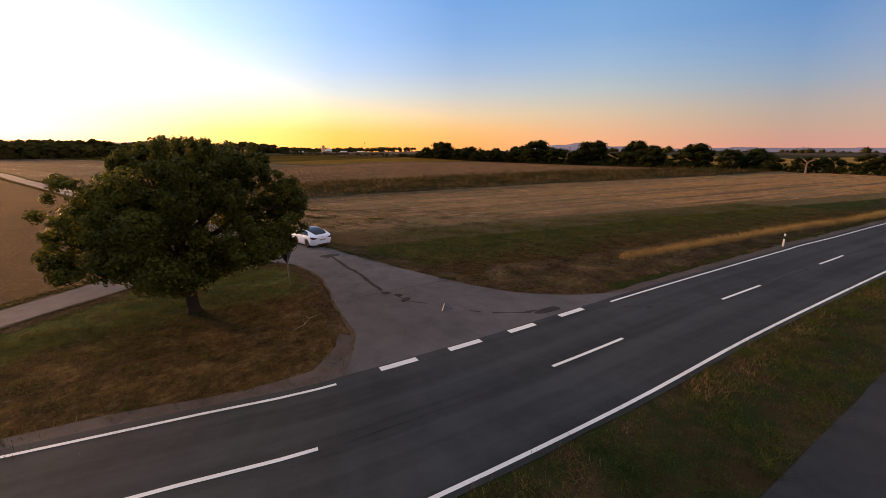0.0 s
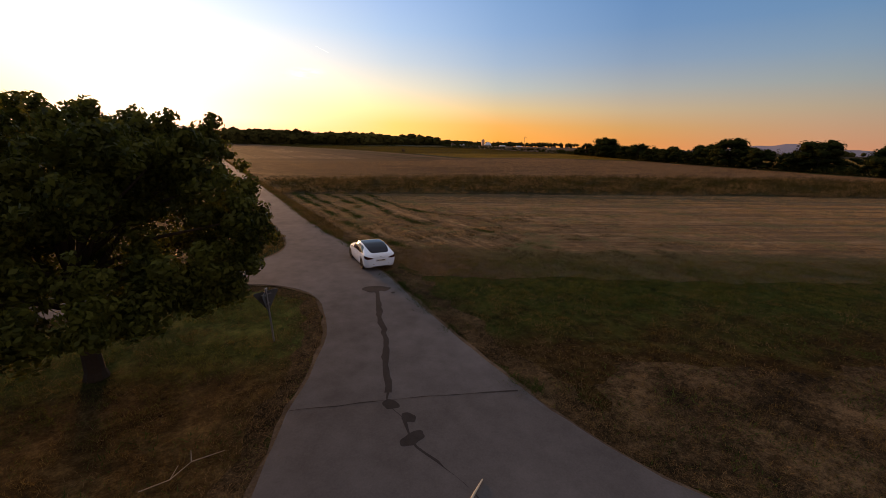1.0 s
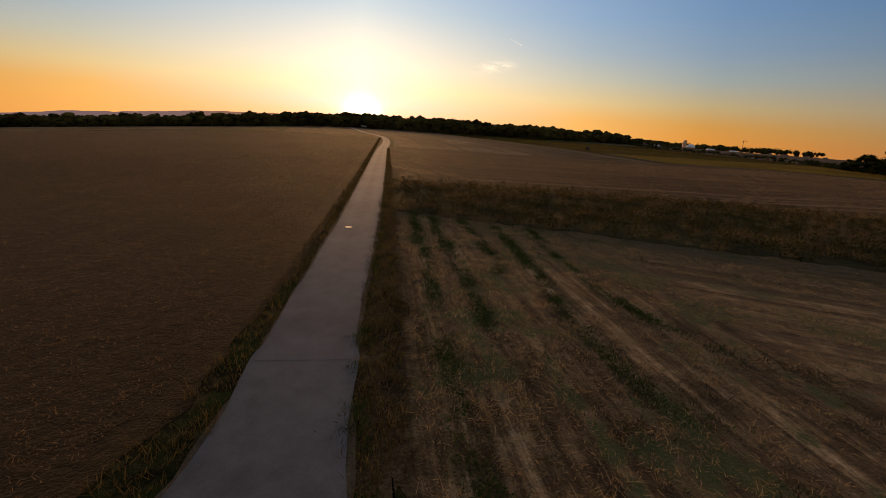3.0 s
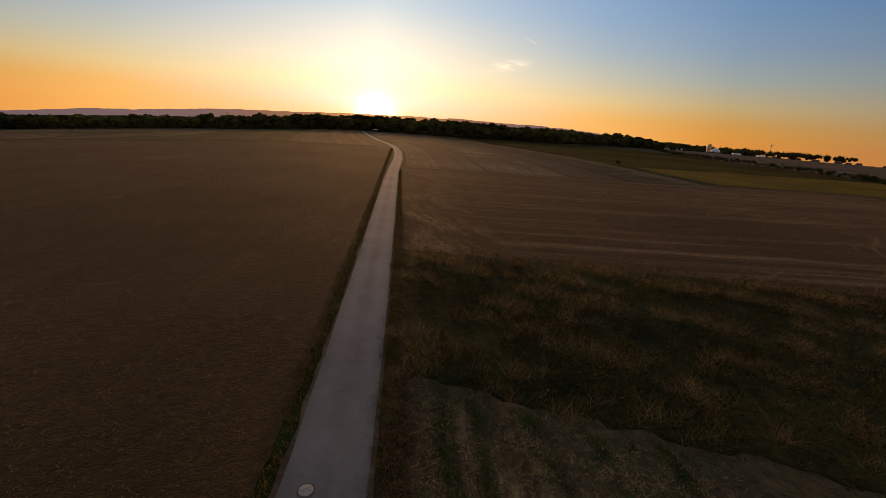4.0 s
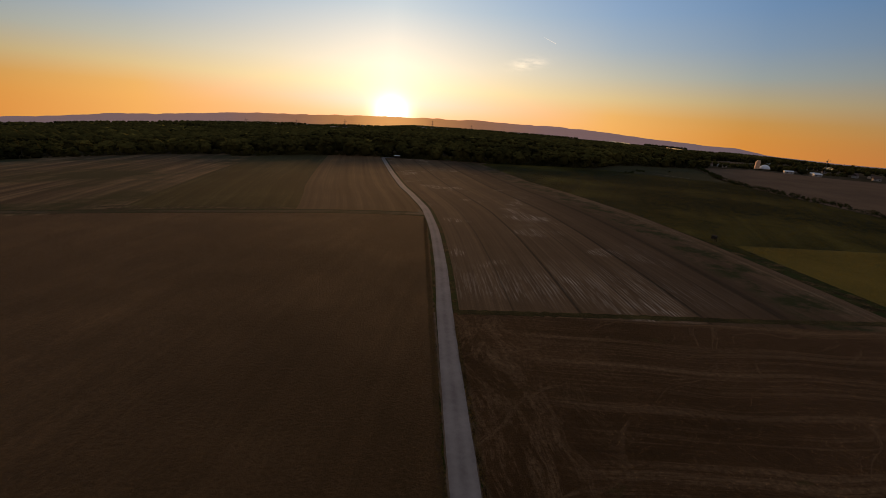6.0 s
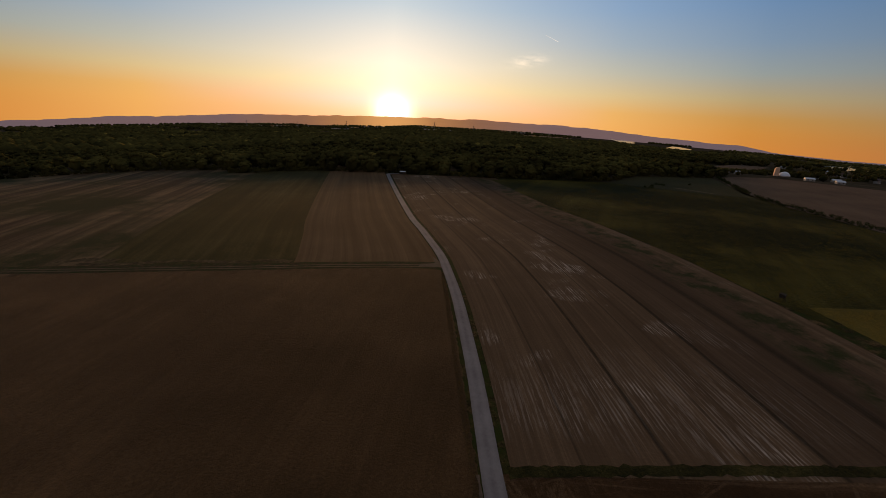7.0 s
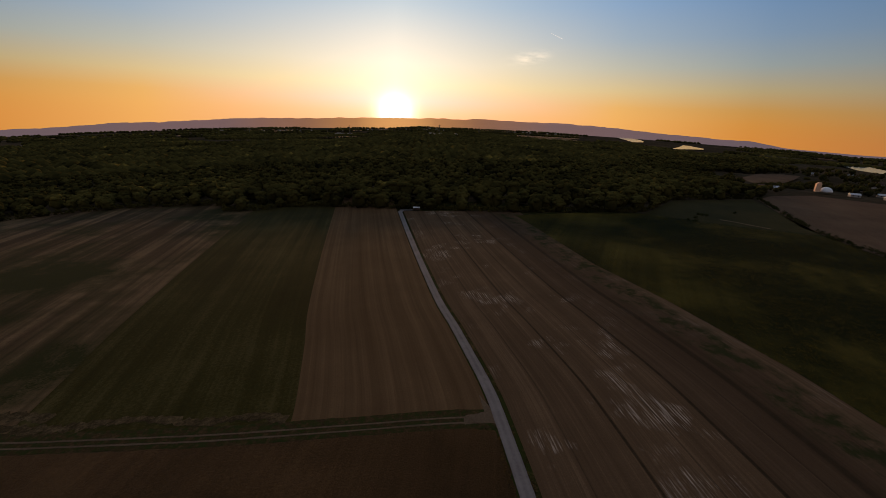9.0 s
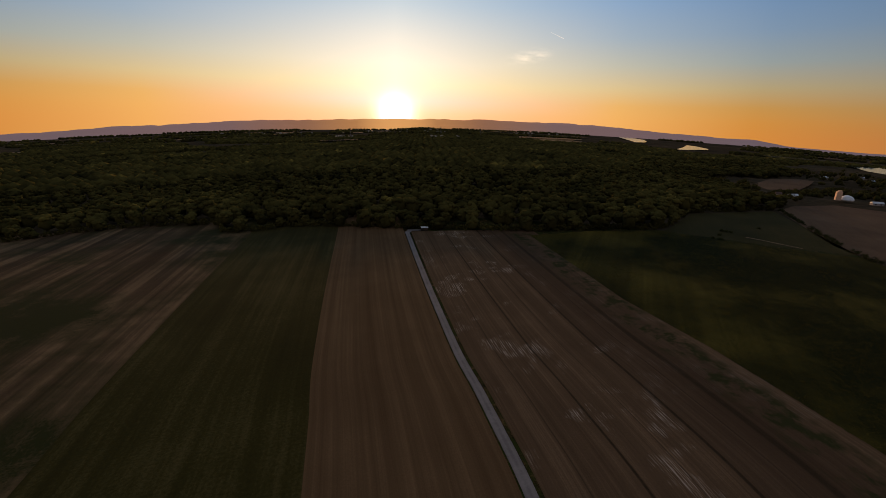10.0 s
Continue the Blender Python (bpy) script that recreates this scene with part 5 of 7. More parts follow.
def make_forest():
    sizes = ((14, 5.2), (13, 5.6), (15, 6.0), (12.5, 4.8), (13.5, 6.2), (15, 5.0))
    kinds = [wood_tree(40 + k, h, w2, 80, 7) for k, (h, w2) in enumerate(sizes)]
    inner = [wood_tree(50 + k, h, w2, 30, 4, SMALL_LUMPS) for k, (h, w2) in enumerate(sizes)]
    rim = [wood_tree(60 + k, h, w2, 150, 8) for k, (h, w2) in enumerate(((12.5, 4.6), (11.5, 4.4), (13.5, 5.0), (10.5, 4.2)))]
    gx, gy = np.meshgrid(np.arange(-620, 720, 12.0), np.arange(100, 1050, 12.0))
    q = np.stack([gx.ravel(), gy.ravel()], 1) + rng.uniform(-5.0, 5.0, (gx.size, 2))
    d = q[:, 1] - wood_edge(q[:, 0])
    az = np.degrees(np.arctan2(q[:, 0] + 10, q[:, 1] - 60))
    keep = (d > 2) & (d < 300) & (np.abs(az) < 62)
    for cx, cy, rx, ry in CLEARINGS:
        keep &= ((q[:, 0] - cx) / rx) ** 2 + ((q[:, 1] - cy) / ry) ** 2 > 1
    keep &= ~((d > 150) & (rng.random(len(q)) < 0.25))
    q, d = q[keep], d[keep]
    vs, ts, n = [], [], 0
    for (x, y), e in zip(q, d):
        v, t = (rim if e < 22 else kinds if e < 75 else inner)[rng.integers(4 if e < 22 else 6)]
        a, s = rng.uniform(0, 6.28), rng.uniform(0.72, 1.10) * float(np.interp(x, [-420, -250, -110, 0], [0.8, 0.85, 0.95, 1.0]))
        c, si = math.cos(a) * s * 1.46, math.sin(a) * s * 1.46
        w2 = np.stack([v[:, 0] * c - v[:, 1] * si + x, v[:, 0] * si + v[:, 1] * c + y, v[:, 2] * s * rng.uniform(0.92, 1.08) * low_by_silo(x, y) + float(land(x, y))], 1)
        if e < 8:
            w2[:, 2] -= 1.2
        vs.append(w2)
        ts.append(t + n)
        n += len(w2)
    me = tri_mesh("forest", np.concatenate(vs), np.concatenate(ts), M["wood_crowns"], True)
    tagged(new("forest", me), "dense dark green riverside forest with rounded crowns", "forest", kind="stuff")
    # undergrowth wall along the rim
    ex = np.arange(-420, 420, 0.9)
    ex = ex + rng.uniform(-0.4, 0.4, len(ex))
    cen = np.stack([ex, wood_edge(ex) + rng.uniform(1.5, 7.0, len(ex)), rng.uniform(0.6, 3.6, len(ex)) + land(ex, wood_edge(ex))], 1)
    v, t = leaf_cloud(cen, np.full(len(cen), 1.6), 26000, 0.6, 1.0, 0.8)
    tagged(new("forest_edge", tri_mesh("forest_edge", v, t, M["wood_crowns"])), "bushy shaded edge of the forest", "undergrowth", kind="stuff")


CLEARINGS = [(445, 600, 95, 62), (510, 722, 115, 85), (452, 655, 45, 45)]


def make_far_woods():
    """The canopy beyond, out over the plain, as one lumpy sheet of crowns."""
    step = 17.0
    gx, gy = np.meshgrid(np.arange(-2000, 2000, step), np.arange(300, 2500, step))
    x, y = gx + rng.uniform(-3.5, 3.5, gx.shape), gy + rng.uniform(-3.5, 3.5, gx.shape)
    d = y - wood_edge(x)
    az = np.degrees(np.arctan2(x + 20, y - 130))
    r = np.hypot(x, y)
    wood = np.vectorize(lambda a, b2: noise.noise((a * 0.0022, b2 * 0.0030, 2.0)))(gx, gy)
    keep = (d > 290) & (np.abs(az) < 60) & (r < 2450) & (wood > np.interp(r, [900, 1500, 2400], [-0.9, -0.35, 0.05]))
    for cx, cy, rx, ry in CLEARINGS + WATERS:
        keep &= ((gx - cx) / rx) ** 2 + ((gy - cy) / ry) ** 2 > 1
    z = land(x, y) + np.where(keep, rng.uniform(2, 5, gx.shape), -3.0)
    idx = np.arange(gx.size).reshape(gx.shape)
    a, b2, c, e = idx[:-1, :-1], idx[:-1, 1:], idx[1:, 1:], idx[1:, :-1]
    use = (keep[:-1, :-1] | keep[:-1, 1:] | keep[1:, 1:] | keep[1:, :-1])
    tris = np.concatenate([np.stack([a[use], b2[use], c[use]], 1), np.stack([a[use], c[use], e[use]], 1)])
    v = np.stack([x.ravel(), y.ravel(), z.ravel()], 1)
    cen = v[keep.ravel()]
    base, bt = lump(1, 9)
    turn, big = rng.uniform(0, 6.28, len(cen)), rng.uniform(6.0, 11.0, len(cen))
    c, si = (np.cos(turn) * big)[:, None], (np.sin(turn) * big)[:, None]
    cv = np.stack([base[None, :, 0] * c - base[None, :, 1] * si + cen[:, :1], base[None, :, 0] * si + base[None, :, 1] * c + cen[:, 1:2],
                   base[None, :, 2] * big[:, None] * 0.95 + cen[:, 2:3]], 2).reshape(-1, 3)
    ct = (bt[None] + (np.arange(len(cen)) * len(base))[:, None, None]).reshape(-1, 3)
    tagged(new("far_crowns", tri_mesh("far_crowns", cv, ct, M["wood_crowns"], True)), "rounded crowns of the distant woodland", "woodland", kind="stuff")
    used, inv = np.unique(tris, return_inverse=True)
    me = tri_mesh("far_woods", v[used], inv.reshape(-1, 3), M["wood_crowns"], True)
    tagged(new("far_woods", me), "dark woodland stretching over the river plain", "woodland", kind="stuff")


WATERS = [(1470, 2900, 330, 620), (1200, 2300, 330, 400), (1010, 1760, 150, 210), (1200, 1980, 230, 260), (505, 1345, 40, 130), (1150, 1120, 210, 190)]
make_forest()
make_far_woods()


def water(name, label, cx, cy, rx, ry, turn, lift=1.0):
    pts = []
    for k in range(40):
        u = 2 * math.pi * k / 40
        r = 1 + 0.16 * noise.noise((math.cos(u) * 2, math.sin(u) * 2, cx))
        px, py = rx * r * math.cos(u), ry * r * math.sin(u)
        pts.append((cx + px * math.cos(turn) - py * math.sin(turn), cy + px * math.sin(turn) + py * math.cos(turn)))
    area(name, pts, float(land(cx, cy)) + lift, M["water"], label, "water")


area("river", [(1556, 3528), (1580, 3346), (1516, 3045), (1384, 2749), (1301, 2608), (1236, 2601), (1353, 2942)], -26.0, M["water"], "still river reach mirroring the evening sky", "water")
area("river", [(1047, 1881), (1182, 2050), (1342, 2275), (1336, 2204), (1281, 2055), (1247, 1966), (1195, 1893), (1127, 1882), (1060, 1854)], -21.0, M["water"], "still river bend mirroring the evening sky", "water")
water("pond", "small bright pond in the woods", 515, 1405, 15, 44, -0.35, 1.5)
area("lake", [(1120, 1165), (1090, 1080), (1180, 1120), (1290, 1290), (1310, 1380), (1225, 1310)], -24.0, M["water"], "bright gravel-pit lake behind the village", "water")


def far_plain():
    """Parcels, tree belts and settlements out on the river plain."""
    r2 = np.random.default_rng(21)
    tones = [M["tan"], M["pasture"], M["grain_far"], M["fallow_far"]]
    for k in range(64):
        a, r = radians(r2.uniform(-50, 46)), r2.uniform(1500, 4200)
        wide, deep = r2.uniform(90, 420), r2.uniform(50, 150)
        cx, cy = r * math.sin(a), 60 + r * math.cos(a)
        if any(((cx - wx) / (rx + wide / 2)) ** 2 + ((cy - wy) / (ry + deep)) ** 2 < 1.2 for wx, wy, rx, ry in WATERS):
            continue
        turn = r2.uniform(-0.25, 0.25) - a
        verts = []
        for i in range(5):
            for j in range(3):
                px, py = (i / 4 - 0.5) * wide, (j / 2 - 0.5) * deep + 0.12 * wide * (i / 4 - 0.5)
                x, y = cx + px * math.cos(turn) - py * math.sin(turn), cy + px * math.sin(turn) + py * math.cos(turn)
                verts.append((x, y, float(land(x, y)) + 6.0))
        faces = [(i * 3 + j, i * 3 + 3 + j, i * 3 + 4 + j, i * 3 + 1 + j) for i in range(4) for j in range(2)]
        tagged(new("distant_field", mesh_of("distant_field", verts, faces, tones[k % 4])), "thin pale field strip far out on the plain", "field", kind="structure")
    sets = []
    for k in range(150):
        a, r = radians(r2.uniform(-52, 50)), r2.uniform(2300, 4250)
        cx, cy, run = r * math.sin(a), 60 + r * math.cos(a), r2.uniform(60, 420)
        if any(((cx - wx) / (rx + 250)) ** 2 + ((cy - wy) / (ry + 150)) ** 2 < 1 for wx, wy, rx, ry in WATERS):
            continue
        for j in range(int(run / 14)):
            x, y = cx + (j * 14 - run / 2) * math.cos(a) + r2.normal(0, 9), cy - (j * 14 - run / 2) * math.sin(a) + r2.normal(0, 16)
            v, t = SMALL_LUMPS[j % 5]
            sets.append((v * (13, 13, r2.uniform(7, 12)) + (x, y, float(land(x, y)) + 5), t))
    v, t = joined(*sets)
    tagged(new("tree_belts", tri_mesh("tree_belts", v, t, M["wood_crowns"], True)), "dark tree belts between the distant fields", "trees", kind="stuff")
    bm = bmesh.new()
    for cx, cy, n, wide in ((-420, 2350, 9, 60), (-60, 2750, 12, 190), (70, 1980, 8, 70), (-900, 2900, 10, 220), (520, 2900, 9, 160), (-150, 3500, 12, 300), (-1500, 3100, 8, 200), (900, 3300, 8, 200)):
        for j in range(n):
            x, y = cx + r2.uniform(-wide, wide), cy + r2.uniform(-40, 40)
            a, b2, c = r2.uniform(6, 16), r2.uniform(6, 9), r2.uniform(3, 7)
            z = float(land(x, y)) + 5
            turn = Matrix.Rotation(r2.uniform(-0.6, 0.6), 4, "Z")
            box(bm, (a, b2, c), (x, y, z + c / 2), turn)
            box(bm, (a * 0.94, b2 * 0.6, 3), (x, y, z + c + 1.2), turn)
    me = bpy.data.meshes.new("distant_villages")
    bm.to_mesh(me)
    bm.free()
    me.materials.append(M["concrete"])
    tagged(new("distant_villages", me), "pale specks of villages far out on the plain", "village", kind="stuff")


far_plain()


# hedgerow trees on the field boundary
def hedge_tree(seed, height, spread, cards):
    tree = thing("tree", "dark rounded field tree in the hedgerow", "tree", "hedgerow trees")
    c, rad = tree_shape(seed, height, spread, 40, 0, 0, 0.14)
    body = []
    for k in range(len(c)):
        w2, t2 = SMALL_LUMPS[k % 5]
        body.append((w2 * rad[k] * 0.70 + c[k], t2))
    v, t = joined(leaf_cloud(c, rad * 1.05, cards, 0.27, 0.95, 0.45), *body)
    crown = new("crown", tri_mesh("crown", v, t, M["hedge"], True))
    crown.parent = tree
    part("trunk", limb_mesh(height, c, 0.024 * height, height * 0.2, seed), M["bark"], tree)
    return tree


HEDGE = smooth_line([(118, -75), (136, -40), (146, -5), (156, 30), (168, 80), (186, 128), (210, 178), (224, 210), (238, 330), (252, 392), (312, 512)], 2.0)
protos = [hedge_tree(80, 10, 4.2, 2600), hedge_tree(81, 8.5, 3.8, 2400), hedge_tree(82, 11, 4.6, 2800), hedge_tree(83, 7.5, 4.4, 2400)]
spots = []
r3 = random.Random(4)
for y0 in (-72, -66, -58, -54, -49, -41, -36, -32, -28, -24, -21, -12, -9, -5, 4, 7, 10, 13, 20, 24, 28, 31, 34, 38, 42, 46, 49, 52, 55, 58, 61, 64, 67, 70, 73, 76, 79, 82, 85, 88, 92, 96, 100, 104, 108, 112, 117, 122, 127, 132, 138, 144, 150, 157):
    q = min(HEDGE, key=lambda h: abs(h.y - y0))
    spots.append((q.x + r3.uniform(-2, 5), q.y + r3.uniform(-1.5, 1.5)))
for k, (x, y) in enumerate(spots):
    s = r3.uniform(0.66, 0.98) if y < 0 else r3.uniform(0.80, 1.25)
    m = pose(x, y, 0, 0, 0, r3.uniform(0, 360)) @ Matrix.Diagonal((s * 1.25, s * 1.25, s * 0.98, 1))
    if k < 4:
        protos[k].matrix_basis = m
    else:
        copy_thing(protos[r3.randrange(4)], m)
hc = []
for q in HEDGE:
    for k in range(3 if q.y < 160 else 2):
        hc.append((q.x + r3.uniform(-1.6, 1.6), q.y + r3.uniform(-1, 1), r3.uniform(0.4, 1.5 if q.y < 160 else 2.2)))
hc = np.array(hc)
hc = hc[[noise.noise((a * 0.05, b2 * 0.05, 1)) > -0.32 or b2 < 150 for a, b2, _ in hc]]
for x, y in ((196.9, 430.8), (199, 429), (201, 427.5), (177, 411), (180, 409), (233, 441), (187, 419)):
    for k in range(3):
        hc = np.concatenate([hc, [(x + r3.uniform(-1, 1), y + r3.uniform(-1, 1), r3.uniform(0.3, 0.9))]])
v, t = leaf_cloud(hc, np.full(len(hc), 1.35), 34000, 0.30, 0.9, 0.8)
tagged(new("hedge", tri_mesh("hedge", v, t, M["hedge"])), "low dark field hedge with gaps", "hedge", kind="stuff")

# far woods to the north-east and by the village
fc = []
for k in range(1100):
    a, r = radians(r3.uniform(36, 112)), r3.uniform(330, 1500) ** 1.0
    x, y = r * math.sin(a), 60 + r * math.cos(a)
    if noise.noise((x * 0.006, y * 0.006, 5)) > 0.02 + (0.1 if r < 500 else 0) and abs(x - 437) + abs(y - 578) > 130 and not (425 < x < 600 and 640 < y < 805):
        fc.append((x, y, float(land(x, y)) + r3.uniform(0.0, 3.5)))
for k in range(420):
    x, y = r3.uniform(330, 720), r3.uniform(540, 860)
    if y > 560 + 0.1 * (x - 330) and not (395 < x < 490 and 540 < y < 640) and not (425 < x < 600 and 640 < y < 805):
        fc.append((x, y, r3.uniform(1.0, 5)))
for k in range(130):
    x, y = r3.uniform(395, 530), r3.uniform(612, 668)
    if y < 640 + 0.35 * (x - 430) and y > 618 - 0.1 * (x - 400):
        fc.append((x, y, r3.uniform(-1.5, 0.5)))
fc = np.array(fc)
fc = fc[~inside(fc[:, 0], fc[:, 1], tan_pts)]
bodies = []
for k, q in enumerate(fc):
    for j in range(2):
        r = r3.uniform(1.6, 3.9)
        bodies.append((SMALL_LUMPS[(k + j) % 5][0] * (r, r, r * 1.05) + q + (r3.uniform(-5, 5), r3.uniform(-5, 5), r3.uniform(-2.5, 0.3)), SMALL_LUMPS[(k + j) % 5][1]))
v, t = joined(leaf_cloud(fc, np.full(len(fc), 4.6), 48000, 0.55, 0.9, 0.6), *bodies)
tagged(new("distant_copses", tri_mesh("distant_copses", v, t, M["copse"], True)), "dark distant copses between the fields", "trees", kind="stuff")


# ---- the white car ----
def car():
    top = thing("car", "white liftback saloon car parked half on the verge", "car", at=pose(2.01, -0.70, 0.062, 0, 0, -4.6) @ Matrix.Diagonal((0.985, 0.855, 0.95, 1)))
    Y = np.array([-2.36, -2.34, -2.28, -2.2, -2.1, -1.95, -1.4, -0.8, -0.2, 0.2, 0.6, 1.12, 1.4, 2.0, 2.22, 2.31, 2.34])
    WB = np.array([0.47, 0.62, 0.765, 0.842, 0.893, 0.915, 0.925, 0.925, 0.925, 0.925, 0.925, 0.925, 0.92, 0.865, 0.76, 0.66, 0.55])
    ZS = np.array([0.82, 0.86, 0.90, 0.93, 0.95, 0.955, 0.95, 0.92, 0.90, 0.88, 0.87, 0.84, 0.82, 0.71, 0.64, 0.60, 0.56])
    ZR = np.array([0.84, 0.90, 1.00, 1.05, 1.085, 1.14, 1.31, 1.42, 1.445, 1.405, 1.25, 1.005, 0.955, 0.895, 0.80, 0.70, 0.60])
    ZB = np.array([0.36, 0.30, 0.25, 0.22, 0.20, 0.20, 0.19, 0.18, 0.18, 0.18, 0.18, 0.19, 0.19, 0.20, 0.22, 0.25, 0.30])

    def smooth(y, A):
        """A line through the values with no kinks and no overshoot."""
        i = int(np.clip(np.searchsorted(Y, y) - 1, 0, len(Y) - 2))
        d = np.diff(A) / np.diff(Y)
        tan = np.concatenate([d[:1], np.where(d[:-1] * d[1:] > 0, 2 * d[:-1] * d[1:] / (d[:-1] + d[1:] + 1e-12 * np.sign(d[:-1] + 1e-9)), 0.0), d[-1:]])
        h = Y[i + 1] - Y[i]
        u = float(np.clip((y - Y[i]) / h, 0, 1))
        return float((1 + 2 * u) * (1 - u) ** 2 * A[i] + u * (1 - u) ** 2 * h * tan[i] + u * u * (3 - 2 * u) * A[i + 1] + u * u * (u - 1) * h * tan[i + 1])

    def bow(x, y):
        """How far the skin falls back from the middle towards the sides, at the front."""
        u = min(1.0, max(0.0, (y + 0.2) / 2.0))
        return 0.17 * u * u * (3 - 2 * u) * (x / 0.9) ** 2

    def section(y):
        wb, zs, zr, zb = (smooth(y, a) for a in (WB, ZS, ZR, ZB))
        arch = zb
        for ax in (-1.38, 1.64):
            d = abs(y - ax)
            if d < 0.375:
                arch = max(arch, 0.335 + math.sqrt(0.375 ** 2 - d * d))
        c = min(1.0, max(0.0, (zr - zs) / 0.45))
        wr = wb * 0.84 * (1 - c) + 0.655 * c
        h = zs - zb
        z1, z2, z3 = (max(zb + k * h, arch + e) for k, e in ((0.28, 0.01), (0.58, 0.02), (0.84, 0.03)))
        ze = zr - 0.035 - 0.03 * c
        tuck = min(1.0, max(0.0, (-1.95 - y) / 0.38))
        return [(wb * (0.93 - 0.15 * tuck), arch), (wb * (0.985 - 0.06 * tuck), z1), (wb, z2), (wb * 0.99, max(z3, arch + 0.03)), (wb * 0.955, max(zs, arch + 0.05)),
                ((wb * 0.955 + wr) / 2 + 0.035 * c, (zs + ze) / 2 + 0.01), (wr, ze), (wr * 0.82, zr - 0.015), (wr * 0.42, zr - 0.003), (0.0, zr)]

    def at(y, v):
        s = section(y)
        sign = 1 if v >= 0 else -1
        u = 9 - abs(v)
        i = min(8, int(u))
        a, b2 = s[i], s[i + 1]
        f = u - i
        x = a[0] + (b2[0] - a[0]) * f
        return Vector((sign * x, y - bow(x, y), a[1] + (b2[1] - a[1]) * f))

    def skin(name, mat, ys, vs, lift, parent, label=""):
        bm = bmesh.new()
        rows = []
        for y in ys:
            row = []
            for v in vs(y) if callable(vs) else vs:
                q = at(y, v)
                if lift:
                    n = (at(y + 0.02, v) - at(y - 0.02, v)).cross(at(y, v + 0.05) - at(y, v - 0.05)).normalized()
                    q = q + (n if n.dot(q - Vector((0, q.y, 0.5))) > 0 else -n) * lift
                row.append(bm.verts.new(q))
            rows.append(row)
        for a, b2 in zip(rows, rows[1:]):
            for i in range(len(a) - 1):
                bm.faces.new((a[i], a[i + 1], b2[i + 1], b2[i]))
        if name == "body":
            for row in (rows[0], rows[-1]):
                bm.faces.new(row)
            under = [(r[0], r[-1]) for r in rows]
            for (a, b2), (c, d) in zip(under, under[1:]):
                bm.faces.new((a, b2, d, c))
        bmesh.ops.recalc_face_normals(bm, faces=bm.faces[:])
        for f in bm.faces:
            f.smooth = True
        ob = part(name, bm, mat, parent, label)
        return ob

    def reach(y, x):
        """The place across the skin that lies x from the middle, on the roof."""
        wr = section(y)[6][0]
        return float(np.interp(x, [0, 0.42 * wr, 0.82 * wr, wr], [0, 1, 2, 3]))

    def span(a, b2, n):
        return [a + (b2 - a) * i / (n - 1) for i in range(n)]

    ys = sorted(set(np.round(np.concatenate([np.linspace(-2.36, 2.34, 72), Y, [-1.755, -1.005, 1.265, 2.015]]), 3).tolist()))
    GY, GX = [-2.17, -2.16, -2.135, -2.09, -1.98, -1.7, -1.3, -0.6, 0.3], [0.26, 0.36, 0.44, 0.50, 0.54, 0.585, 0.62, 0.63, 0.625]
    body = skin("body", M["car_paint"], ys, span(-9, 9, 37), 0, top)
    skin("glass_roof", M["car_glass"], [-2.17, -2.16, -2.145, -2.12] + span(-2.09, 0.30, 28), lambda y: span(-reach(y, float(np.interp(y, GY, GX))), reach(y, float(np.interp(y, GY, GX))), 15), 0.006, top, "black glass roof and rear screen")
    skin("windscreen", M["car_glass"], span(0.33, 1.03, 12), span(-2.9, 2.9, 15), 0.006, top)
    skin("cowl_gap", M["matt_black"], span(1.032, 1.25, 7), span(-2.95, 2.95, 15), 0.004, top)
    for s in (-1, 1):
        skin("bonnet_gap", M["black"], span(1.24, 2.1, 10), [s * 3.20, s * 3.26], 0.003, top)
        for y0, y1 in ((-1.62, -0.82), (-0.77, 0.08), (0.13, 0.78)):
            def edge(y, s=s):
                k = min(1.0, max(0.0, (y + 1.66) / 0.35)) * min(1.0, max(0.0, (0.88 - y) / 0.35))
                lo, hi = 4.78, 4.78 - 1.50 * k - 0.05
                return [s * q for q in span(lo, hi, 5)]
            skin("side_window", M["car_glass"], span(y0, y1, 8), edge, 0.006, top)
        for y0, y1 in ((-0.83, -0.76), (0.07, 0.14)):
            skin("pillar", M["black"], span(y0, y1, 4), lambda y, s=s: [s * q for q in span(4.78, 3.24, 5)], 0.004, top)
        skin("window_trim", M["chrome"], span(-1.68, 0.85, 20), [s * 4.92, s * 4.80], 0.010, top, "thin bright window trim")
        # lamps set into the skin
        bm = bmesh.new()
        plan = [(0.905, -2.04), (0.882, -2.14), (0.840, -2.222), (0.765, -2.293), (0.655, -2.345), (0.47, -2.376)]
        tops, lows = (0.925, 0.920, 0.910, 0.885, 0.858, 0.815), (0.815, 0.775, 0.745, 0.735, 0.742, 0.765)
        rings = []
        for (x, y), z1, z0 in zip(plan, tops, lows):
            inx, iny = x * 0.90, y + 0.07
            rings.append([bm.verts.new(q) for q in ((s * x, y, z0), (s * (x - 0.004), y + 0.012, z1), (s * inx, iny, z1), (s * inx, iny, z0))])
        for a, b2 in zip(rings, rings[1:]):
            for k in range(4):
                bm.faces.new((a[k], a[(k + 1) % 4], b2[(k + 1) % 4], b2[k]))
        bm.faces.new(rings[0])
        bm.faces.new(rings[-1])
        bmesh.ops.recalc_face_normals(bm, faces=bm.faces[:])
        part("tail_lamp", bm, M["red_lens"], top, "dark red wedge tail lamp")
        skin("headlamp", M["lamp"], span(2.0, 2.30, 8), lambda y, s=s: [s * q for q in span(4.5, 3.7, 5)], 0.008, top)
        # mirrors
        bm = bmesh.new()
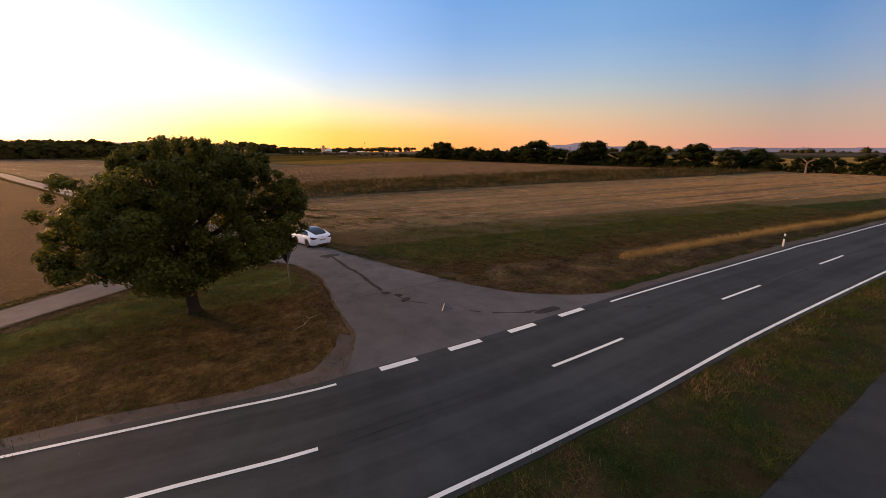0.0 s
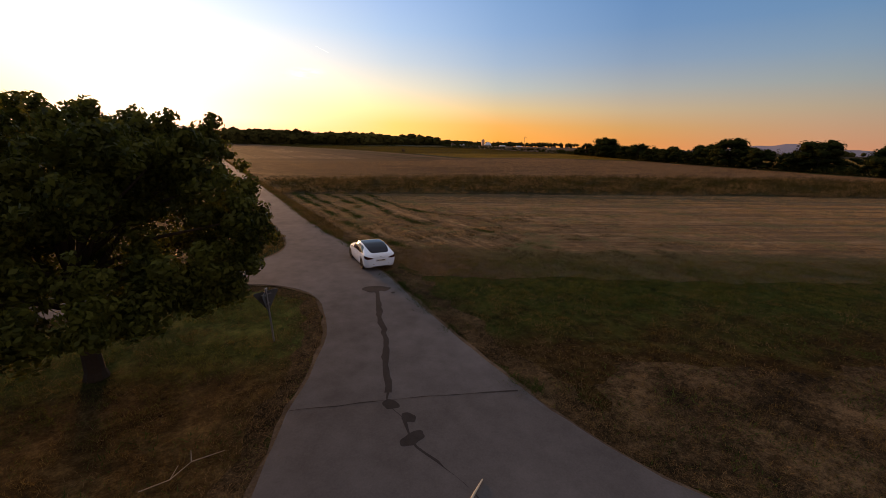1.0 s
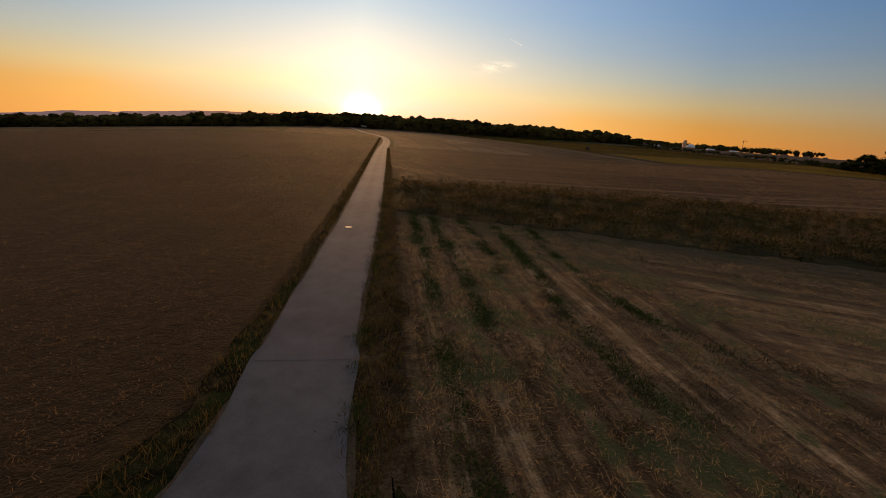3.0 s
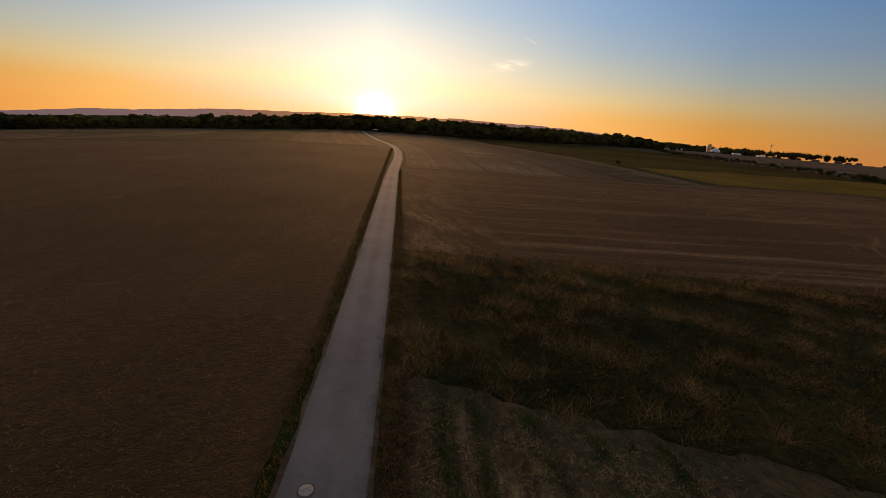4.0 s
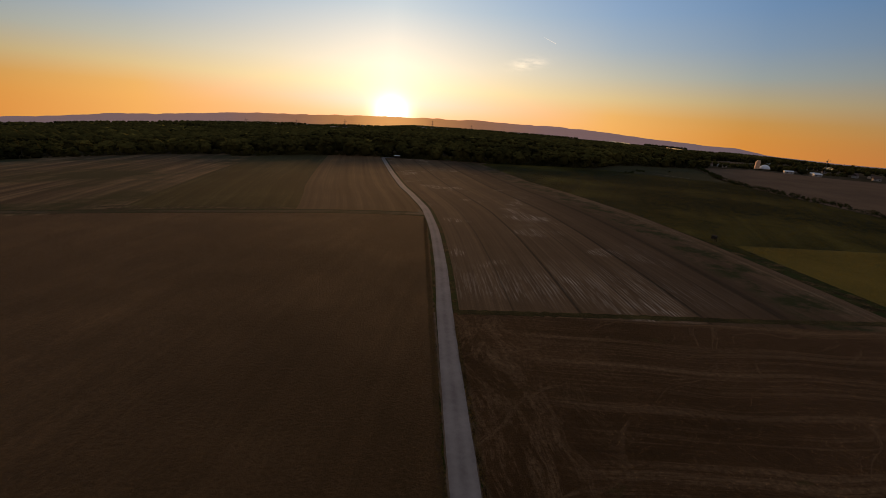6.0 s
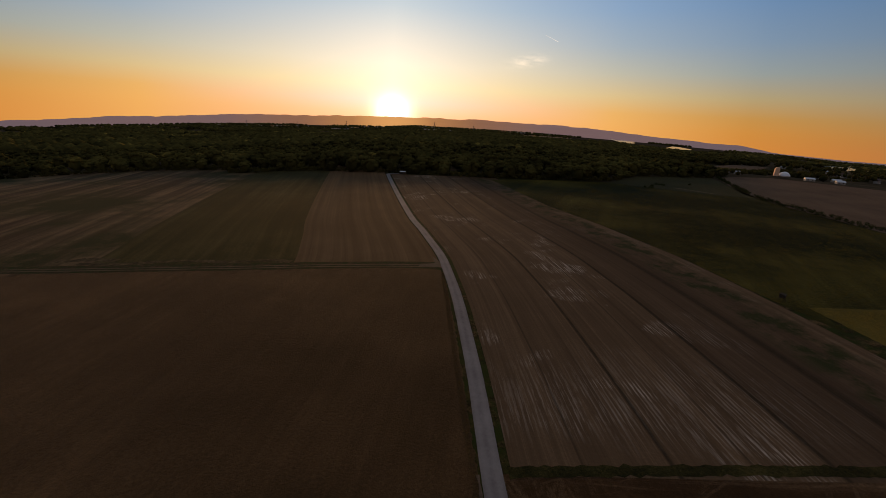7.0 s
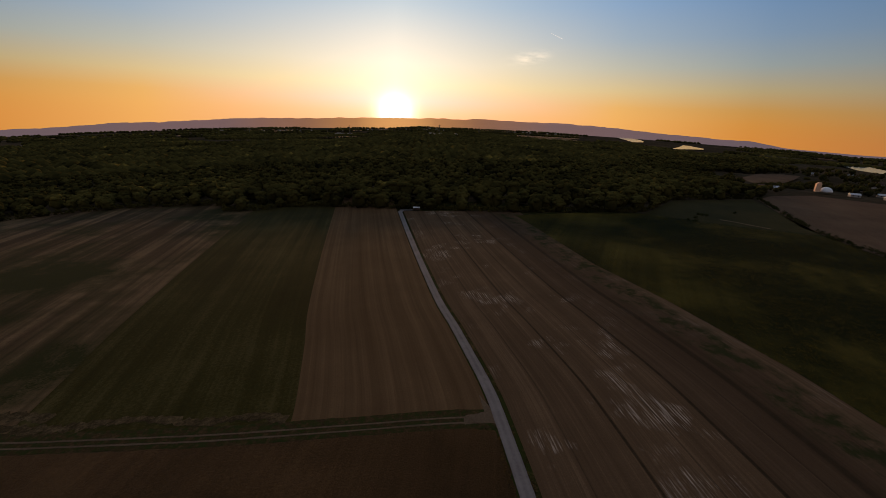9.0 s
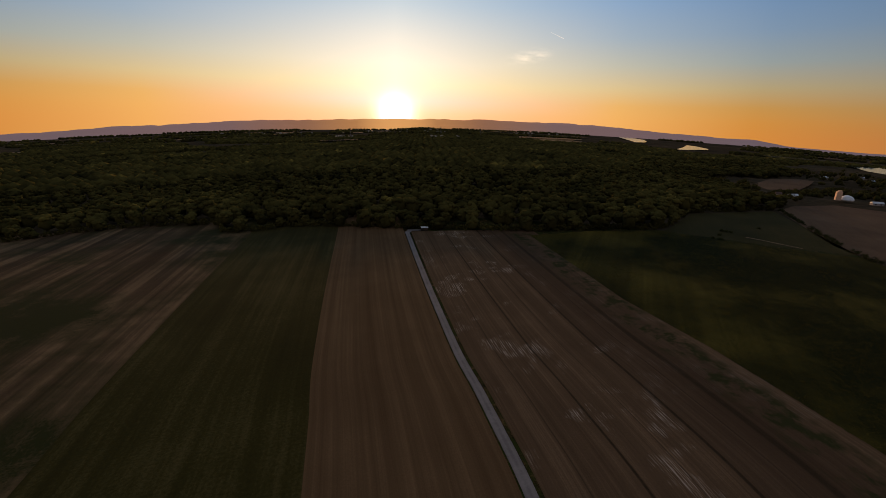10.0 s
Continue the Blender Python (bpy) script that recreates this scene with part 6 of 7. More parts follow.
        bmesh.ops.create_uvsphere(bm, u_segments=14, v_segments=9, radius=1, matrix=Matrix.Translation((s * 0.985, 0.60, 1.0)) @ Matrix.Diagonal((0.092, 0.062, 0.060, 1)))
        rod(bm, (s * 0.83, 0.61, 0.92), (s * 0.94, 0.61, 0.98), 0.03, 0.035)
        for f in bm.faces:
            f.smooth = True
        mir = part("mirror", bm, M["car_paint"], top)
        part("mirror_glass", box(bmesh.new(), (0.15, 0.012, 0.09), (s * 0.985, 0.528, 1.0), None, 0.004), M["chrome"], mir)
        for y in (-0.62, 0.28):
            part("door_handle", box(bmesh.new(), (0.008, 0.18, 0.022), (s * 0.924, y - 0.12, 0.74), None, 0.003), M["car_paint"], top)
        for y in (-0.60, 0.30, 1.05):
            skin("door_gap", M["black"], [y - 0.004, y + 0.004], [s * q for q in span(8.2, 4.9, 8)], 0.003, top)
        for y in (-1.38, 1.49):
            wheel = new("wheel")
            wheel.parent = top
            wheel.matrix_local = Matrix.Translation((s * 0.80, y, 0.335))
            bm = bmesh.new()
            prof = [(0.215, -0.105), (0.30, -0.115), (0.328, -0.10), (0.335, -0.06), (0.335, 0.06), (0.328, 0.10), (0.30, 0.115), (0.215, 0.105)]
            ring = [[bm.verts.new((x, r * math.cos(6.2832 * k / 28), r * math.sin(6.2832 * k / 28))) for k in range(28)] for r, x in prof]
            for a, b2 in zip(ring, ring[1:]):
                for k in range(28):
                    bm.faces.new((a[k], a[(k + 1) % 28], b2[(k + 1) % 28], b2[k]))
            bmesh.ops.recalc_face_normals(bm, faces=bm.faces[:])
            part("tyre", bm, M["rubber"], wheel)
            bm = bmesh.new()
            rod(bm, (s * 0.02, 0, 0), (s * 0.05, 0, 0), 0.22, 0.22, 24)
            rod(bm, (s * 0.04, 0, 0), (s * 0.10, 0, 0), 0.06, 0.05, 14)
            for k in range(5):
                u = 6.2832 * k / 5
                box(bm, (0.035, 0.06, 0.19), (s * 0.085, 0.115 * math.sin(u), 0.115 * math.cos(u)), Matrix.Rotation(-u, 4, "X"), 0.008)
            part("rim", bm, M["dark_metal"], wheel)
    for y, h in ((-1.38, 0.55), (1.49, 0.44)):
        part("arch_liner", box(bmesh.new(), (1.50, 0.80, h), (0, y, 0.25 + h / 2)), M["black"], top)
    part("rear_diffuser", box(bmesh.new(), (1.02, 0.14, 0.12), (0, -2.27, 0.31), None, 0.03), M["black"], top)
    plate = part("number_plate", box(bmesh.new(), (0.56, 0.014, 0.125), (0, -2.372, 0.66), Matrix.Rotation(radians(-6), 4, "X"), 0.004), M["plate_white"], top, "white rear number plate with dark bars")
    part("plate_band", box(bmesh.new(), (0.045, 0.016, 0.105), (-0.235, -2.374, 0.66), Matrix.Rotation(radians(-6), 4, "X")), M["plate_blue"], plate)
    for x, wd in ((-0.15, 0.09), (-0.02, 0.06), (0.13, 0.20)):
        part("plate_bar", box(bmesh.new(), (wd, 0.016, 0.06), (x, -2.375, 0.66), Matrix.Rotation(radians(-6), 4, "X")), M["black"], plate)
    part("boot_gap", box(bmesh.new(), (1.20, 0.010, 0.008), (0, -2.355, 0.80), None), M["black"], top)
    part("spoiler_lip", box(bmesh.new(), (1.10, 0.07, 0.016), (0, -2.225, 1.022), Matrix.Rotation(radians(14), 4, "X"), 0.007), M["car_paint"], top, "thin white boot spoiler lip")
    part("badge", box(bmesh.new(), (0.05, 0.012, 0.045), (0, -2.352, 0.86), None, 0.004), M["dark_metal"], top)
    for s in (-1, 1):
        part("reflector", box(bmesh.new(), (0.22, 0.02, 0.018), (s * 0.50, -2.330, 0.44), Matrix.Rotation(radians(s * 18), 4, "Z"), 0.003), M["red_lens"], top)


car()


# ---- roadside things ----
def give_way_sign():
    sign = thing("give_way_sign", "triangular give-way sign seen from its grey back", "road sign", at=pose(-4.75, -8.5, 0, 5, -4, 0))
    part("post", rod(bmesh.new(), (0, 0, -0.05), (0, 0, 2.12), 0.034, None, 12), M["zinc"], sign)
    for turn, z, lab in ((6, 1.76, "grey sheet back of the sign"), (70, 1.76, "second plate facing the branch lane")):
        bm = bmesh.new()
        s, r = 0.90, 0.06
        pts = []
        for k, (cx, cz) in enumerate(((-s / 2, 0.26), (s / 2, 0.26), (0, -0.52))):
            base = (150, 30, 270)[k]
            inward = Vector((-cx, -cz)).normalized() * 2 * r
            for da in (60, 30, 0, -30, -60):
                u = radians(base + da)
                pts.append((cx + inward.x + r * math.cos(u), cz + inward.y + r * math.sin(u)))
        front = [bm.verts.new((x, 0.045, z)) for x, z in pts]
        back = [bm.verts.new((x, 0.038, z)) for x, z in pts]
        bm.faces.new(front)
        bm.faces.new(back[::-1])
        for i in range(len(pts)):
            j = (i + 1) % len(pts)
            bm.faces.new((front[i], back[i], back[j], front[j]))
        bmesh.ops.recalc_face_normals(bm, faces=bm.faces[:])
        bmesh.ops.transform(bm, matrix=Matrix.Translation((0, 0, z)) @ Matrix.Rotation(radians(turn), 4, "Z"), verts=bm.verts[:])
        plate = part("plate", bm, M["sign_back"], sign, lab)
        for wide, up in ((0.34, 0.14), (0.16, -0.2)):
            clamp = box(bmesh.new(), (wide, 0.03, 0.03), (0, 0.022, up), None, 0.005)
            bmesh.ops.transform(clamp, matrix=Matrix.Translation((0, 0, z)) @ Matrix.Rotation(radians(turn), 4, "Z"), verts=clamp.verts[:])
            part("clamp", clamp, M["zinc"], plate)


give_way_sign()


def marker_post():
    post = thing("marker_post", "white plastic roadside marker post with black band", "marker post", at=pose(23.0, -31.0, 0, 0, 0, 22))
    part("shaft", box(bmesh.new(), (0.13, 0.10, 0.64), (0, 0, 0.30), None, 0.03), M["post_white"], post)
    part("band", box(bmesh.new(), (0.132, 0.102, 0.24), (0, 0, 0.74), Matrix.Rotation(radians(8), 4, "Y"), 0.03), M["black"], post, "slanted black band")
    part("cap", box(bmesh.new(), (0.13, 0.10, 0.20), (0, 0, 0.93), Matrix.Rotation(radians(10), 4, "Y"), 0.03), M["post_white"], post)
    part("reflector", box(bmesh.new(), (0.045, 0.108, 0.14), (0, 0, 0.74), None, 0.008), M["lamp"], post)


marker_post()


def manhole():
    cover = thing("manhole_cover", "round pale iron manhole cover in the track", "manhole cover", at=pose(0.0, 27.4, 0.066) @ Matrix.Diagonal((0.72, 0.72, 1, 1)))
    part("frame", rod(bmesh.new(), (0, 0, -0.05), (0, 0, 0.008), 0.40, 0.395, 32), M["gravel"], cover, "concrete-filled ring")
    lid = part("lid", rod(bmesh.new(), (0, 0, 0), (0, 0, 0.018), 0.33, 0.325, 32), M["iron"], cover)
    for k in range(6):
        u = 6.2832 * k / 6
        part("rib", box(bmesh.new(), (0.20, 0.028, 0.012), (0.18 * math.cos(u), 0.18 * math.sin(u), 0.020), Matrix.Rotation(u, 4, "Z"), 0.003), M["iron"], lid)


manhole()
bm = rod(bmesh.new(), (-2.80, -17.95, 0.085), (-2.35, -17.68, 0.10), 0.030, 0.028, 7)
rod(bm, (-2.35, -17.68, 0.10), (-1.98, -17.46, 0.09), 0.028, 0.016, 7)
stick = thing("stick", "pale dry stick lying on the lane", "stick")
part("stem", bm, M["pale_wood"], stick)
dead = thing("fallen_branch", "bleached forked twig lying in the grass", "branch")
for a, b2, r0, r1 in (((-8.3, -14.25, 0.12), (-7.75, -14.3, 0.20), 0.013, 0.011), ((-7.75, -14.3, 0.20), (-7.35, -14.05, 0.28), 0.011, 0.009), ((-7.35, -14.05, 0.28), (-7.35, -13.75, 0.34), 0.014, 0.008),
                      ((-7.35, -14.05, 0.28), (-6.7, -13.95, 0.22), 0.014, 0.007), ((-7.75, -14.3, 0.2), (-7.6, -14.0, 0.25), 0.012, 0.006)):
    part("twig", rod(bmesh.new(), a, b2, r0, r1, 6), M["twig"], dead)


def dead_tree():
    """A bleached snag standing in the hedge."""
    snag = thing("dead_tree", "bleached bare dead tree with forked limbs in the hedge", "tree", at=pose(DEAD_AT[0], DEAD_AT[1], 0, 0, 0, 30))
    r2 = random.Random(12)
    part("trunk", rod(rod(bmesh.new(), (0, 0, -0.1), (0.1, 0, 1.6), 0.26, 0.20, 9), (0.1, 0, 1.6), (-0.1, 0.1, 3.0), 0.20, 0.13, 8), M["twig"], snag, "bleached barkless trunk")
    for a, up, run in ((0.2, 2.9, 2.0), (2.9, 2.4, 2.4), (1.6, 1.9, 1.8), (4.4, 2.8, 1.7)):
        p0 = Vector((0, 0.05, up))
        p1 = p0 + Vector((math.cos(a), math.sin(a), 0.55)) * run * 0.6
        p2 = p1 + Vector((math.cos(a + 0.4), math.sin(a + 0.4), 0.8)) * run * 0.5
        p3 = p1 + Vector((math.cos(a - 0.6), math.sin(a - 0.6), 0.25)) * run * 0.45
        bm = rod(rod(rod(bmesh.new(), p0, p1, 0.11, 0.075, 7), p1, p2, 0.075, 0.02, 6), p1, p3, 0.06, 0.02, 6)
        part("limb", bm, M["twig"], snag)


DEAD_AT = (133, -38)
dead_tree()


# ---- things in the distance ----
def high_seat():
    hide = thing("hunting_hide", "small dark wooden hunting hide at the field edge", "hunting hide", at=pose(93.0, 184.0, 0, 0, 0, 25) @ Matrix.Scale(0.68, 4))
    for x in (-0.8, 0.8):
        for y in (-0.8, 0.8):
            part("leg", rod(bmesh.new(), (x * 1.25, y * 1.25, -0.05), (x, y, 1.5), 0.08, 0.07), M["bark"], hide)
    part("cabin", box(bmesh.new(), (1.8, 1.8, 1.5), (0, 0, 2.2), None, 0.03), M["bark"], hide)
    part("roof", box(bmesh.new(), (2.2, 2.3, 0.10), (0, 0, 3.02), Matrix.Rotation(radians(8), 4, "X"), 0.02), M["bark"], hide)
    part("hatch", box(bmesh.new(), (1.2, 0.05, 0.4), (0, -0.9, 2.5)), M["black"], hide)
    part("ladder", box(box(bmesh.new(), (0.06, 0.06, 1.8), (0.3, -1.3, 0.8), Matrix.Rotation(radians(-22), 4, "X")), (0.06, 0.06, 1.8), (-0.3, -1.3, 0.8), Matrix.Rotation(radians(-22), 4, "X")), M["bark"], hide)


high_seat()


def shed():
    s = thing("field_shed", "low grey field shed at the wood's edge", "shed", at=pose(-21.5, 421.5, 0, 0, 0, 8))
    part("wall", box(bmesh.new(), (4.6, 2.6, 1.9), (0, 0, 0.95), None, 0.03), M["old_wood"], s)
    part("roof", box(bmesh.new(), (5.0, 3.2, 0.14), (0, 0, 2.0), Matrix.Rotation(radians(6), 4, "X"), 0.02), M["sheet_roof"], s)
    part("door", box(bmesh.new(), (1.0, 0.06, 1.7), (-1.0, -1.32, 0.86)), M["black"], s)


shed()


def silo():
    s = thing("silo_tower", "tall concrete silo tower with the last sun's orange in its colour", "silo", at=pose(436, 578, 0, 0, 0, -25) @ Matrix.Diagonal((0.80, 0.72, 0.76, 1)))
    part("shaft", box(bmesh.new(), (6.0, 6.0, 12.5), (0, 0, 6.25), None, 0.25), M["silo_sun_orange"], s)
    part("head", box(bmesh.new(), (4.0, 4.0, 1.6), (0.4, 0, 13.3), None, 0.15), M["silo_sun_orange"], s)
    for x in (-1.6, 1.6):
        part("rib", box(bmesh.new(), (0.4, 0.4, 12.5), (x, -3.1, 6.25)), M["silo_sun_orange"], s)
    d = thing("storage_dome", "pale blue-white storage dome beside the silo", "dome", at=pose(446, 577, 0) @ Matrix.Diagonal((0.78, 0.78, 0.8, 1)))
    bm = bmesh.new()
    bmesh.ops.create_uvsphere(bm, u_segments=32, v_segments=16, radius=1, matrix=Matrix.Diagonal((8.0, 8.0, 7.0, 1)))
    bmesh.ops.delete(bm, geom=[v for v in bm.verts if v.co.z < -0.4], context="VERTS")
    for f in bm.faces:
        f.smooth = True
    part("shell", bm, M["dome_white"], d)
    part("ring", rod(bmesh.new(), (0, 0, 0), (0, 0, 1.2), 8.15, 8.15, 32), M["concrete"], d)


silo()


def hall(x, y, size, turn, label, roof, ridge=1.6):
    h = thing("building", label, "building", "village buildings", at=pose(x, y, float(land(x, y)), 0, 0, turn))
    a, b2, c = (q * 0.6 for q in size)
    part("wall", box(bmesh.new(), (a, b2, c), (0, 0, c / 2)), M["concrete"], h)
    bm = bmesh.new()
    v = [bm.verts.new(q) for q in ((-a / 2 - 0.4, -b2 / 2 - 0.4, c), (a / 2 + 0.4, -b2 / 2 - 0.4, c), (a / 2 + 0.4, b2 / 2 + 0.4, c), (-a / 2 - 0.4, b2 / 2 + 0.4, c), (-a / 2 - 0.4, 0, c + ridge), (a / 2 + 0.4, 0, c + ridge))]
    for f in ((0, 1, 5, 4), (2, 3, 4, 5), (0, 4, 3), (1, 2, 5), (3, 2, 1, 0)):
        bm.faces.new([v[i] for i in f])
    part("roof", bm, roof, h)
    for k in range(max(2, int(a / 5))):
        wx = -a / 2 + (k + 0.5) * a / max(2, int(a / 5))
        part("window", box(bmesh.new(), (1.4, 0.12, 1.2), (wx, -b2 / 2 - 0.03, c * 0.55)), M["window"], h)


hall(470, 566, (16, 9, 4.0), -20, "long white hall with a pale sheet roof", M["sheet_roof"])
hall(492, 548, (14, 8, 4), -16, "white hall with a pale sheet roof", M["sheet_roof"])
hall(515, 575, (16, 9, 4), -24, "white hall with a pale sheet roof", M["sheet_roof"])
hall(408, 604, (18, 9, 4), 8, "low white farm building", M["sheet_roof"])
hall(395, 610, (10, 8, 4), -12, "low white farm building", M["roof_tile"], 2.5)
for k in range(16):
    x, y = r3.uniform(520, 720), r3.uniform(560, 760)
    if x < 610 and y > 630:
        continue
    hall(x, y, (r3.uniform(9, 14), r3.uniform(8, 10), r3.uniform(4.5, 6.5)), r3.uniform(-40, 40), "white village house with dark tiled roof", M["roof_tile"], 3.2)
for x, y in ((640, 900), (600, 930), (760, 830), (700, 860), (820, 900)):
    hall(x, y, (20, 11, 6), r3.uniform(-30, 30), "distant pale building on the plain", M["sheet_roof"])


def crane():
    c = thing("tower_crane", "thin tower crane above the village", "crane", at=pose(538, 585, 0, 0, 0, 30) @ Matrix.Scale(0.62, 4))
    part("mast", box(bmesh.new(), (0.6, 0.6, 24), (0, 0, 12)), M["steel"], c)
    part("jib", box(bmesh.new(), (30, 0.4, 0.45), (9, 0, 24.2)), M["steel"], c)
    part("apex", rod(bmesh.new(), (0, 0, 24), (0, 0, 28), 0.5, 0.1), M["steel"], c)
    part("tie", rod(bmesh.new(), (0, 0, 28), (20, 0, 24.8), 0.12), M["steel"], c)
    part("counterweight", box(bmesh.new(), (2, 1.2, 2.2), (-5, 0, 23)), M["concrete"], c)


crane()


def pylon(x, y, height, first=None):
    p2 = thing("power_pylon", "distant steel lattice power pylon", "pylon", "power line", at=pose(x, y, float(land(x, y)), 0, 0, 20))
    for sx in (-1, 1):
        for sy in (-1, 1):
            part("leg", rod(bmesh.new(), (sx * 3.2, sy * 3.2, 0), (sx * 0.5, sy * 0.5, height), 0.35, 0.2, 5), M["steel"], p2)
    for k, z in enumerate((0.62, 0.78, 0.92)):
        part("arm", box(bmesh.new(), ((15, 19, 12)[k], 0.6, 0.7), (0, 0, height * z)), M["steel"], p2)
    bm = bmesh.new()
    for k in range(6):
        z0, z1 = height * k / 6, height * (k + 1) / 6
        w0, w1 = 3.2 - 2.7 * k / 6, 3.2 - 2.7 * (k + 1) / 6
        rod(bm, (-w0, -w0, z0), (w1, -w1, z1), 0.2, None, 5)
        rod(bm, (w0, w0, z0), (-w1, w1, z1), 0.2, None, 5)
    part("bracing", bm, M["steel"], p2)


for a, r, h in ((-9.6, 2300, 52), (1.8, 2250, 46), (-21.3, 2500, 44), (-15.5, 2600, 40), (7.0, 2500, 38)):
    pylon(r * math.sin(radians(a)), 60 + r * math.cos(radians(a)), h)


# ---- grass, stubble and weeds ----
def stuff(name, v, t, mat, label, category):
    tagged(new(name, tri_mesh(name, v, t, mat)), label, category, kind="stuff")


CAR_SPOT = [(0.9, -2.4), (3.0, -2.5), (3.2, 2.5), (1.0, 2.5)]
island = [(-11.2, -18.9), (-9.6, -18.3), (-7.2, -16.3), (-5.8, -13.3), (-3.7, -9.6), (-2.8, -6.8), (-2.7, -5.2), (-3.2, -3.9), (-4.2, -2.7), (-5.7, -1.9), (-9, -2.0), (-13, -3.1), (-16, -4.1), (-26, -7.4), (-26, -11), (-17, -15.8), (-14, -17.5)]
right_verge = [(4.8, -23.2), (3.0, -21.4), (1.8, -19.2), (1.45, -16.4), (1.7, -12), (2.15, -7), (2.3, -3.7), (2.4, 0), (2.3, 4.8), (3.3, 6), (5.2, -2.2), (11, -4), (20, -9.6), (33, -16.6), (50, -26.8), (50, -43), (27, -32.8), (10.4, -25.9)]
near_right = [(q.x, q.y) for q in offset_line([q for q in ROAD if -20 < q.x < 70], 3.02)] + [(q.x, q.y) for q in offset_line([q for q in ROAD if -20 < q.x < 70], 6.3)][::-1]
left_edge = [(-1.2, 8.6), (-1.9, 5.2), (-3.1, 3.5), (-5.1, 2.4), (-7.7, 1.7), (-10.6, 1.2), (-16, -0.6), (-16, 0.3), (-10, 2.1), (-5.5, 3.6), (-3.3, 5.6), (-2.4, 9), (-2.0, 20), (-1.7, 60), (-1.7, 198), (-0.7, 198), (-0.75, 120), (-0.85, 60), (-1.0, 30), (-1.25, 16)]
right_edge = [(2.1, 5), (1.85, 8), (1.7, 16), (2.0, 30), (2.2, 60), (2.3, 120), (2.9, 120), (3.1, 60), (3.2, 20), (3.2, 8)]
sets = []
for poly, den in ((island, 40), (right_verge, 26), (near_right, 12)):
    q = scatter(poly, den * 1.2, (CAR_SPOT,))
    q = q[[noise.noise((a * 0.9, b2 * 0.9, 15)) + 0.7 * noise.noise((a * 2.4, b2 * 2.4, 4)) > -0.06 for a, b2 in q]]
    sets.append(blades(q, 6, (0.05, 0.17), 0.006, 0.08, 0.7))
nq = scatter(near_right, 34)
patch = np.array([noise.noise((a * 0.5, b2 * 0.5, 31)) + 0.5 * noise.noise((a * 1.6, b2 * 1.6, 5)) for a, b2 in nq])
sets.append(blades(nq[patch < -0.15], 9, (0.06, 0.24), 0.006, 0.09, 0.6))
for poly, den in ((left_edge, 30), (right_edge, 44)):
    q = scatter(poly, den, (CAR_SPOT,))
    sets.append(blades(q, 5, (0.06, 0.32), 0.014, 0.08, 0.45))
v, t = joined(*sets)
stuff("verge_grass", v, t, M["grass"], "short dry brown and green verge grass", "grass")
q = np.concatenate([scatter(island, 9), scatter(right_verge, 5, (CAR_SPOT,)), scatter(near_right, 44)])
q = q[[noise.noise((a * 0.22, b2 * 0.22, 6)) > 0.05 for a, b2 in q]]
green_zones = ([(-12, -12), (-9, -11.5), (-6, -9.4), (-4.2, -7.2), (-4.3, -4.7), (-6, -3.2), (-13, -4.1), (-22, -7.6), (-22, -9.8)],
               [(6, -9.5), (4.6, -5.5), (7, -2.6), (11, -4.6), (20, -9.8), (33, -17.4), (50, -27.6), (50, -33), (33, -25), (20, -18.5), (11, -13.5)])
gq = np.concatenate([scatter(z, 40) for z in green_zones])
gq = gq + rng.normal(0, 0.6, gq.shape)
gq = gq[~inside(gq[:, 0], gq[:, 1], side) & ~inside(gq[:, 0], gq[:, 1], CAR_SPOT)]
gq = gq[[noise.noise((a * 0.35, b2 * 0.35, 11)) + 0.5 * noise.noise((a * 1.2, b2 * 1.2, 3)) > -0.08 for a, b2 in gq]]
v, t = joined(blades(nq[patch > 0.08], 12, (0.08, 0.30), 0.007, 0.11, 0.7), blades(q, 8, (0.03, 0.10), 0.007, 0.14, 1.0), blades(gq, 7, (0.06, 0.17), 0.007, 0.09, 0.7))
stuff("green_tufts", v, t, M["green_grass"], "greener grass tufts and herbs in the verge", "grass")
hay_line = smooth_line([(12.4, -22.3), (20.1, -26.0), (32, -31.8), (43.6, -38.0), (80, -55)], 0.5)
hq = np.array([(p2.x + dx, p2.y + dy) for p2 in hay_line for dx, dy in rng.normal(0, 0.33, (22, 2))])
v, t = blades(hq, 9, (0.15, 0.62), 0.009, 0.14, 0.55)
stuff("tall_dry_grass", v, t, M["hay"], "tall golden dry grass along the road ditch", "grass")
def banded(q, cut):
    """Keeps the straw that stands in the bands left by the harvester."""
    u = 0.447 * q[:, 0] + 0.894 * q[:, 1]
    return q[[noise.noise((b2 * 0.55, a * 0.02, 3)) + 0.6 * noise.noise((b2 * 1.7, a * 0.03, 9)) + 0.35 * noise.noise((a * 0.3, b2 * 0.9, 1)) > cut for a, b2 in zip(q[:, 0], u)]]


near_stubble = [(3.6, 33), (3.6, 20), (3.6, 8), (4.6, 1.5), (5.6, -0.6), (11, -2.6), (20, -7.8), (33, -15.6), (45, -23), (45, 14), (30, 22)]
far_stubble = [(45, -24), (76, -43), (112, -63), (140, -48), (112, -21), (60, 8), (45, 14)]
q = scatter(near_stubble, 23)
head = q[q[:, 0] < 13 + 2.5 * np.sin(q[:, 1] * 0.5)]
q = np.concatenate([head[rng.random(len(head)) < 0.6], banded(q[q[:, 0] >= 13], -0.02)])
q = q[(rng.random(len(q)) < 0.18) | (q[:, 1] > 4 - 0.15 * q[:, 0]) | (q[:, 0] > 24)]
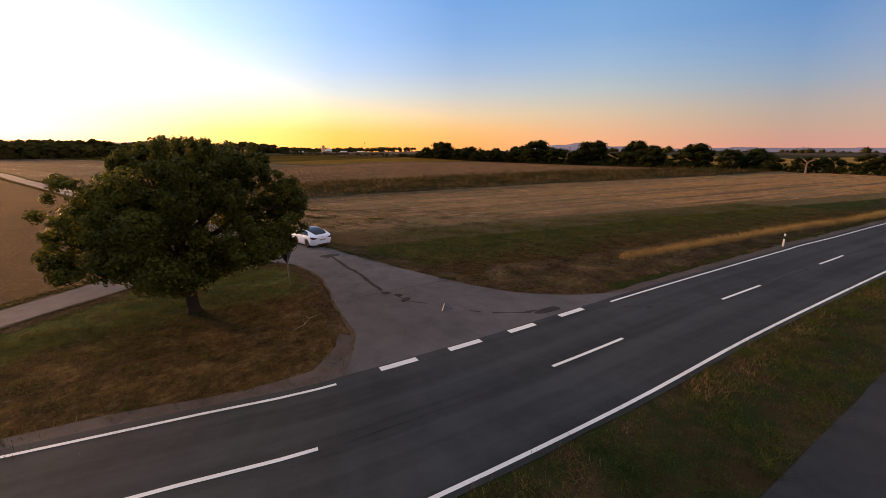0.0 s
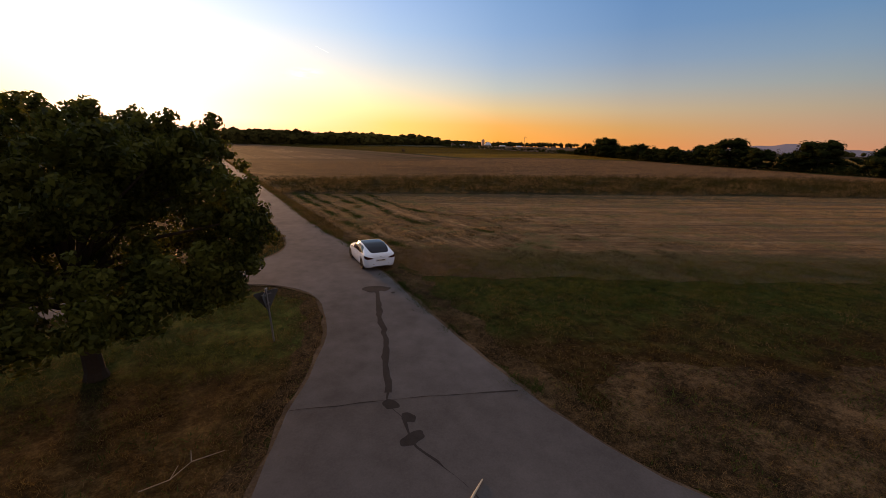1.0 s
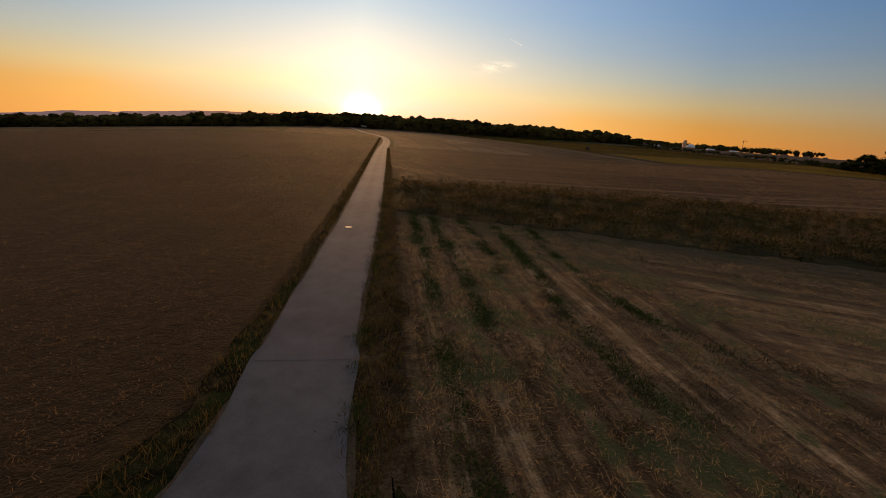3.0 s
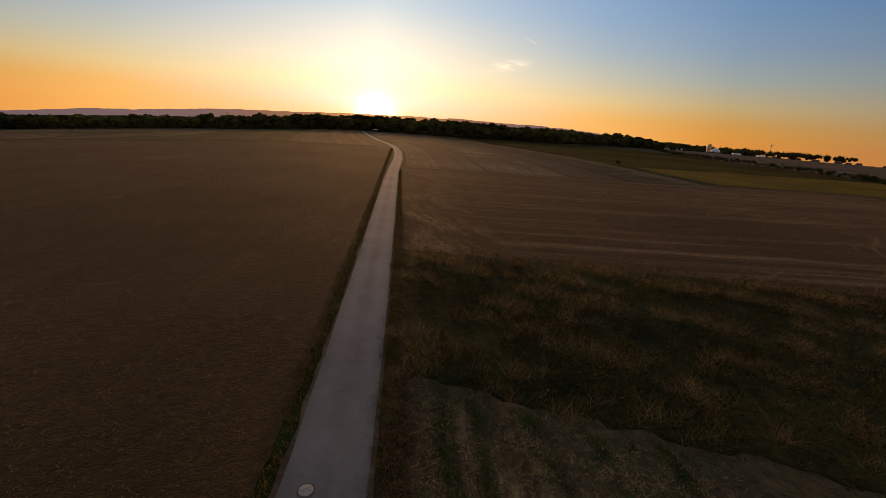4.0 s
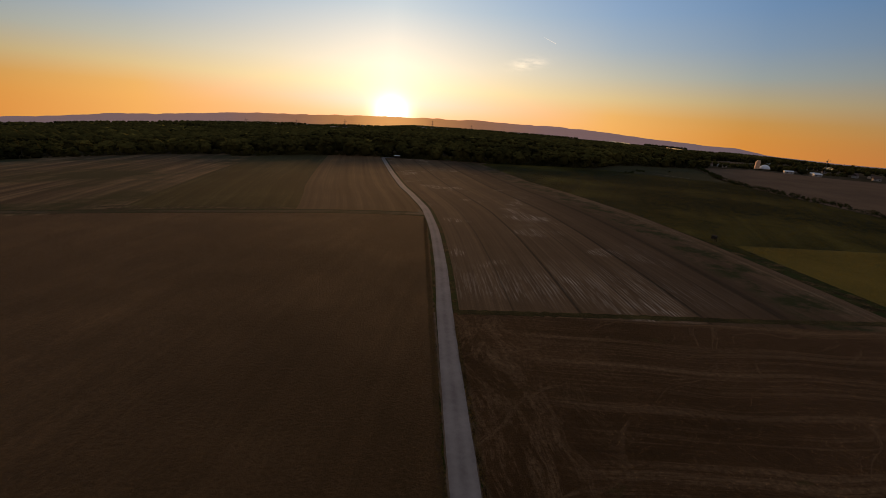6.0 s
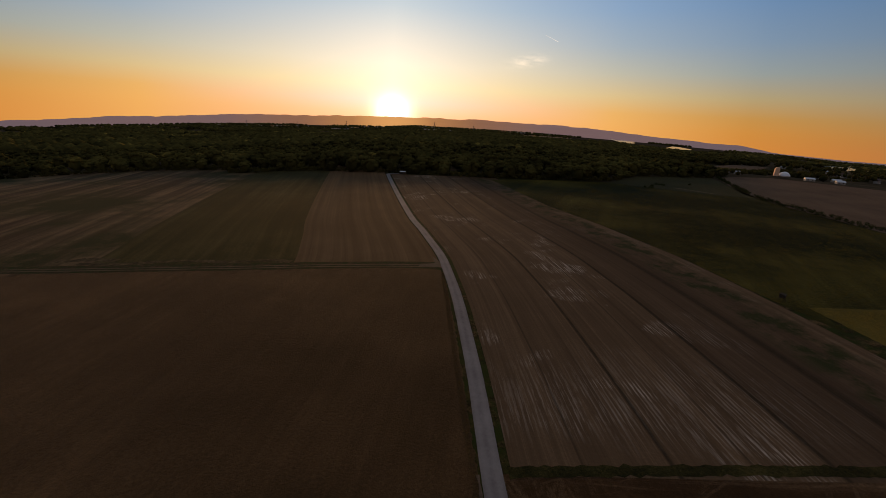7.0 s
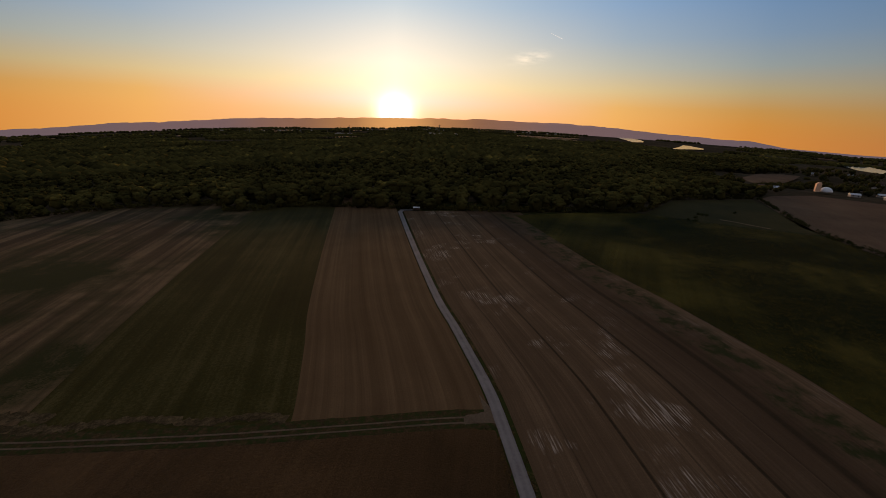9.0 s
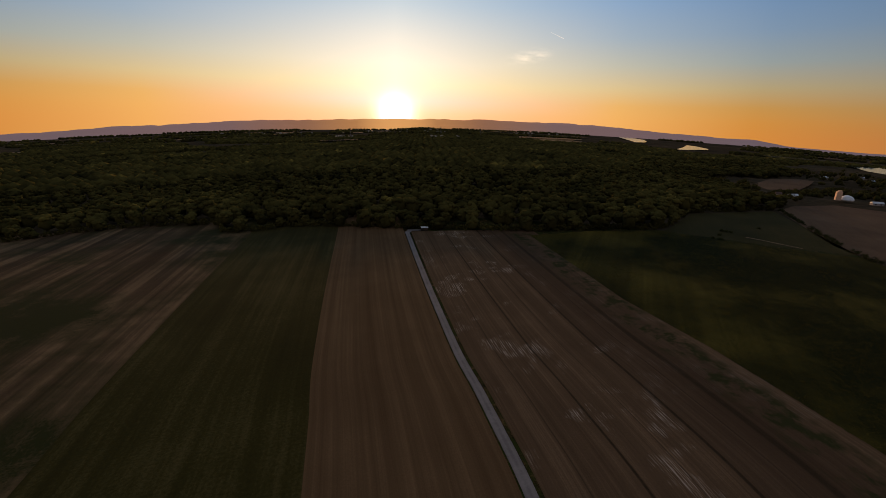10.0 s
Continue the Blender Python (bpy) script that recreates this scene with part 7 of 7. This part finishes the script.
v, t = joined(blades(q, 4, (0.04, 0.13), 0.010, 0.07, 0.7), blades(q[::3], 6, (0.02, 0.07), 0.012, 0.25, 3.5), blades(banded(scatter(far_stubble, 18), -0.05), 4, (0.06, 0.20), 0.022, 0.2, 0.5))
cl = scatter([(3.4, 33), (3.4, 3), (6, 0.5), (13, 3), (14, 14), (13.5, 29)], 7)
cl = cl[[noise.noise((a * 0.9, b2 * 0.5, 19)) + 0.6 * noise.noise((a * 2.2, b2 * 1.3, 6)) > 0.05 for a, b2 in cl]]
v, t = joined((v, t), blades(cl, 16, (0.04, 0.15), 0.013, 0.20, 1.5))
stuff("stubble_straw", v, t, M["straw"], "loose straw and short cut stubble", "straw")
weed_rows = [smooth_line(pts, 0.25) for pts in ([(4.7, 34), (4.7, 19), (4.5, 10.6), (4.7, 6), (5.0, 3), (5.6, 1)], [(6.2, 33), (6.3, 22), (6.4, 16), (6.5, 12)], [(13.2, 29), (12.8, 22), (13.0, 15.5), (14.6, 11.5)],
                                                [(10.7, 32), (10.4, 21), (10.1, 14), (10.2, 9.2), (11.6, 7), (12.4, 5), (13.8, 2.8)], [(8.3, 31), (8.6, 24), (8.4, 19)])]
rq = np.array([(q.x + dx, q.y + dy) for line in weed_rows for q in line for dx, dy in rng.normal(0, 0.22, (18, 2)) if noise.noise((q.x * 0.8 + dx, q.y * 0.6 + 2 * dy, 8)) > 0.02])
gz = np.concatenate([scatter([(4.0, 24), (4.0, 33.4), (30, 22), (58, 8.5), (56, 5), (30, 15.5), (16, 21)], 5), scatter([(11, 12), (19, 7), (30, 2), (30, 5.5), (20, 10.5), (12, 15)], 4)])
gz = gz[[noise.noise((a * 0.35, b2 * 0.5, 14)) + 0.6 * noise.noise((a * 1.1, b2 * 1.1, 2)) > 0.10 for a, b2 in gz]]
v, t = joined(blades(rq, 7, (0.03, 0.17), 0.019, 0.15, 0.9), blades(gz, 9, (0.04, 0.13), 0.018, 0.20, 0.9))
bq = scatter([(16, 53), (47, 46), (70, 37), (100, 22), (142, -3), (150, 40), (160, 88), (132, 121), (16, 100)], 4.0)
bq = bq[rng.random(len(bq)) < np.clip((np.hypot(bq[:, 0], bq[:, 1] - 30) - 25) / 60, 0.12, 1.0)]
v2, t2 = blades(bq, 4, (0.05, 0.14), 0.015, 0.15, 0.6)
stuff("loose_straw", v2, t2, M["straw"], "thin cut straw left standing on the harvested field", "straw")
yq = scatter([(97, 131), (132, 129), (168, 97), (195, 131), (213, 177), (98, 178)], 3.0)
v2, t2 = blades(yq, 5, (0.25, 0.50), 0.018, 0.2, 0.3)
stuff("crop_ears", v2, t2, M["ears"], "ripening ears of the yellow crop", "crop")
oq = scatter(crop_edge + [(100, 425), (152, 428), (200, 394), (241, 371), (226, 260), (213, 180), (98, 180)], 1.2)
v2, t2 = blades(oq, 4, (0.30, 0.55), 0.036, 0.4, 0.35)
stuff("green_crop_ears", v2, t2, M["oat_ears"], "drooping ears of the dull green crop", "crop")
stuff("weed_rows", v, t, M["dark_weeds"], "rows of dark green weeds along the headland", "weeds")
sq = scatter([(-2.9, 9.5), (-4.2, 5.8), (-8, 3.7), (-16, 1.6), (-40, -2), (-60, 30), (-60, 90), (-2.7, 110)], 17)
sq = sq[rng.random(len(sq)) < np.exp(-np.hypot(sq[:, 0] + 3, sq[:, 1] - 8) / 45)]
v, t = blades(sq, 4, (0.03, 0.09), 0.012, 0.12, 1.0, 0.03)
stuff("soil_clods", v, t, M["clod"], "straw bits and clods on the tilled soil", "straw")
wq = scatter([(3.6, 33.6), (30, 22.5), (60, 8.5), (112, -20.5), (135, -31), (138, -5), (100, 20), (70, 35), (47, 44), (23, 49.4), (3.8, 53)], 2.6)
wq = wq + rng.normal(0, 0.55, wq.shape)
wh = rng.uniform(0.25, 0.95, len(wq)) * np.array([1 + 0.45 * noise.noise((a * 0.12, b2 * 0.12, 2)) + 0.6 * noise.noise((a * 0.55, b2 * 0.55, 7)) for a, b2 in wq])
cen = np.concatenate([np.stack([wq[:, 0], wq[:, 1], wh], 1), np.stack([wq[:, 0] + 0.1, wq[:, 1], wh * 0.45], 1)])
v1, t1 = leaf_cloud(cen, np.full(len(cen), 0.34), 125000, 0.086, 0.9, 0.8)
dq = wq[[noise.noise(((0.89 * a - 0.45 * b2) * 0.10, (0.45 * a + 0.89 * b2) * 0.45, 3)) + 0.5 * noise.noise((a * 0.45, b2 * 0.9, 8)) > 0.14 for a, b2 in wq]]
v, t = blades(dq, 40, (0.40, 1.05), 0.008, 0.24, 0.75)
stuff("dry_weed_tufts", v, t, M["dry_tufts"], "pale dry grass tufts among the weeds", "grass")
v, t = v1, t1
stuff("tall_weeds", v, t, M["weeds"], "tall dark weeds and thistles going to seed", "weeds")


fq = scatter(right_verge, 0.9, (CAR_SPOT,))
fq = fq[[noise.noise((a * 0.35, b2 * 0.35, 4)) > 0.12 for a, b2 in fq]]
v, t = leaf_cloud(np.stack([fq[:, 0], fq[:, 1], np.full(len(fq), 0.16)], 1), np.full(len(fq), 0.22), len(fq) * 3, 0.011, 0.4, 0.9)
stuff("white_flowers", v, t, M["petal"], "tiny white flowers in the verge", "flowers")
# regrowth scattered through the stubble beside the lane
kq = scatter([(4.5, 1), (9, -3.4), (20, -9), (27, -9), (25, 4), (14, 12), (4.6, 14)], 3.2)
kq = kq[[noise.noise((a * 0.4, b2 * 0.4, 71)) + 0.7 * noise.noise((a * 1.3, b2 * 1.3, 33)) > 0.05 for a, b2 in kq]]
v, t = blades(kq, 22, (0.05, 0.20), 0.013, 0.26, 0.9)
stuff("stubble_regrowth", v, t, M["weeds"], "dark regrowth clumps in the stubble beside the lane", "weeds")
# rank growth between the road and the cycle path: dark herbs, with dry stalks on the road side
nr = scatter(near_right, 9)
nr = nr[[noise.noise((a * 0.55, b2 * 0.55, 51)) + 0.6 * noise.noise((a * 1.7, b2 * 1.7, 13)) > 0.02 for a, b2 in nr]]
v, t = joined(blades(nr, 20, (0.06, 0.30), 0.010, 0.20, 0.8), leaf_cloud(np.stack([nr[:, 0], nr[:, 1], rng.uniform(0.05, 0.16, len(nr))], 1), np.full(len(nr), 0.20), len(nr) * 8, 0.030, 0.5, 0.8))
stuff("verge_herbs", v, t, M["dark_weeds"], "dark rank herbs between road and cycle path", "weeds")
band = [(q.x, q.y) for q in offset_line([q for q in ROAD if -20 < q.x < 70], 3.1)] + [(q.x, q.y) for q in offset_line([q for q in ROAD if -20 < q.x < 70], 4.3)][::-1]
sq = scatter(band, 12)
sq = sq[[noise.noise((a * 0.28, b2 * 0.28, 61)) + 0.5 * noise.noise((a * 1.3, b2 * 1.3, 27)) > 0.10 for a, b2 in sq]]
v, t = blades(sq, 16, (0.08, 0.34), 0.007, 0.16, 0.7)
stuff("verge_stalks", v, t, M["dry_tufts"], "golden dry stalks along the road edge", "grass")
# coarser clumps that break up the verges, and a dry fringe along the lane
cq = np.concatenate([scatter(island, 1.6), scatter(right_verge, 1.3, (CAR_SPOT,)), scatter(near_right, 1.0)])
v, t = blades(cq, 26, (0.03, 0.14), 0.008, 0.26, 1.2)
stuff("dry_clumps", v, t, M["thatch"], "pale dry grass clumps in the verge", "grass")
cq = np.concatenate([scatter(island, 1.2), scatter(right_verge, 1.6, (CAR_SPOT,)), scatter(near_right, 3.0)])
cq = cq[[noise.noise((a * 0.16, b2 * 0.16, 21)) > -0.1 for a, b2 in cq]]
v, t = blades(cq, 24, (0.04, 0.18), 0.014, 0.24, 0.9)
stuff("dark_clumps", v, t, M["dark_weeds"], "dark green herb clumps in the verge", "weeds")
fr = np.array([(q.x + 0.25 + abs(dx), q.y + dy) for q in edge_right if q.y < 70 for dx, dy in rng.normal(0, 0.8, (50, 2))])
fr = np.concatenate([fr, np.array([(q.x - 0.35 + dx, q.y + dy) for q in edge_left for dx, dy in rng.normal(0, 0.7, (60, 2))])])
fr = fr[~inside(fr[:, 0], fr[:, 1], CAR_SPOT) & ~inside(fr[:, 0], fr[:, 1], side)]
v, t = blades(fr, 7, (0.03, 0.08), 0.006, 0.10, 1.2, 0.02)
stuff("dry_fringe", v, t, M["thatch"], "trodden dry grass along the lane edge", "grass")
eq = np.array([(q.x + dx, q.y + dy) for line in (edge_left, edge_top, edge_right) for q in line if q.y < 70 for dx, dy in rng.normal(0, 0.16, (5, 2)) if noise.noise((q.x * 1.3, q.y * 1.3, 12)) > -0.1])
eq = eq[~inside(eq[:, 0], eq[:, 1], [(-2.2, -20), (1.2, -20), (1.75, -3.6), (1.8, 4), (1.4, 8), (1.35, 16), (1.8, 30), (1.9, 70), (-0.5, 70), (-0.85, 9), (-1.5, 5.3), (-3, 3.5), (-3.2, -1.5), (-2.1, -4)])]
v, t = blades(eq, 8, (0.03, 0.11), 0.013, 0.10, 1.0)
stuff("edge_tufts", v, t, M["green_grass"], "dark green tufts creeping over the lane edge", "grass")
kq = np.array([(q.x + 0.15 + dx, q.y + dy) for q in edge_right if -16 < q.y < 40 for dx, dy in rng.normal(0, 0.20, (16, 2)) if noise.noise((q.x, q.y * 0.8, 41)) + 0.5 * noise.noise((q.x, q.y * 2.3, 17)) > 0.0])
kq = kq[~inside(kq[:, 0], kq[:, 1], CAR_SPOT)]
v, t = blades(kq, 12, (0.05, 0.20), 0.016, 0.12, 0.8)
stuff("edge_weeds", v, t, M["dark_weeds"], "dark green weed clumps along the lane edge", "weeds")
q = scatter([(2.6, 4), (4, -2.5), (8.5, -3.4), (8, 1), (7, 6), (5, 14), (3.3, 20)], 11)
v, t = blades(q, 6, (0.05, 0.18), 0.011, 0.12, 0.7)
stuff("rough_grass", v, t, M["grass"], "rough dry grass between verge and stubble", "grass")


# thin vapour trail high in the evening sky
def trail():
    bm = bmesh.new()
    far = 4300

    def sky_at(az, el):
        return Vector((-14 + far * math.sin(radians(az)) * math.cos(radians(el)), 100 + far * math.cos(radians(az)) * math.cos(radians(el)), 54 + far * math.sin(radians(el))))
    rod(bm, sky_at(15.4, 10.45), sky_at(17.0, 9.75), 0.8, 2.6, 8)
    top = thing("vapour_trail", "short white vapour trail in the sky", "vapour trail")
    part("streak", bm, M["white_trail"], top)


trail()
